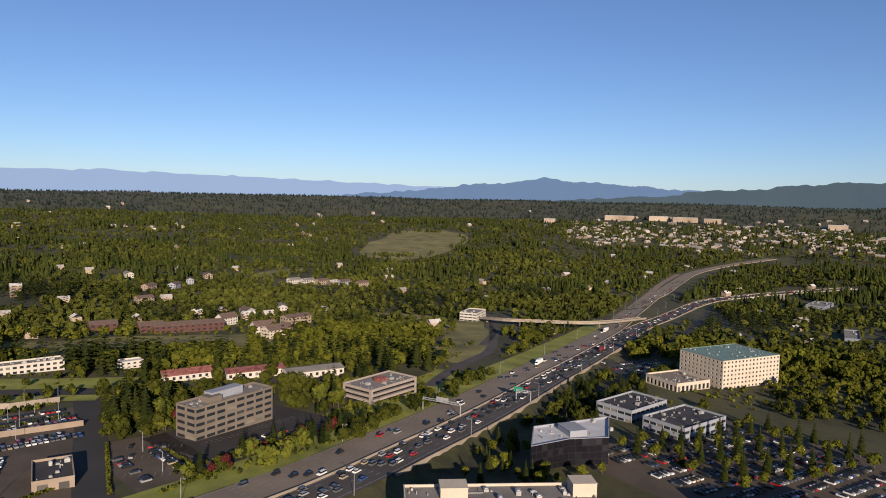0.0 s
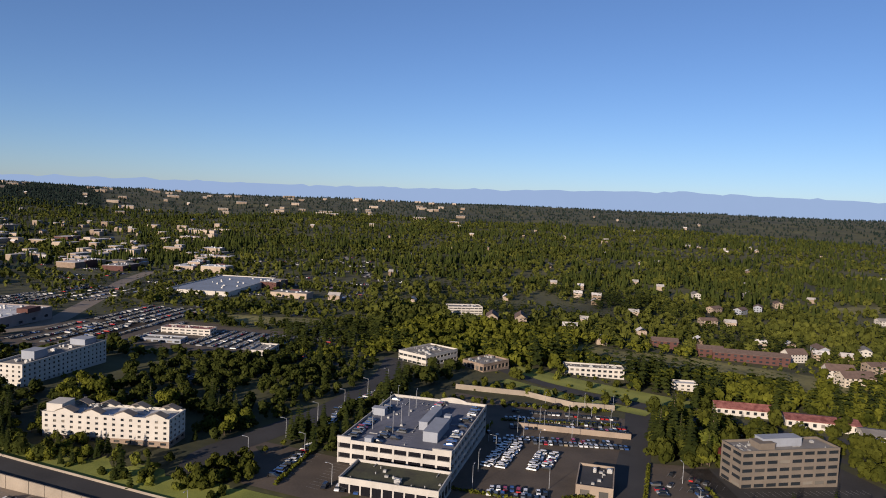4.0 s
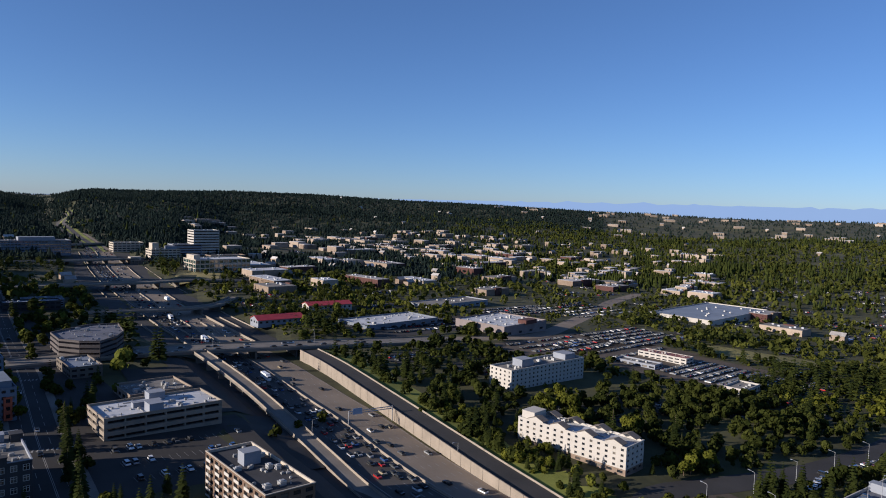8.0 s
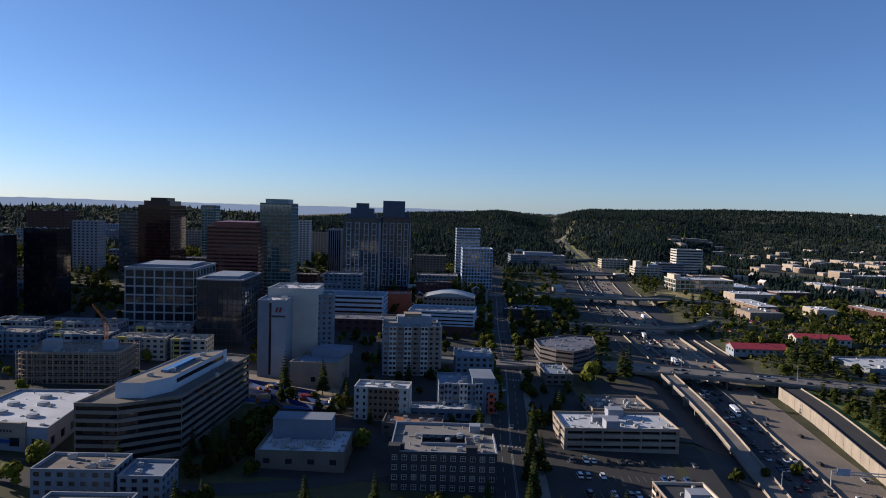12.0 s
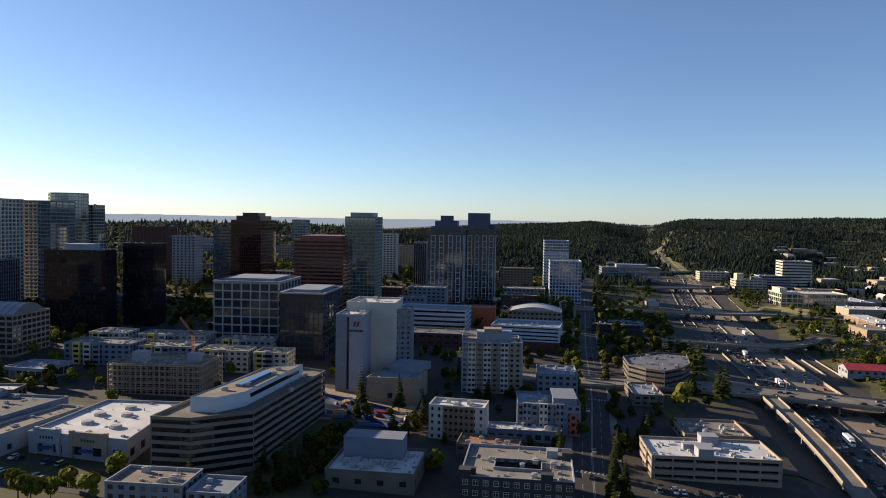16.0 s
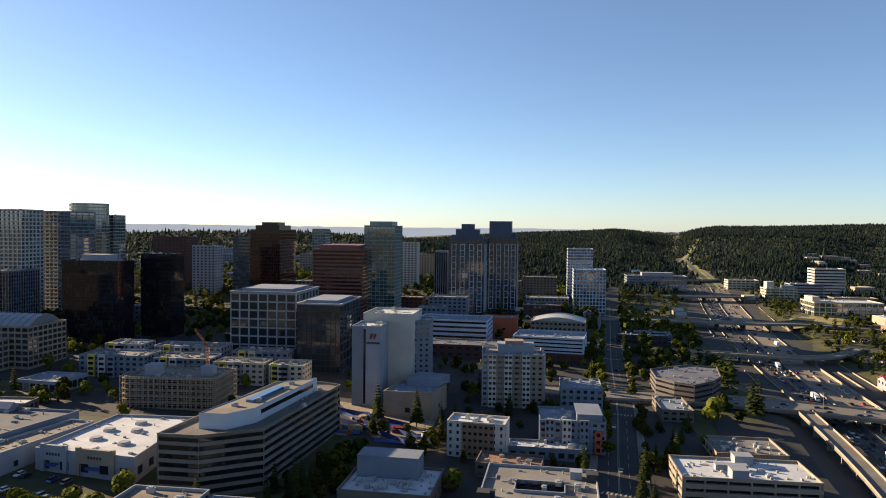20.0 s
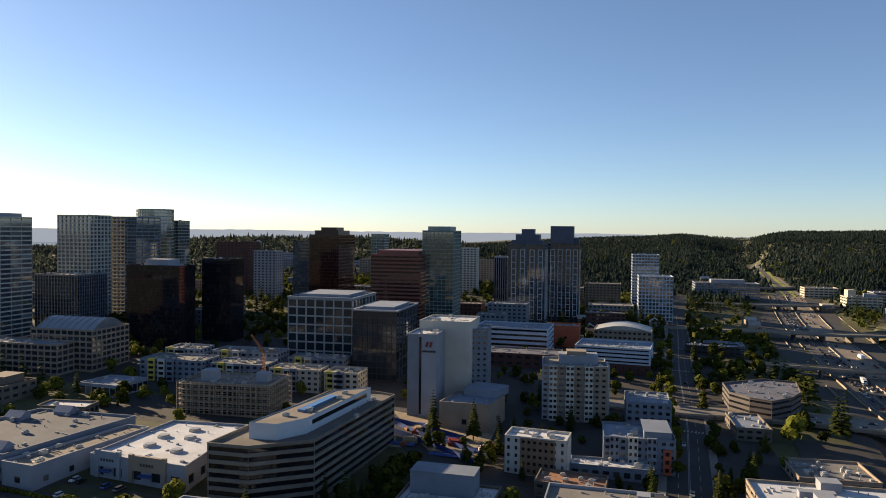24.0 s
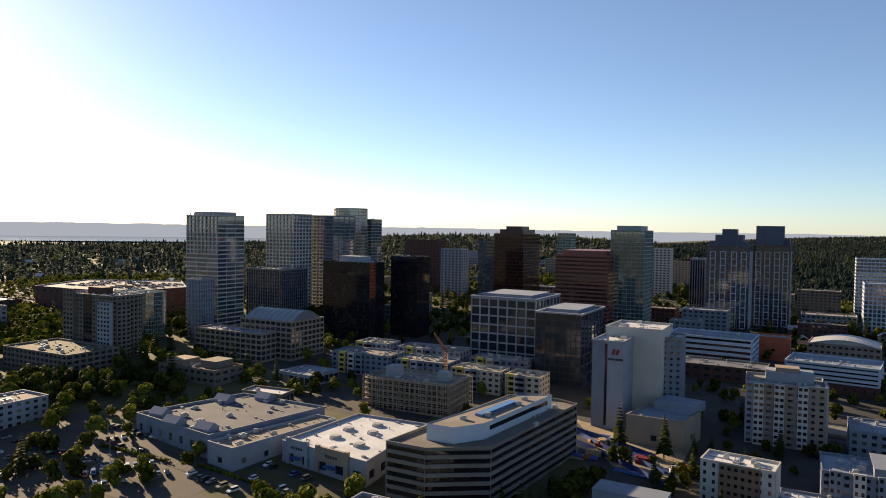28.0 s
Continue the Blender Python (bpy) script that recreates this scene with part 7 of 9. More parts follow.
# two raised corners of its parapet
for x0, y0, x1, y1 in ((-19.3, -17.3, -15.5, -13.5), (8, -17.3, 12, -14.8), (15.6, 6, 19.3, 10)):
    g = Geo()
    g.box(x0, y0, 13.4, x1, y1, 16.2)
    g.box(x0 - 0.2, y0 - 0.2, 16.2, x1 + 0.2, y1 + 0.2, 16.5)
    part("stair_head", g, DARK_WALL, court_flats)

# tall concrete apartments: projecting wings, a dark glazed panel standing in for a recess's shade, and a stepped top
h_ = 39.5
bay(concrete_flats, (-23, -11), (-13, -11), 2.2, 0, h_ + 3, BROWN_WALL, 14, 3, (0.6, 0.5, 0.3), "projecting_wing")
bay(concrete_flats, (-5, -11), (3, -11), 0.3, 0, h_, DARK_WALL, 14, 3, (0.85, 0.75, 0.12), "glazed_recess")
bay(concrete_flats, (11, -11), (23, -11), 2.2, 0, h_ - 4, PALE_WALL, 13, 4, (0.6, 0.5, 0.3), "projecting_wing")
bay(concrete_flats, (23, -9), (23, 1), 1.6, 0, h_ - 4, BROWN_WALL, 13, 3, (0.6, 0.5, 0.3), "projecting_wing")
# fins on the crown of the residential cluster and the lakeside tower
for ob in [o for o in bpy.data.objects if o.name.startswith("lakeside_tower")]:
    for k in range(9):
        g = Geo()
        g.box(-16 + 4 * k - 0.3, -14.5, 60, -16 + 4 * k + 0.3, -14.0, 91.5)
        part("crown_fin", g, WHITE_WALL, ob)

# pale cornices of the two grid offices
for ob, hx, hy in zip([o for o in bpy.data.objects if o.name.startswith("grid_office")], (23.5, 14.0), (25.0, 25.0)):
    g = Geo()
    for z, e in ((42.0, 0.5), (44.2, -2.0)):
        for q in ((-hx - e, -hy - e, hx + e, -hy + 0.8), (-hx - e, hy - 0.8, hx + e, hy + e), (-hx - e, -hy + 0.8, -hx + 0.8, hy - 0.8), (hx - 0.8, -hy + 0.8, hx + e, hy - 0.8)):
            if e > 0:
                g.box(q[0], q[1], z, q[2], q[3], z + 0.9)
    part("cornice", g, PALE_WALL, ob)


# curved parapet at the back of the showroom roof
g = Geo()
arc = [(-15 + 1.5 * k, 13.0 + 1.6 * math.sin(math.pi * k / 10)) for k in range(11)]
for (ya, za), (yb, zb) in zip(arc, arc[1:]):
    for x in (36.4, 36.9):
        g.face((x, ya, 12.8), (x, yb, 12.8), (x, yb, zb + 0.15), (x, ya, za + 0.15))
    g.face((36.4, ya, za + 0.15), (36.9, ya, za + 0.15), (36.9, yb, zb + 0.15), (36.4, yb, zb + 0.15))
part("curved_parapet", g, SHOWROOM_WALL, showroom)


# ---- trees ----
def crown_clumps(rng, n, radius, high, lift, card, flat=0.8):
    """Leaf cards gathered in clumps round an uneven crown."""
    g = Geo()
    lobes = [(rng.uniform(-0.45, 0.45) * radius, rng.uniform(-0.45, 0.45) * radius, lift + high * rng.uniform(0.25, 0.75), radius * rng.uniform(0.4, 0.62)) for _ in range(6)]
    lobes.append((0, 0, lift + high * 0.68, radius * 0.55))
    for _ in range(n):
        lx, ly, lz, lr = rng.choice(lobes)
        u, t = rng.uniform(-0.8, 1), rng.uniform(0, 6.283)
        s = math.sqrt(1 - u * u)
        d = Vector((s * math.cos(t), s * math.sin(t), u))
        p = Vector((lx, ly, lz)) + Vector((d.x * lr, d.y * lr, d.z * lr * flat)) * rng.uniform(0.72, 1.06)
        side = d.cross(Vector((rng.uniform(-1, 1), rng.uniform(-1, 1), rng.uniform(-1, 1)))).normalized()
        up = (d + side * 0.2 + Vector((0, 0, 0.5))).normalized().cross(side).normalized()
        k = card * rng.uniform(0.6, 1.25)
        b = d * 0.25 * k
        g.face(p - side * k - up * k * 0.5, p + side * k * 0.2 - up * k * 0.9 + b, p + side * k + b * 0.5, p + up * k * 0.9 + side * 0.2 * k - b)
    return g


def conifer_cards(rng, whorls, blades, radius, high):
    g = Geo()
    for w in range(whorls):
        f = w / whorls
        z = high * (0.14 + 0.86 * f)
        r = radius * (1 - f) ** 0.85 + 0.15
        for b in range(blades):
            t = 6.283 * (b + rng.random()) / blades
            d = Vector((math.cos(t), math.sin(t), 0))
            s = Vector((-d.y, d.x, 0))
            k = r * rng.uniform(0.7, 1.12)
            drop = k * rng.uniform(0.25, 0.5)
            wd = max(0.35, k * 0.42)
            base = Vector((0, 0, z + high * 0.07))
            g.face(base, base + d * k * 0.6 - s * wd - Vector((0, 0, drop * 0.6)), base + d * k - Vector((0, 0, drop)), base + d * k * 0.6 + s * wd - Vector((0, 0, drop * 0.4)))
    tip = Vector((0, 0, high * 1.04))
    for t in (0, 2.1, 4.2):
        g.face(tip, Vector((0.5 * math.cos(t), 0.5 * math.sin(t), high * 0.86)), Vector((0.5 * math.cos(t + 2.1), 0.5 * math.sin(t + 2.1), high * 0.86)))
    return g


def trunk_geo(rng, high, r, limbs):
    g = Geo()
    bend = Vector((rng.uniform(-0.3, 0.3), rng.uniform(-0.3, 0.3), high * 0.5))
    g.rod((0, 0, -0.4), bend, r, r * 0.75, 7)
    g.rod(bend, bend + Vector((rng.uniform(-0.4, 0.4), rng.uniform(-0.4, 0.4), high * 0.5)), r * 0.75, r * 0.25, 6)
    for k in range(limbs):
        t = 6.283 * k / max(1, limbs) + rng.random()
        a = bend + Vector((0, 0, high * 0.12 * k / max(1, limbs)))
        g.rod(a, a + Vector((math.cos(t) * high * 0.28, math.sin(t) * high * 0.28, high * 0.26)), r * 0.45, r * 0.12, 5)
    return g


def tree_model(kind, seed):
    rng = random.Random(seed)
    if kind == "conifer":
        return trunk_geo(rng, 17, 0.3, 0), conifer_cards(rng, 15, 11, 3.6, 17.5)
    return trunk_geo(rng, 8, 0.28, 5), crown_clumps(rng, 420, 4.6, 8.0, 2.2, 0.8)


tree_stock = {}
for kind, mat, seeds in (("broadleaf", LEAF_DECID, (1, 2, 3, 4)), ("conifer", LEAF_CONIF, (5, 6, 7)), ("bright", LEAF_BRIGHT, (8, 9)), ("purple", LEAF_RED, (10,))):
    tree_stock[kind] = []
    for s in seeds:
        tg, cg = tree_model(kind, s)
        tree_stock[kind].append((tg.mesh("trunk", BARK), cg.mesh("crown", mat)))
TREE_LABEL = {"broadleaf": "broad green tree with a loose rounded crown", "conifer": "dark pointed fir tree", "bright": "yellow-green tree in full leaf", "purple": "small tree with dark purple leaves"}
tree_count = [0]
more_trees = {"broadleaf": [], "bright": [], "conifer": [], "purple": []}
trng = random.Random(77)


def tree(kind, x, y, size=1.0, group="street trees"):
    trunk, crown = trng.choice(tree_stock[kind])
    s = size * trng.uniform(0.85, 1.15)
    if tree_count[0] >= 300:
        more_trees[kind].append((x, y, s))
        return
    t = new("tree")
    t.matrix_basis = pose(x, y, ground_z(x, y), 0, 0, trng.uniform(0, 360)) @ Matrix.Diagonal((s, s, s * trng.uniform(0.9, 1.15), 1))
    part("trunk", trunk, None, t)
    part("crown", crown, None, t)
    tagged(t, TREE_LABEL[kind], "tree", group)
    tree_count[0] += 1


def tree_row(kind, x0, y0, x1, y1, n, size=0.8, jitter=1.5, group="street trees"):
    for k in range(n):
        f = (k + 0.5) / n
        tree(kind, x0 + (x1 - x0) * f + trng.uniform(-jitter, jitter), y0 + (y1 - y0) * f + trng.uniform(-jitter, jitter), size, group)


def tree_patch(x0, y0, x1, y1, n, kinds, size=1.0, group="trees beside the motorway"):
    done = 0
    for _ in range(n * 12):
        x, y = trng.uniform(x0, x1), trng.uniform(y0, y1)
        if is_free(x, y):
            tree(trng.choice(kinds), x, y, size * trng.uniform(0.75, 1.2), group)
            done += 1
            if done >= n:
                break


tree_patch(150, 170, 178, 330, 40, ("broadleaf", "broadleaf", "conifer"), 0.5)
tree_patch(205, 215, 240, 330, 20, ("broadleaf", "broadleaf", "conifer"), 0.95)
tree_patch(255, -60, 345, 30, 24, ("broadleaf", "bright", "conifer", "purple"), 0.75)
tree_patch(335, 20, 400, 60, 18, ("broadleaf", "conifer", "bright"), 1.1)
tree_patch(330, -110, 400, -60, 14, ("broadleaf", "bright", "conifer"), 1.0)
tree_patch(225, -150, 320, -80, 10, ("conifer", "broadleaf"), 0.6)
tree_patch(205, -190, 300, -120, 26, ("conifer", "broadleaf", "broadleaf"), 0.6)
for k in range(7):
    f = k / 6
    tree_row("conifer" if k % 2 else "broadleaf", 245 - 60 * f, -185 - 20 * f, 262 - 70 * f, -290 - 20 * f, 8, 0.7, 2.0, "parking yard trees")
tree_row("conifer", -5, 190, -18, 330, 8, 0.9)
tree_row("broadleaf", -34, 340, -80, 560, 14, 0.75)
tree_row("broadleaf", -55, 440, -100, 690, 10, 0.7)
tree_row("broadleaf", -186, 196, -200, 190, 3, 0.9)
tree_row("bright", -330, 318, -345, 330, 3, 0.9)
tree_patch(-420, 90, -230, 215, 30, ("broadleaf", "broadleaf", "bright"), 0.9, "parking yard trees")
tree_row("broadleaf", -395, 205, -330, 170, 9, 0.9, 4)
tree_row("conifer", -128, 338, -126, 345, 1, 1.15)
tree_row("broadleaf", 390, 175, 415, 72, 9, 0.55)
tree_row("broadleaf", 200, 188, 360, 204, 16, 0.35)
tree_row("broadleaf", 60, 300, 100, 340, 3, 0.6)
tree("bright", 2, 382, 0.62)
tree_patch(-20, 205, 30, 300, 10, ("broadleaf", "conifer"), 0.7)

for x, y, k, sz in ((-274, 151, "broadleaf", 1.0), (-280, 159, "broadleaf", 1.0), (-315, 182, "bright", 0.9), (-358, 207, "broadleaf", 1.1), (-388, 204, "broadleaf", 1.1), (-251, 192, "broadleaf", 0.8), (-256, 199, "bright", 0.7), (-250, 176, "broadleaf", 0.9),
                    (-270, 225, "broadleaf", 0.6), (-346, 234, "broadleaf", 1.0), (-302, 304, "bright", 0.9), (-313, 300, "broadleaf", 0.9), (-185, 222, "bright", 0.9), (-187, 272, "bright", 0.8), (-178, 203, "bright", 1.0), (-190, 204, "bright", 1.0),
                    (-12, 343, "broadleaf", 0.8), (-58, 555, "broadleaf", 0.9), (-45, 563, "broadleaf", 1.0), (-83, 538, "broadleaf", 1.0), (-82, 279, "bright", 0.9), (-41, 459, "broadleaf", 0.8), (-29, 393, "broadleaf", 0.8), (6, 418, "bright", 1.5), (-147, 341, "conifer", 1.0),
                    (-298, 172, "broadleaf", 0.8), (-308, 160, "broadleaf", 0.9), (-260, 178, "bright", 0.7), (-322, 200, "bright", 0.8), (-330, 215, "broadleaf", 0.9), (-340, 190, "broadleaf", 1.0), (-292, 146, "conifer", 0.9), (-300, 190, "broadleaf", 0.7)):
    tree(k, x, y, sz)
# the bank between the office block and the motorway
tree_row("broadleaf", 290, -62, 345, -118, 12, 0.8, 7, "trees beside the motorway")
tree_row("conifer", 282, -40, 330, -95, 9, 0.65, 6, "trees beside the motorway")
tree_row("purple", 296, -36, 312, -62, 4, 0.7, 3, "trees beside the motorway")
tree_row("bright", 262, -18, 296, -48, 6, 0.8, 5, "trees beside the motorway")
tree_row("broadleaf", 350, -125, 420, -195, 12, 0.9, 7, "trees beside the motorway")
tree_row("broadleaf", 345, 25, 362, 50, 8, 1.2, 6, "trees beside the motorway")
tree_row("conifer", 338, 30, 360, 58, 5, 1.1, 6, "trees beside the motorway")
tree_row("broadleaf", 395, 170, 425, 75, 9, 0.6, 3)
# motorway edge in the north-east
tree_patch(140, 200, 175, 330, 24, ("conifer", "broadleaf", "broadleaf"), 0.5)



def unbuilt(x, y):
    """Off the streets and clear of the buildings, yards allowed."""
    i, j = int((x - ORG) // CELL), int((y - ORG) // CELL)
    if taken_roads[i, j]:
        return False
    for cx, cy, hl, hw, a in footprints:
        u, v = (x - cx) * math.cos(a) + (y - cy) * math.sin(a), (y - cy) * math.cos(a) - (x - cx) * math.sin(a)
        if abs(u) < hl and abs(v) < hw:
            return False
    return True


for _ in range(60):
    x, y = trng.uniform(150, 182), trng.uniform(192, 315)
    if x - 150 > (y - 192) * -0.1 + 6 and not (x > 176 and y > 222):
        more_trees[trng.choice(("broadleaf", "broadleaf", "conifer", "bright"))].append((x, y, trng.uniform(0.35, 0.6)))
for _ in range(34):
    more_trees["broadleaf"].append((trng.uniform(168, 205), trng.uniform(176, 196), trng.uniform(0.4, 0.7)))
# trees and bushes on the bank between the office yard and the motorway
tree_line = ((263, 13), (263, -3), (284, -14), (288, -24), (293, -37), (306, -50), (314, -65), (323, -81), (332, -99))
for k in range(46):
    f = k / 45 * (len(tree_line) - 1.001)
    i = int(f)
    x = tree_line[i][0] + (tree_line[i + 1][0] - tree_line[i][0]) * (f - i) + trng.uniform(-5, 4)
    y = tree_line[i][1] + (tree_line[i + 1][1] - tree_line[i][1]) * (f - i) + trng.uniform(-3, 3)
    more_trees[trng.choice(("broadleaf", "broadleaf", "conifer", "bright", "purple"))].append((x, y, trng.uniform(0.4, 0.75)))
for k in range(50):
    f = k / 49
    x, y = 250 + 58 * f, 5 - 86 * f - 6 * math.sin(math.pi * f)
    more_trees[trng.choice(("broadleaf", "bright", "broadleaf"))].append((x + trng.uniform(0, 9), y + trng.uniform(-1, 4), trng.uniform(0.14, 0.3)))
for x, y in ((331, 48), (326, 30), (345, 50), (352, 24), (338, 38), (360, 40), (322, 40), (340, 22)):
    more_trees["broadleaf"].append((x, y, trng.uniform(0.8, 1.1)))
# young trees before the pale retaining wall
for k in range(16):
    f = k / 15
    more_trees["broadleaf" if k % 3 else "bright"].append((352 + 38 * f + trng.uniform(-1, 1), 172 - 82 * f + trng.uniform(-1, 1), trng.uniform(0.3, 0.45)))
# rows along the avenue
side = sides_of(avenue)
for k in range(0, len(avenue), 2):
    for off in (-13.5, 11.5):
        q = avenue[k] + side[k] * (off + trng.uniform(-1, 1))
        if trng.random() < 0.8 and unbuilt(*(avenue[k] + side[k] * off * 1.25)):
            more_trees[trng.choice(("broadleaf", "broadleaf", "broadleaf", "conifer"))].append((q[0], q[1], trng.uniform(0.5, 0.85)))
# trees in the gaps between the downtown blocks, some added only to darken the ground, and in the yards
tree_count[0] = max(tree_count[0], 300)
for x0, y0, x1, y1, n, kinds, size in ((-165, 195, -108, 325, 60, ("broadleaf", "conifer", "broadleaf"), 0.65), (-130, 170, -5, 460, 90, ("broadleaf", "broadleaf", "conifer"), 0.6), (-200, 380, -20, 760, 110, ("broadleaf", "broadleaf", "bright"), 0.75), (-420, 200, -310, 290, 40, ("broadleaf", "bright", "broadleaf"), 0.8), (-420, 270, -190, 560, 110, ("broadleaf", "bright", "broadleaf"), 0.75), (-330, 620, -90, 960, 150, ("broadleaf", "conifer", "broadleaf"), 0.8),
                                       (-420, 90, -250, 200, 50, ("broadleaf", "broadleaf", "bright"), 0.8), (-620, 180, -420, 760, 160, ("broadleaf", "conifer"), 0.9), (60, 560, 320, 900, 130, ("broadleaf", "conifer", "bright"), 0.75), (-60, 520, 10, 1000, 40, ("broadleaf", "bright"), 0.65), (225, 100, 420, 215, 16, ("broadleaf",), 0.4)):
    done = 0
    for _ in range(n * 6):
        x, y = trng.uniform(x0, x1), trng.uniform(y0, y1)
        if unbuilt(x, y) and not (255 < x < 380 and 55 < y < 125):
            tree(trng.choice(kinds), x, y, size * trng.uniform(0.7, 1.25))
            done += 1
            if done >= n:
                break

# ---- woods: one mass of many trees ----
def wood(name, label, spots, models, mat, size):
    nv, nf, off = [], [], 0
    for x, y, s in spots:
        v, f = models[wrng.randrange(len(models))]
        t = wrng.uniform(0, 6.283)
        c, q = math.cos(t) * s, math.sin(t) * s
        w = np.empty_like(v)
        w[:, 0] = v[:, 0] * c - v[:, 1] * q + x
        w[:, 1] = v[:, 0] * q + v[:, 1] * c + y
        w[:, 2] = v[:, 2] * s * wrng.uniform(0.85, 1.2) + ground_z(x, y) - 0.4
        nv.append(w)
        nf.append(f + off)
        off += len(v)
    v, f = np.concatenate(nv), np.concatenate(nf)
    me = bpy.data.meshes.new(name)
    me.vertices.add(len(v))
    me.vertices.foreach_set("co", v.astype(np.float32).ravel())
    me.loops.add(len(f) * 4)
    me.loops.foreach_set("vertex_index", f.astype(np.int32).ravel())
    me.polygons.add(len(f))
    me.polygons.foreach_set("loop_start", np.arange(0, len(f) * 4, 4, dtype=np.int32))
    me.update(calc_edges=True)
    me.materials.append(mat)
    tones = np.concatenate([np.random.default_rng(i).random(len(f)) * 0.4 + 0.6 * ((i * 0.618) % 1.0) for i, f in enumerate(nf)])
    me.attributes.new("tone", "FLOAT", "FACE").data.foreach_set("value", tones.astype(np.float32))
    tagged(new(name, me), label, "woodland", "", "stuff")


def as_arrays(g):
    quads = [f for f in g.f if len(f) == 4]
    return np.array(g.v, float), np.array(quads, int)


def far_spire(rng, radius, high, sides=5, tiers=2):
    """A distant fir: ragged skirts one above the other."""
    g = Geo()
    for t in range(tiers):
        z0, z1 = high * (0.08 + 0.4 * t), high * (0.62 + 0.38 * t) if tiers > 1 else high
        r0 = radius * (1 - 0.42 * t)
        off = rng.uniform(-0.12, 0.12) * radius
        rim = [(r0 * rng.uniform(0.7, 1.25), z0 + rng.uniform(-0.06, 0.06) * high) for _ in range(sides)]
        for k in range(sides):
            a, b = 6.283 * k / sides, 6.283 * (k + 1) / sides
            (ra, za), (rb, zb) = rim[k], rim[(k + 1) % sides]
            g.face((ra * math.cos(a), ra * math.sin(a), za), (rb * math.cos(b), rb * math.sin(b), zb), (0.2 * math.cos(b) + off, 0.2 * math.sin(b), z1), (0.2 * math.cos(a) + off, 0.2 * math.sin(a), z1))
    return g


wrng = random.Random(5)
near_broad = [as_arrays(crown_clumps(random.Random(s), 70, 4.6, 9.5, 0.3, 1.6)) for s in range(6)]
fine_broad = [as_arrays(crown_clumps(random.Random(s + 40), 180, 5.0, 10.5, 0.3, 1.15)) for s in range(6)]
fine_fir = [as_arrays(conifer_cards(random.Random(s + 40), 13, 8, 3.9, 19)) for s in range(4)]
near_fir = [as_arrays(conifer_cards(random.Random(s), 7, 6, 3.8, 19)) for s in range(4)]
far_broad = [as_arrays(crown_clumps(random.Random(s), 8, 3.9, 9.0, 0.0, 2.6)) for s in range(7)]
west_broad = [as_arrays(crown_clumps(random.Random(s + 9), 7, 4.6, 9.0, 0.0, 3.1)) for s in range(5)]
mid_fir = [as_arrays(conifer_cards(random.Random(s + 20), 5, 4, 3.4, 14)) for s in range(5)]
west_fir = [as_arrays(far_spire(random.Random(s + 30), 3.4, 12 + 1.5 * (s % 3))) for s in range(2)]
far_fir = [as_arrays(far_spire(random.Random(s), 3.9, 13 + 1.5 * (s % 3))) for s in range(6)]
hill_trees = [as_arrays(far_spire(random.Random(s), 3.6, 8 + 1.6 * (s % 3), 5, 1)) for s in range(5)] + [as_arrays(crown_clumps(random.Random(s + 70), 6, 3.4, 7.5, 0.0, 2.2)) for s in range(5)]

med = MEDIAN[:, :2]


def east_of_road(x, y):
    k = np.argmin((med[:, 0] - x) ** 2 + (med[:, 1] - y) ** 2)
    d = med[min(k + 1, len(med) - 1)] - med[max(k - 1, 0)]
    return (x - med[k][0]) * d[1] - (y - med[k][1]) * d[0] > 0


def wood_density(x, y, r):
    """How thickly the land is wooded, 0 to 1."""
    a = math.degrees(math.atan2(-x, y))
    if a > 140 or a < -165:
        return 0.0
    if a > 0 and r < 900:
        return 0.16 if r < 620 and a < 60 else 0.32 if a < 60 else 0.6
    if a > 0 and r < 1300:
        return 0.8
    if -46 < a < -4 and 1150 < r < 1950:
        return 0.85 * smooth(-0.5, 0.0, noise.noise((x * 0.005, y * 0.005, 9)))
    if -26 < a < 24 and r > 1150:
        return 0.97
    if -143 < a < -120 and 1900 < r < 2650:
        return 0.5
    if 190 < x < 430 and 205 < y < 345 or 420 < x < 640 and 260 < y < 520:
        return 0.95
    if -62 < a <= 0 and 330 < r < 1500:
        return 0.5 + 0.4 * max(0.0, noise.noise((x * 0.006, y * 0.006, 9)))
    return 0.95 if noise.noise((x * 0.004, y * 0.004, 2)) > -0.35 else 0.45


spots = {"nb": [], "nf": [], "fb": [], "ff": [], "cb": [], "cf": [], "hb": [], "wb": [], "mf": []}


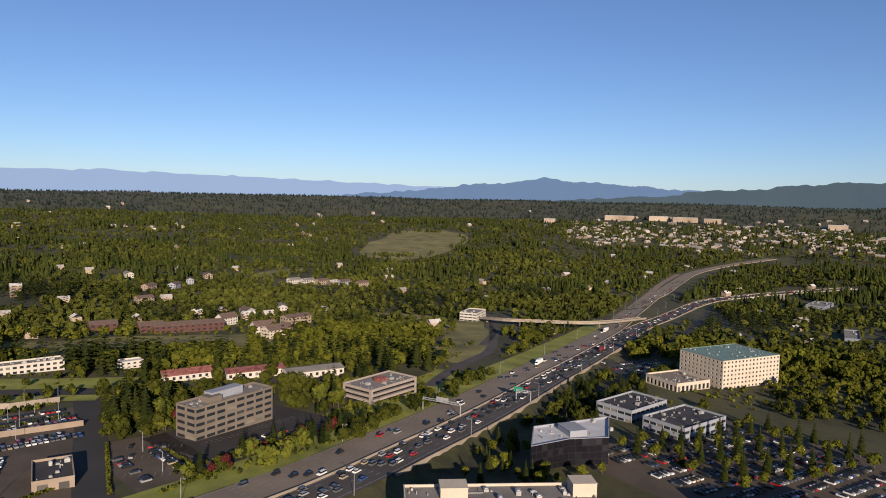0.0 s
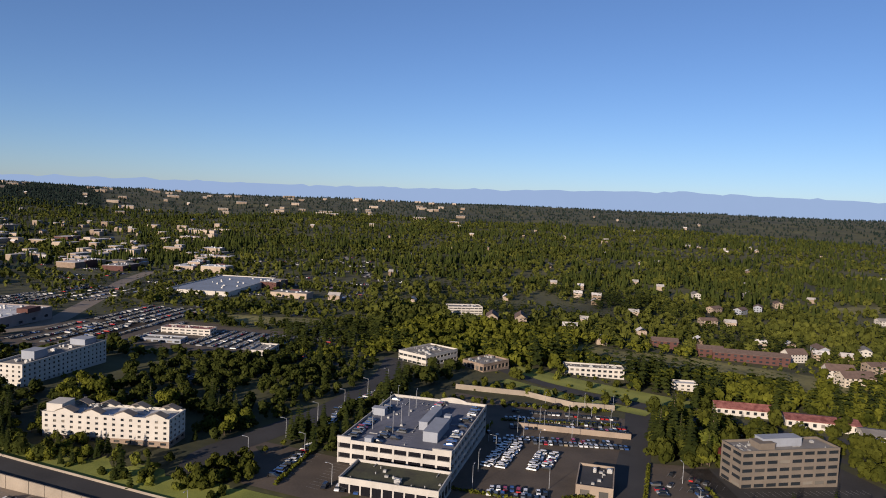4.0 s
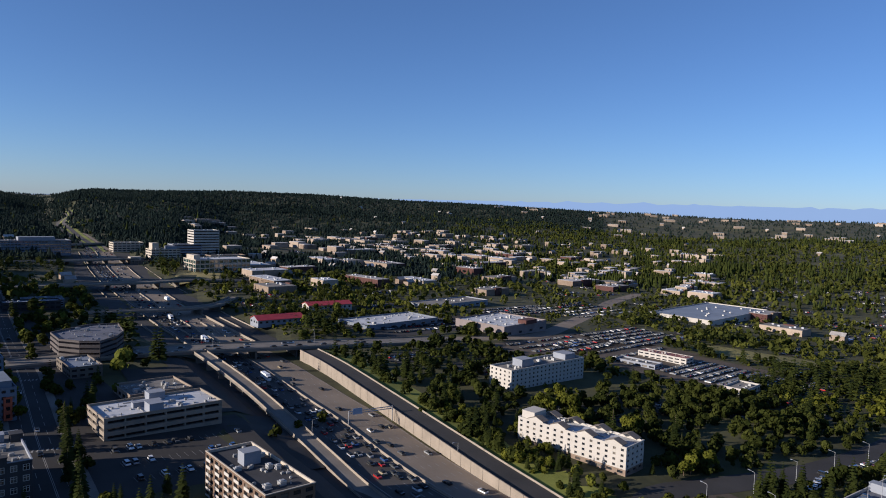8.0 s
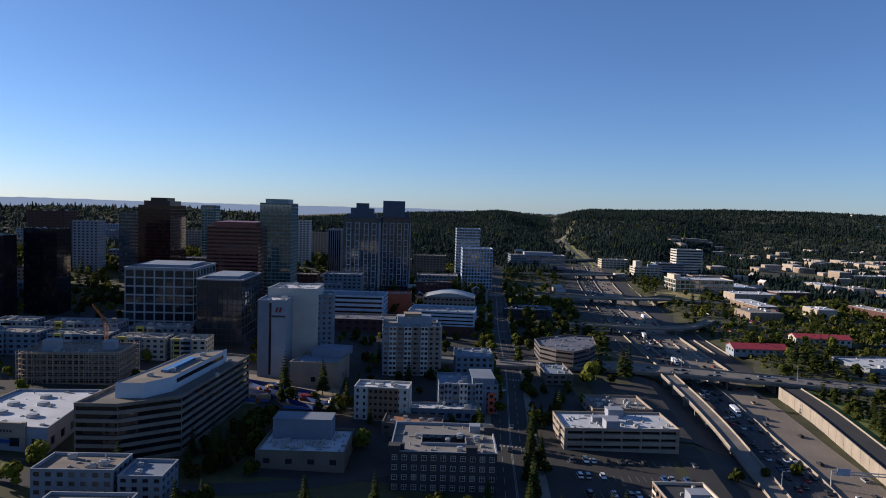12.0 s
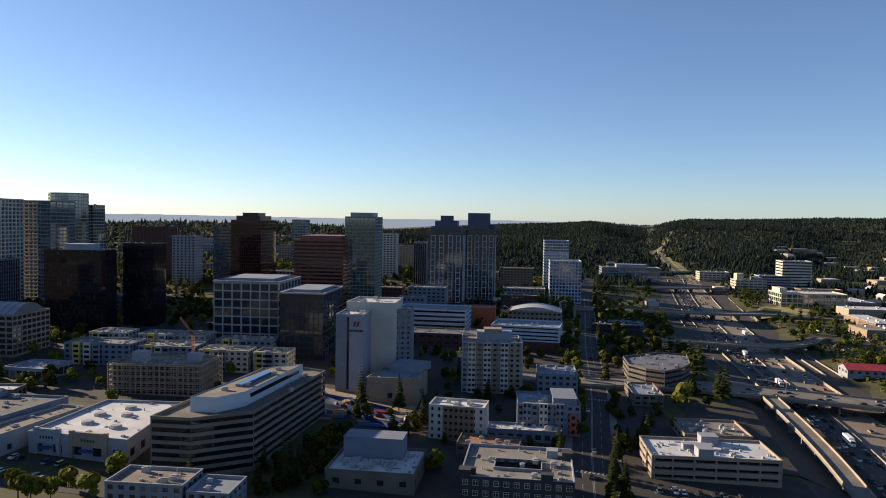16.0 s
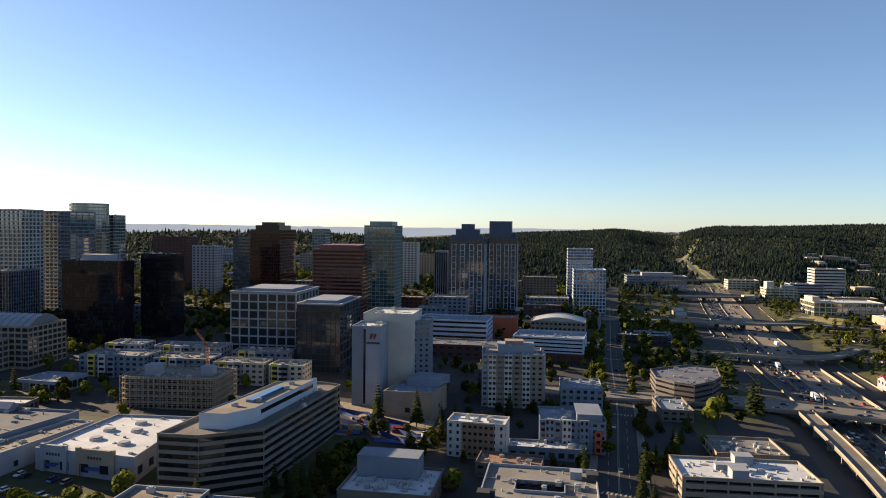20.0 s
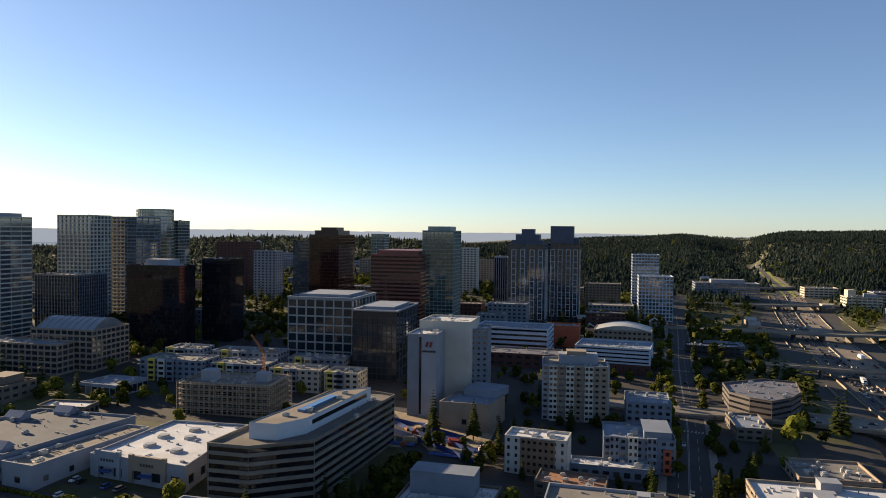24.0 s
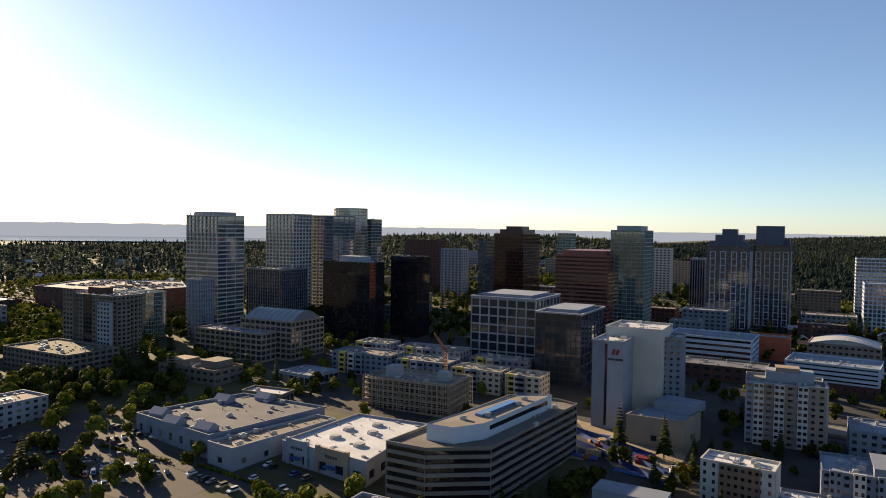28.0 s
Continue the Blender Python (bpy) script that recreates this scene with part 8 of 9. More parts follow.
def plant(r0, r1, n, near):
    for _ in range(n):
        r = math.sqrt(wrng.uniform(r0 * r0, r1 * r1))
        deg = wrng.uniform(-147, 82)
        a = math.radians(deg)
        x, y = -r * math.sin(a), r * math.cos(a)
        if 165 < x < 205 and 205 < y < 300 or 140 < x < 225 and 70 < y < 185 or 335 < x < 425 and 62 < y < 190 or not is_free(x, y) or wrng.random() > wood_density(x, y, r):
            continue
        if r < 420 and x < 300 and not east_of_road(x, y) and deg > -150:
            continue
        if r > 1000 and wrng.random() < smooth(-36, -20, deg) * 0.97:
            spots["wb" if deg > 24 else "hb"].append((x, y, wrng.uniform(0.75, 1.2)))
            if deg < 24:
                spots["hb"].append((x + wrng.uniform(-12, 12), y + wrng.uniform(6, 14), wrng.uniform(0.75, 1.2)))
            continue
        low = 190 < x < 430 and 205 < y < 345 or deg < -95 and r < 560 and not east_of_road(x, y)
        fir = noise.noise((x * 0.006, y * 0.006, 5)) + wrng.uniform(-0.5, 0.5) > (0.55 if low else 0.2)
        grove = noise.noise((x * 0.009, y * 0.009, 12))
        if not near and grove < -0.28 and wrng.random() < 0.75:
            continue
        s = wrng.uniform(0.65, 1.2) * (1.0 + (0.75 if fir else 0.45) * max(0.0, grove)) * (0.62 if low else 0.75 if -58 < deg < -4 and r < 1100 else 1.0)
        spots["mf" if fir and 650 < r < 1050 else ("c" if r < 470 else "n" if near else "f") + ("f" if fir else "b")].append((x, y, s))


plant(165, 650, 17000, True)
plant(650, 1050, 23000, False)
plant(1050, 1700, 34000, False)
plant(1700, 2600, 38000, False)
# low scrub and bushes on the open ground
bushes = [as_arrays(crown_clumps(random.Random(s + 90), 16, 2.0, 2.6, 0.0, 0.95)) for s in range(4)]
scrub = []
for _ in range(16000):
    r, deg = math.sqrt(wrng.uniform(170 ** 2, 780 ** 2)), wrng.uniform(-147, 6)
    x, y = -r * math.sin(radians(deg)), r * math.cos(radians(deg))
    i, j = int((x - ORG) // CELL), int((y - ORG) // CELL)
    if taken_open[i, j] or not unbuilt(x, y) or noise.noise((x * 0.02, y * 0.02, 4)) < -0.25 or 225 < x < 430 and 55 < y < 215:
        continue
    if is_free(x, y) and r < 470:
        continue
    scrub.append((x, y, wrng.uniform(0.5, 1.3)))
    if len(scrub) >= 3600:
        break
# rough growth on the banks beside the motorway and inside the loop
for cx, cy, rx, ry, rot, n, tall in ((345, -88, 16, 122, 45, 380, 26), (535, -216, 84, 21, -28, 240, 30), (612, -250, 70, 22, -22, 160, 24), (456, 105, 13, 62, -8, 24, 8)):
    c, q = math.cos(radians(rot)), math.sin(radians(rot))
    for k in range(n + tall):
        u, v = wrng.uniform(-rx, rx), wrng.uniform(-ry, ry)
        x, y = cx + u * c - v * q, cy + u * q + v * c
        i, j = int((x - ORG) // CELL), int((y - ORG) // CELL)
        if taken_roads[i, j] or noise.noise((x * 0.03, y * 0.03, 6)) < -0.2:
            continue
        if k < n:
            scrub.append((x, y, wrng.uniform(0.35, 1.0)))
        else:
            more_trees[wrng.choice(("broadleaf", "bright", "broadleaf"))].append((x, y, wrng.uniform(0.45, 0.8)))
wood("scrub", "low yellow-green scrub on open ground", scrub, bushes, LEAF_DECID, 1)
wood("near_woods_broadleaf", "dense green broadleaf wood beside the motorway", [p for p in spots["cb"] if p[1] <= 170], fine_broad, LEAF_NEAR, 1)
wood("hotel_woods_broadleaf", "dark green broadleaf trees round the hotels", [p for p in spots["cb"] if p[1] > 170], fine_broad, LEAF_TOWN, 1)
wood("near_woods_fir", "dark fir trees in the wood beside the motorway", spots["cf"], fine_fir, LEAF_CONIF, 1)
for kind, lab in (("broadleaf", "rows of green trees in streets and yards"), ("bright", "yellow-green trees in streets and yards"), ("conifer", "dark fir trees in streets and yards"), ("purple", "small purple-leaved trees in yards")):
    if more_trees[kind]:
        wood("yard_trees_" + kind, lab, more_trees[kind], fine_fir if kind == "conifer" else fine_broad, {"broadleaf": LEAF_NEAR, "bright": LEAF_BRIGHT, "conifer": LEAF_CONIF, "purple": LEAF_RED}[kind], 1)
town = [p for p in spots["nb"] if p[1] > 300]
wood("town_trees", "dark green broadleaf trees between the streets and the motorway", town, near_broad, LEAF_TOWN, 1)
wood("woods_broadleaf", "mixed green broadleaf woods on the hillside", [p for p in spots["nb"] if p[1] <= 300], near_broad, LEAF_DECID, 1)
wood("woods_fir", "dark fir trees in the hillside woods", spots["nf"], near_fir, LEAF_CONIF, 1)
for _ in range(26000):
    deg, r = wrng.uniform(-38, 30), 2450 + 1400 * wrng.random() ** 1.4
    t = math.radians(deg)
    spots["hb"].append((-r * math.sin(t), r * math.cos(t), wrng.uniform(0.8, 1.3)))
wood("hill_woods", "dark wooded hill to the north", spots["hb"], hill_trees, LEAF_RIDGE_HAZED, 1)
wood("western_woods", "hazy green woods with tall firs on the low land by the lake", spots["wb"], west_broad + west_fir, LEAF_WEST_HAZED, 1)
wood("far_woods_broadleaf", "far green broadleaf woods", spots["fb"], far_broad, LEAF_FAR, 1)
wood("hillside_woods_fir", "dark fir trees on the wooded slope", spots["mf"], mid_fir, LEAF_CONIF, 1)
wood("far_woods_fir", "far dark fir woods", spots["ff"], far_fir, LEAF_CONIF, 1)
# the last ridges
ridge = []
for _ in range(16000):
    a = wrng.uniform(-147, 82)
    r = wrng.uniform(2400, 4850)
    if a > 14 and r > 3650:
        continue
    t = math.radians(a)
    ridge.append((-r * math.sin(t), r * math.cos(t), wrng.uniform(0.6, 0.95)))
wood("ridge_woods", "dark woods on the far ridges", ridge, [as_arrays(far_spire(random.Random(s), 5.0, 13, 5, 1)) for s in range(4)], LEAF_RIDGE_HAZED, 1)


# ---- hedges of the yards ----
def hedge(x0, y0, x1, y1, high=1.3, wide=1.4):
    hr = random.Random(int(x0 * 7 + y0))
    ln = math.hypot(x1 - x0, y1 - y0)
    g = Geo()
    for _ in range(int(ln * 7)):
        f = hr.random()
        x, y = x0 + (x1 - x0) * f, y0 + (y1 - y0) * f
        p = Vector((x + hr.uniform(-wide, wide) / 2, y + hr.uniform(-wide, wide) / 2, ground_z(x, y) + hr.uniform(0.1, high)))
        a = Vector((hr.uniform(-1, 1), hr.uniform(-1, 1), hr.uniform(-0.3, 0.8))).normalized() * hr.uniform(0.35, 0.6)
        b = a.cross(Vector((hr.uniform(-1, 1), hr.uniform(-1, 1), hr.uniform(-1, 1)))).normalized() * hr.uniform(0.3, 0.5)
        g.face(p - a - b, p + a - b * 0.8, p + a * 0.9 + b, p - a * 0.8 + b)
    tagged(part("hedge", g, LEAF_DECID), "clipped green hedge edging a parking yard", "hedge", "yard hedges")


for q in ((248, 38, 315, 47), (192, 167, 236, 179), (238, 180, 282, 196), (284, 199, 335, 203), (233, 112, 240, 72), (250, 70, 262, 58), (338, 130, 372, 72), (370, 138, 400, 84), (300, 128, 330, 132), (262, 2, 300, 20), (245, 20, 262, 0), (-250, 196, -190, 208), (-300, 178, -262, 190)):
    hedge(*q)


# ---- cars ----
def car_meshes(long, wide, high, cab, paint=None):
    """Body, glasshouse and wheel of one car, nose along +x."""
    body = Geo()
    L, W = long / 2, wide / 2
    prof = [(-L, 0.35), (-L + 0.1, 0.75), (-L + 0.2, 0.92), (L - 1.0, 0.92), (L - 0.25, 0.74), (L, 0.5), (L - 0.05, 0.3), (-L + 0.05, 0.28)]
    n = len(prof)
    i = 0
    for s in (-1, 1):
        body.v.extend((x, s * W * (0.97 if z > 0.8 else 1), z) for x, z in prof)
    body.f.append(tuple(range(n)))
    body.f.append(tuple(reversed(range(n, 2 * n))))
    body.f.extend((k + n, (k + 1) % n + n, (k + 1) % n, k) for k in range(n))
    roof = [(-L + cab, W * 0.8, high), (L - cab - 1.1, W * 0.8, high)]
    x0, x1 = roof[0][0], roof[1][0]
    body.box(x0, -W * 0.78, high - 0.05, x1, W * 0.78, high + 0.02)
    glass = Geo()
    lo = [(-L + 0.35, -W * 0.93), (L - 1.15, -W * 0.93), (L - 1.15, W * 0.93), (-L + 0.35, W * 0.93)]
    up = [(x0, -W * 0.76), (x1, -W * 0.76), (x1, W * 0.76), (x0, W * 0.76)]
    for k in range(4):
        j = (k + 1) % 4
        glass.face((*lo[k], 0.9), (*lo[j], 0.9), (*up[j], high - 0.03), (*up[k], high - 0.03))
    wheel = Geo()
    wheel.rod((0, -0.1, 0), (0, 0.1, 0), 0.33, 0.33, 8)
    return body.mesh("body", paint or CAR_PAINT), glass.mesh("glasshouse", CAR_GLASS), wheel.mesh("wheel", RUBBER), L, W


CARS = [car_meshes(4.6, 1.8, 1.42, 0.9), car_meshes(4.8, 1.9, 1.7, 0.45), car_meshes(4.3, 1.78, 1.5, 0.5)]
WHITE_PAINT = surface("white_car_paint", (0.7, 0.7, 0.69), 0.25, 2.0, 0.05)
WHITE_CAR = car_meshes(4.8, 1.9, 1.7, 0.45, WHITE_PAINT)
crng = random.Random(31)
car_total = [0]
extra_cars = []


def car(x, y, heading, group, lift=0.0, room=280, white=False):
    """heading in degrees; past the first few hundred the cars go into one mass."""
    if car_total[0] >= room:
        extra_cars.append((x, y, heading, lift))
        return
    car_total[0] += 1
    body, glass, wheel, L, W = WHITE_CAR if white else crng.choice(CARS)
    t = new("car")
    t.matrix_basis = pose(x, y, ground_z(x, y) + 0.12 + lift, 0, 0, heading)
    part("body", body, None, t)
    part("glasshouse", glass, None, t)
    for sx in (-1, 1):
        for sy in (-1, 1):
            part("wheel", wheel, None, t, at=pose(sx * (L - 0.85), sy * (W - 0.12), 0.33))
    tagged(t, "car standing in traffic" if group == "motorway traffic" else "white parked car in a packed row" if white else "parked car on asphalt", "car", group)


# traffic: crowded southbound, light northbound
nrm = sides_of(MEDIAN)
seg = np.linalg.norm(np.diff(MEDIAN, axis=0), axis=1)
run = np.r_[0, np.cumsum(seg)]


def on_road(s, off):
    k = int(np.clip(np.searchsorted(run, s) - 1, 0, len(MEDIAN) - 2))
    f = (s - run[k]) / seg[k]
    p = MEDIAN[k] * (1 - f) + MEDIAN[k + 1] * f + nrm[k] * off
    d = MEDIAN[k + 1] - MEDIAN[k]
    return p[0], p[1], math.degrees(math.atan2(d[1], d[0]))


s_all = []
s = 500.0
while s < 2900:
    for lane in range(4):
        if crng.random() < (0.75 if s < 2300 else 0.6):
            s_all.append((s + crng.uniform(-4, 4), -(3.2 + 3.8 * lane), 180))
    for lane in range(5):
        if crng.random() < 0.17:
            s_all.append((s + crng.uniform(-5, 5), 3.6 + 3.8 * lane, 0))
    s += 10.5
for s, off, turn in s_all:
    x, y, hd = on_road(s, off)
    if y < -425 and off < 0:
        continue
    near = math.hypot(x, y) < 520 and -140 < y < 440
    car(x, y, hd + turn, "motorway traffic", room=85 if near else 0)


sb_nrm = sides_of(sb_line)
for k in range(5, len(sb_line) - 1):
    d = sb_line[k + 1] - sb_line[k]
    for lane in (-7.2, -2.4, 2.4, 7.2):
        if crng.random() < 0.5:
            q = sb_line[k] + sb_nrm[k] * lane + d * crng.uniform(-0.3, 0.3)
            extra_cars.append((q[0], q[1], math.degrees(math.atan2(d[1], d[0])), 0))


def parking(cx, cy, rot, rows, cols, gap, aisle, fill, group, room, up=0.0):
    a = math.radians(rot)
    c, s = math.cos(a), math.sin(a)
    for i in range(rows):
        for j in range(cols):
            if crng.random() > fill:
                continue
            u, v = (j - (cols - 1) / 2) * gap, (i - (rows - 1) / 2) * aisle
            x, y = cx + u * c - v * s, cy + u * s + v * c
            car(x, y, rot + 90 + crng.choice((0, 180)), group, up, room)




def car_row(x0, y0, x1, y1, fill, group, room, gap=2.9, along=False, white=0.0, lift=0.0, deck=None, loose=0.0):
    """Cars side by side from one point to another, or nose to tail."""
    ln = math.hypot(x1 - x0, y1 - y0)
    n = int(ln / (5.4 if along else gap))
    hd = math.degrees(math.atan2(y1 - y0, x1 - x0))
    for k in range(n):
        if crng.random() < fill:
            f = (k + 0.5) / n
            xx, yy = x0 + (x1 - x0) * f, y0 + (y1 - y0) * f
            if deck is not None:
                lift = deck - ground_z(xx, yy)
            xx, yy = xx + crng.uniform(-loose, loose), yy + crng.uniform(-loose, loose)
            car(xx, yy, hd + (0 if along else 90) + crng.choice((0, 180)) + crng.uniform(-2, 2) * (1 + 2 * loose), group, lift, room, crng.random() < white)


for x0, y0, x1, y1, fill, room in ((237, 98, 245, 75, 0.9, 110), (265, 109.5, 301, 113.5, 0.97, 130), (267, 103.7, 303, 107.5, 0.97, 150), (273, 91, 301, 94.5, 0.93, 165), (275, 85.5, 302, 89, 0.93, 180), (243, 99, 251, 76, 0.9, 185),
                                   (302, 121, 333, 60, 0.85, 200), (308, 122, 338, 62, 0.85, 210), (327, 124, 361, 66, 0.95, 215), (342, 130, 375, 73, 0.95, 215), (373, 136, 422, 77, 0.5, 215),
                                   (196, 172, 236, 182, 0.9, 235), (240, 184, 282, 199, 0.8, 245), (284, 202, 335, 206, 0.7, 250), (200, 160, 212, 118, 0.4, 255), (305, 134, 317, 122, 0.7, 260)):
    car_row(x0, y0, x1, y1, fill, "car sales yard", room, 2.75 if fill in (0.97, 0.93) else 2.5, white={0.97: 0.9, 0.93: 0.6}.get(fill, 0.0), loose=0.45 if fill in (0.97, 0.93) else 0.15)
for x0, y0, x1, y1 in ((339, 122, 359, 64), (348, 126, 368, 68), (360, 132, 384, 76)):
    car_row(x0, y0, x1, y1, 0.9, "car sales yard", 0, 2.5)
for u0, u1, v, fill in ((-34, 1, 21, 0.75), (9, 34, 21, 0.75), (-34, -12, 3, 0.7), (-34, -12, 8.5, 0.6), (16, 34, -2, 0.7), (-30, 30, -21, 0.4)):
    c, s = math.cos(radians(11)), math.sin(radians(11))
    car_row(268 + u0 * c - v * s, 145 + u0 * s + v * c, 268 + u1 * c - v * s, 145 + u1 * s + v * c, fill, "rooftop parking", 310, 2.8, deck=ground_z(268, 145) + 11.9)
parking(330, -22, -52, 2, 12, 3, 40, 0.4, "office parking", 280)
parking(299, 26, 84, 2, 8, 3.0, 14, 0.45, "office parking", 282)
parking(205, -235, -75, 10, 34, 2.9, 11, 0.75, "parking yard", 282)
parking(430, -330, -80, 4, 16, 2.9, 13, 0.8, "hotel parking", 282)
parking(395, 362, 20, 8, 24, 2.8, 8.5, 0.9, "used car yard", 282)
parking(330, 470, 20, 4, 30, 2.9, 13, 0.7, "store parking", 282)
parking(250, 560, 20, 3, 34, 2.9, 15, 0.7, "store parking", 282)
for x0, y0, x1, y1, fill in ((-232, 215, -205, 219, 0.6), (-228, 203, -200, 207, 0.5), (-246, 190, -215, 194, 0.5), (-262, 160, -252, 186, 0.9), (-275, 158, -265, 186, 0.9), (-290, 160, -281, 190, 0.8), (-308, 170, -300, 196, 0.8)):
    car_row(x0, y0, x1, y1, fill, "mall parking", 320)
parking(-285, 185, 15, 3, 22, 3.0, 15, 0.35, "mall parking", 300)
parking(-335, 130, 15, 5, 28, 3.0, 12, 0.6, "mall parking", 320)
parking(30, 290, 15, 3, 18, 3, 16, 0.5, "garage yard", 340)
parking(480, 650, 20, 6, 40, 2.9, 14, 0.6, "store parking", 0)
parking(432, 500, 20, 6, 32, 2.9, 10, 0.8, "store parking", 0)
parking(392, 640, 20, 4, 34, 2.9, 11, 0.8, "store parking", 0)
for k in range(20):
    f = k / 19
    x, y = -20 + 200 * f, 460 + 31 * f
    for off, hd in ((4.5, 8), (-4.5, 188)):
        if crng.random() < 0.75:
            xx, yy = x + crng.uniform(-4, 4), y + off
            h = 6.3 + 0.6 * math.sin(math.pi * f) - 0.3
            extra_cars.append((xx, yy, hd, plane_z(xx, yy) + h - ground_z(xx, yy)))
for x, y, hd in ((-10, 235, 98), (-30, 330, 98), (-38, 390, 278), (-48, 440, 278), (-62, 520, 98), (-75, 585, 278), (-84, 640, 98), (2, 180, 278), (-22, 300, 278)):
    extra_cars.append((x + (2.2 if hd < 180 else -2.2), y, hd, 0))
for x0, y0, x1, y1, fill in ((340, 420, 420, 450, 0.6), (334, 436, 414, 466, 0.5), (328, 452, 408, 482, 0.7), (322, 468, 400, 496, 0.5), (262, 8, 300, 26, 0.4), (256, 24, 294, 42, 0.5)):
    car_row(x0, y0, x1, y1, fill, "dealer yard", 0)
# more yards full of cars between the stores
yards = Geo()
for _ in range(1500):
    r, deg = crng.uniform(380, 1500), crng.uniform(-62, -6)
    x, y = -r * math.sin(radians(deg)), r * math.cos(radians(deg))
    if all(is_free(x + dx, y + dy) for dx in (-22, 0, 22) for dy in (-10, 0, 10)):
        mark(x, y, 24, 12, radians(20), 0)
        turned = crng.choice((20, 110))
        parking(x, y, turned, 2, 14, 2.9, 9, 0.8, "store parking", 0)
        m = Matrix.Rotation(radians(turned), 4, "Z")
        corners = [m @ Vector(c) for c in ((-25, -13, 0), (25, -13, 0), (25, 13, 0), (-25, 13, 0))]
        yards.face(*[(x + c.x, y + c.y, ground_z(x + c.x, y + c.y) + 0.25) for c in corners])
        if len(extra_cars) > 5000:
            break
setting("parking_yards", yards, LOT, "small asphalt yards between the stores")
# cars on the deck of the mall
for i in range(5):
    for j in range(26):
        u, v = -46 + 3.6 * j, -22 + 13 * i
        x, y = -660 + u * 0.93 - v * 0.37, 338 + u * 0.37 + v * 0.93
        if crng.random() < 0.6:
            extra_cars.append((x, y, 111, ground_z(-660, 336) + 19.1 - ground_z(x, y)))
g, gg = Geo(), Geo()
for x, y, hd, lift in extra_cars:
    turn = Matrix.Translation((x, y, ground_z(x, y) + 0.3 + lift)) @ Matrix.Rotation(radians(hd), 4, "Z")
    g.box(-2.25, -0.9, 0, 2.25, 0.9, 0.65, turn)
    for za, zb in ((0.65, 1.15),):
        lo = [turn @ Vector(p) for p in ((-1.9, -0.85, za), (1.2, -0.85, za), (1.2, 0.85, za), (-1.9, 0.85, za))]
        up = [turn @ Vector(p) for p in ((-1.5, -0.7, zb), (0.6, -0.7, zb), (0.6, 0.7, zb), (-1.5, 0.7, zb))]
        for k in range(4):
            gg.face(lo[k], lo[(k + 1) % 4], up[(k + 1) % 4], up[k])
        gg.face(*up)
tagged(part("distant_cars", g, CAR_PAINT_MANY), "far rows of cars in yards and traffic", "cars", "", "stuff")
tagged(part("distant_car_windows", gg, FAR_CAR_GLASS), "dark windows of the far cars", "cars", "", "stuff")

# ---- far roofs in the woods and the retail district ----
hrng = random.Random(12)
fw, fr, fw2, fr2, fr3 = Geo(), Geo(), Geo(), Geo(), Geo()
for k in range(3600):
    r = 640 + 2500 * hrng.random() ** 1.3
    a = math.radians(hrng.uniform(-160, 85))
    x, y = -r * math.sin(a), r * math.cos(a)
    deg = math.degrees(a)
    dense = 0 if -16 < deg < 22 and r > 1300 else 0.55 if -46 < deg < -8 and r < 2100 else 1.0 if -141 < deg < -121 and 1900 < r < 3000 else 0.06 if deg > 20 else 0.11 if r > 650 else 0
    if hrng.random() > dense or not is_free(x, y) or 100 < x < 560 and 380 < y < 760:
        continue
    z = ground_z(x, y)
    shop = -52 < deg < -8 and r < 1900 and hrng.random() < 0.6
    L, W, h = (hrng.uniform(25, 70), hrng.uniform(18, 36), hrng.uniform(6, 11)) if shop else (hrng.uniform(12, 20), hrng.uniform(8, 12), hrng.uniform(3.5, 5)) if deg < -118 else (hrng.uniform(9, 15), hrng.uniform(7, 10), hrng.uniform(5, 7.5))
    turn = Matrix.Translation((x, y, z)) @ Matrix.Rotation(radians(hrng.choice((15, 105, 20, 110))), 4, "Z")
    if shop:
        pick = hrng.random()
        (fw2 if pick > 0.7 else fw).box(-L / 2, -W / 2, -1, L / 2, W / 2, h, turn)
        deck = fr2 if pick < 0.22 else fr3 if pick < 0.6 else fr
        deck.box(-L / 2 + 0.4, -W / 2 + 0.4, h, L / 2 - 0.4, W / 2 - 0.4, h + 0.3, turn)
        for _ in range(5):
            ux, uy = hrng.uniform(-0.4, 0.4) * L, hrng.uniform(-0.35, 0.35) * W
            fr2.box(ux - 1.2, uy - 0.9, h + 0.3, ux + 1.2, uy + 0.9, h + 1.6, turn)
        if hrng.random() < 0.5:
            k = hrng.uniform(0.2, 0.45)
            (fw if pick > 0.7 else fw2).box(-L * k / 2, -W / 2 - 1.0, 0, L * k / 2, -W / 2 + 2, h + 1.6, turn)
    else:
        fw.box(-L / 2, -W / 2, -1, L / 2, W / 2, h, turn)
        ridge_pts = [turn @ Vector(p) for p in ((-L / 2 - 0.5, -W / 2 - 0.6, h - 0.4), (L / 2 + 0.5, -W / 2 - 0.6, h - 0.4), (L / 2 + 0.5, 0, h + 3), (-L / 2 - 0.5, 0, h + 3), (-L / 2 - 0.5, W / 2 + 0.6, h - 0.4), (L / 2 + 0.5, W / 2 + 0.6, h - 0.4))]
        fr.face(ridge_pts[0], ridge_pts[1], ridge_pts[2], ridge_pts[3])
        fr.face(ridge_pts[3], ridge_pts[2], ridge_pts[5], ridge_pts[4])
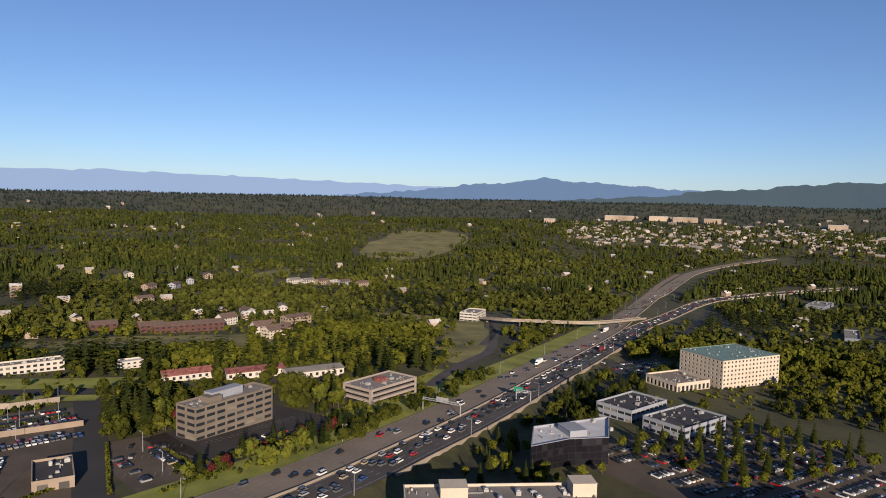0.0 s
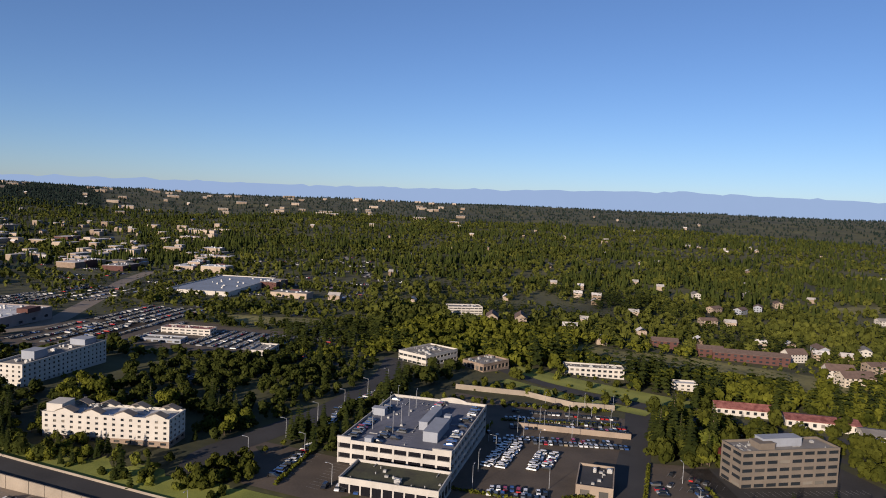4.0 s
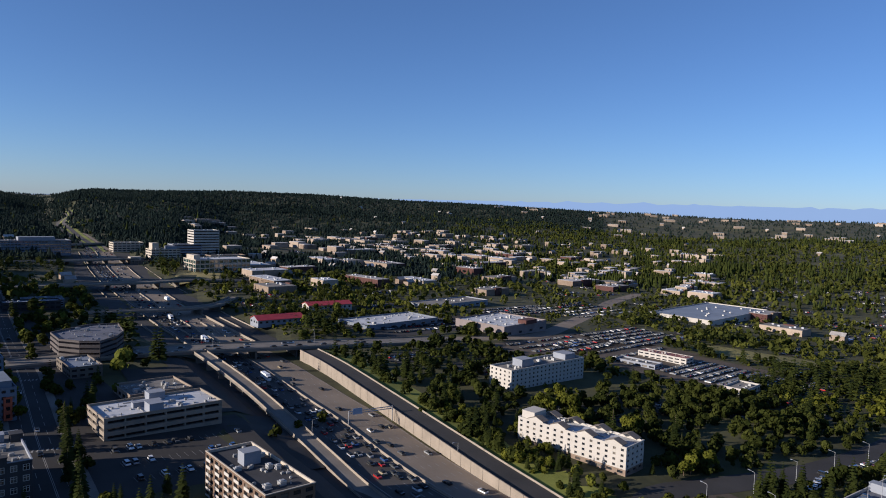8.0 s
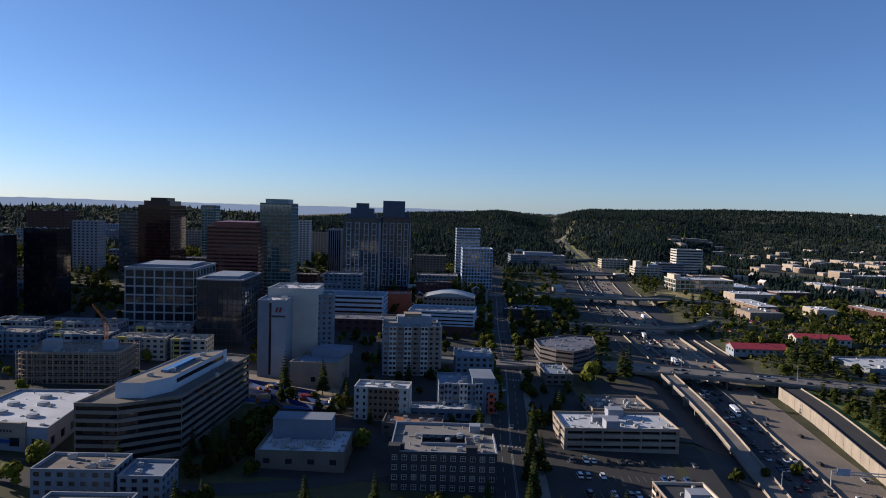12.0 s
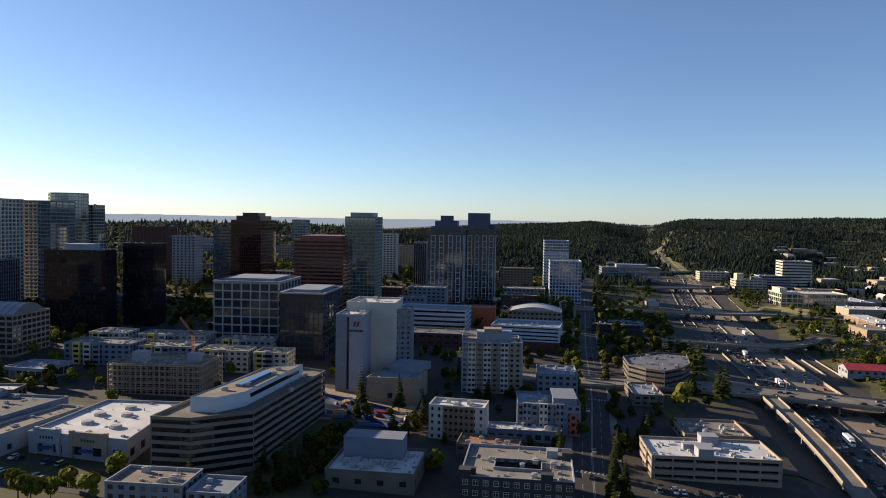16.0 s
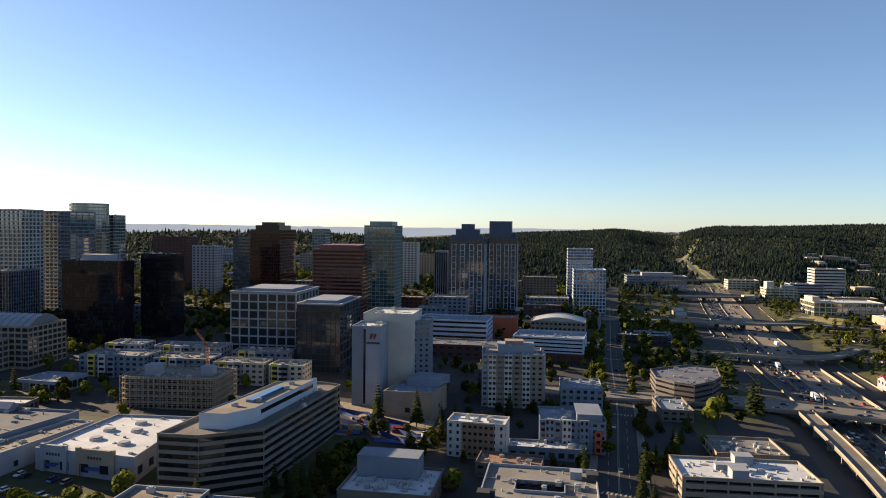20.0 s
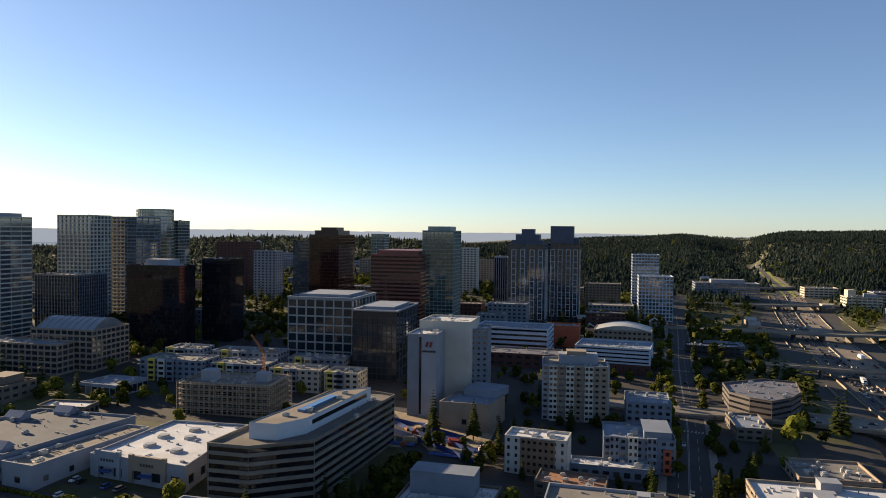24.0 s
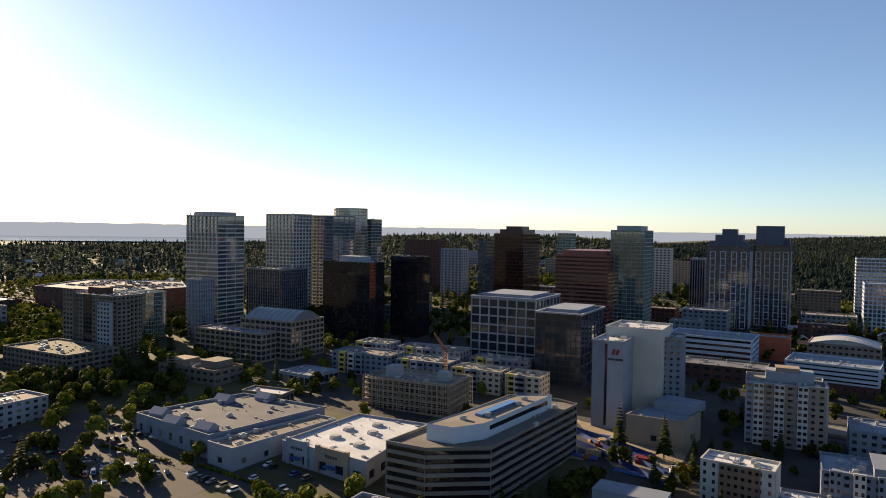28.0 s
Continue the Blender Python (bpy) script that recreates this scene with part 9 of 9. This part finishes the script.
for row in range(15):
    for k in range(34):
        r, deg = 1890 + 50 * row + hrng.uniform(-14, 14), -142 + 22.5 * (k + hrng.random()) / 34
        if hrng.random() > 0.5 or row < 3 and hrng.random() < 0.4:
            continue
        a = radians(deg)
        x, y = -r * math.sin(a), r * math.cos(a)
        L, W, h = hrng.uniform(11, 22), hrng.uniform(8, 11), hrng.uniform(3.0, 4.5)
        turn = Matrix.Translation((x, y, ground_z(x, y))) @ Matrix.Rotation(radians(hrng.choice((30, 38, 45, 120, 130))), 4, "Z")
        fw.box(-L / 2, -W / 2, -1, L / 2, W / 2, h, turn)
        q = [turn @ Vector(v) for v in ((-L / 2 - 0.5, -W / 2 - 0.6, h - 0.3), (L / 2 + 0.5, -W / 2 - 0.6, h - 0.3), (L / 2 + 0.5, 0, h + 1.8), (-L / 2 - 0.5, 0, h + 1.8), (-L / 2 - 0.5, W / 2 + 0.6, h - 0.3), (L / 2 + 0.5, W / 2 + 0.6, h - 0.3))]
        fr.face(q[0], q[1], q[2], q[3])
        fr.face(q[3], q[2], q[5], q[4])
# small stores and houses of the town to the north-east
for _ in range(170):
    r, deg = hrng.uniform(1150, 2100), hrng.uniform(-47, -5)
    a = radians(deg)
    x, y = -r * math.sin(a), r * math.cos(a)
    if not is_free(x, y):
        continue
    L, W, h = hrng.uniform(14, 40), hrng.uniform(10, 20), hrng.uniform(5, 12)
    turn = Matrix.Translation((x, y, ground_z(x, y))) @ Matrix.Rotation(radians(hrng.choice((15, 20, 105, 110))), 4, "Z")
    fw.box(-L / 2, -W / 2, -1, L / 2, W / 2, h, turn)
    (fr2 if hrng.random() < 0.3 else fr).box(-L / 2 + 0.3, -W / 2 + 0.3, h, L / 2 - 0.3, W / 2 - 0.3, h + 0.3, turn)
# long white stores behind the estate
for deg, r, L in ((-123.5, 2760, 110), (-126.5, 2800, 70), (-128.5, 2790, 90), (-130.5, 2760, 60), (-139, 2720, 60), (-118, 2500, 40)):
    a = radians(deg)
    x, y = -r * math.sin(a), r * math.cos(a)
    turn = Matrix.Translation((x, y, ground_z(x, y))) @ Matrix.Rotation(a, 4, "Z")
    fw.box(-L / 2, -20, -1, L / 2, 20, 17, turn)
    fr2.box(-L / 2 - 0.5, -20.5, 17, L / 2 + 0.5, 20.5, 17.6, turn)
for _ in range(70):
    a, r = radians(hrng.uniform(-66, -28)), hrng.uniform(2400, 4300)
    x, y = -r * math.sin(a), r * math.cos(a)
    L = hrng.uniform(14, 46)
    turn = Matrix.Translation((x, y, ground_z(x, y))) @ Matrix.Rotation(a + hrng.uniform(-0.3, 0.3), 4, "Z")
    fw.box(-L / 2, -9, -1, L / 2, 9, 9, turn)
    fr2.box(-L / 2 - 0.5, -9.5, 9, L / 2 + 0.5, 9.5, 9.6, turn)
FAR_WALLS = surface("far_walls", (0.2, 0.125, 0.075), 0.9, 0.02, 0.5, 0.3, by="island", tint=(0.29, 0.24, 0.185))
FAR_ROOFS = surface("far_roofs", (0.2, 0.18, 0.16), 0.9, 0.02, 0.6, 0.3, by="island", tint=(0.42, 0.4, 0.38))
tagged(part("distant_houses", fw, FAR_WALLS), "pale far houses and stores among trees", "houses", "", "stuff")
tagged(part("distant_stores", fw2, BRICK_WALL), "red-brown brick far stores", "stores", "", "stuff")
tagged(part("distant_white_roofs", fr2, ROOF_WHITE), "white membrane roofs of the far stores", "roofs", "", "stuff")
tagged(part("distant_dark_roofs", fr3, ROOF_GREY), "dark gravel roofs of the far stores", "roofs", "", "stuff")
tagged(part("distant_roofs", fr, FAR_ROOFS), "grey and white far roofs", "roofs", "", "stuff")

# ---- street lamps ----
lamp_parts = None


def street_lamp(x, y, rot, high=9.0, lift=0.0):
    global lamp_parts
    if lamp_parts is None:
        pole, arm, head = Geo(), Geo(), Geo()
        pole.rod((0, 0, 0), (0, 0, 9), 0.14, 0.08, 6)
        arm.rod((0, 0, 8.9), (2.2, 0, 9.3), 0.07, 0.05, 5)
        head.box(2.0, -0.2, 9.2, 3.0, 0.2, 9.38)
        lamp_parts = (pole.mesh("pole", STEEL), arm.mesh("arm", STEEL), head.mesh("lamp_head", PALE_WALL))
    t = new("street_lamp")
    t.matrix_basis = pose(x, y, ground_z(x, y) + lift, 0, 0, rot)
    for nm, me in zip(("pole", "arm", "lamp_head"), lamp_parts):
        part(nm, me, None, t)
    tagged(t, "grey steel street lamp with a single arm", "street lamp", "street lamps")


for k in range(14):
    x, y, hd = on_road(700 + 95 * k, 25.0)
    street_lamp(x, y, hd + 90)
    x, y, hd = on_road(750 + 95 * k, -22.5)
    street_lamp(x, y, hd - 90)
for k in range(6):
    street_lamp(205 + 30 * k, 192 + 4 * k, 100)
    street_lamp(300 + 20 * k, 122 - 8 * k, 10)
for k in range(4):
    for yy in (147.5, 158):
        street_lamp(248 + 13 * k, yy + 3 * k, 20, lift=ground_z(268, 145) + 11.9 - ground_z(248 + 13 * k, yy + 3 * k))

for x, y, r in ((258, 110, 10), (258, 78, 10), (300, 96, 10), (284, 112, 100), (318, 110, 10), (330, 88, 10), (345, 110, 10), (356, 92, 10), (366, 76, 10), (380, 118, 10), (395, 98, 10), (240, 105, 10), (205, 150, 100), (225, 178, 100), (270, 20, 30), (300, 30, 30), (-240, 205, 0), (-262, 178, 0), (-282, 175, 0), (60, 474, 90), (130, 484, 90), (0, 466, 90)):
    street_lamp(x, y, r, lift=max(0.0, plane_z(x, y) + 6.6 - ground_z(x, y)) if 455 < y < 490 else 0.0)


# ---- lorries ----
def lorry(x, y, heading, paint, label):
    t = new("lorry")
    t.matrix_basis = pose(x, y, ground_z(x, y) + 0.14, 0, 0, heading)
    g = Geo()
    g.box(-6, -1.25, 1.1, 3.2, 1.25, 3.9)
    g.box(-6.05, -1.3, 1.0, 3.25, 1.3, 1.15)
    part("cargo_box", g, paint, t)
    g = Geo()
    g.box(3.6, -1.15, 0.6, 5.6, 1.15, 2.0)
    g.prism([(3.6, -1.15), (5.2, -1.15), (5.2, 1.15), (3.6, 1.15)], 2.0, 3.1)
    part("cab", g, WHITE_PAINT, t)
    g = Geo()
    g.face((5.62, -1.0, 1.95), (5.62, 1.0, 1.95), (5.24, 1.0, 2.9), (5.24, -1.0, 2.9))
    part("windscreen", g, CAR_GLASS, t)
    g = Geo()
    g.box(-6, -0.5, 0.6, 4.5, 0.5, 1.0)
    part("chassis", g, DARK_STEEL, t)
    for wx in (-4.6, -3.4, 4.4):
        for wy in (-1.1, 1.1):
            g = Geo()
            g.rod((wx, wy - 0.15, 0.5), (wx, wy + 0.15, 0.5), 0.5, 0.5, 10)
            part("wheel", g, RUBBER, t)
    tagged(t, label, "lorry", "motorway lorries")


for x, y, hd, red in ((446, -247, 133, False), (489, -331, 313, True), (587, -396, 133, False), (83, 415, 279, False), (48, 720, 101, False), (44, 617, 281, False), (61, 526, 280, False)):
    lorry(x, y, hd, RED_PAINT if red else WHITE_PAINT, "red box lorry on the motorway" if red else "white box lorry on the motorway")
# roof parking lines of the showroom
g = Geo()
c, s = math.cos(radians(11)), math.sin(radians(11))
z = ground_z(268, 145) + 11.93
for v0 in (21, 3, 8.5, -2, -21):
    for k in range(25):
        u = -34 + 2.8 * k
        if v0 in (3, 8.5, -2) and -12 < u < 16:
            continue
        q = [(268 + (u + du) * c - (v0 + dv) * s, 145 + (u + du) * s + (v0 + dv) * c, z) for du, dv in ((-0.07, -2.4), (0.07, -2.4), (0.07, 2.4), (-0.07, 2.4))]
        g.face(*q)
tagged(part("roof_bay_lines", g, PAINT_LINE), "thin white bay lines on the showroom roof", "road marking", "", "stuff")
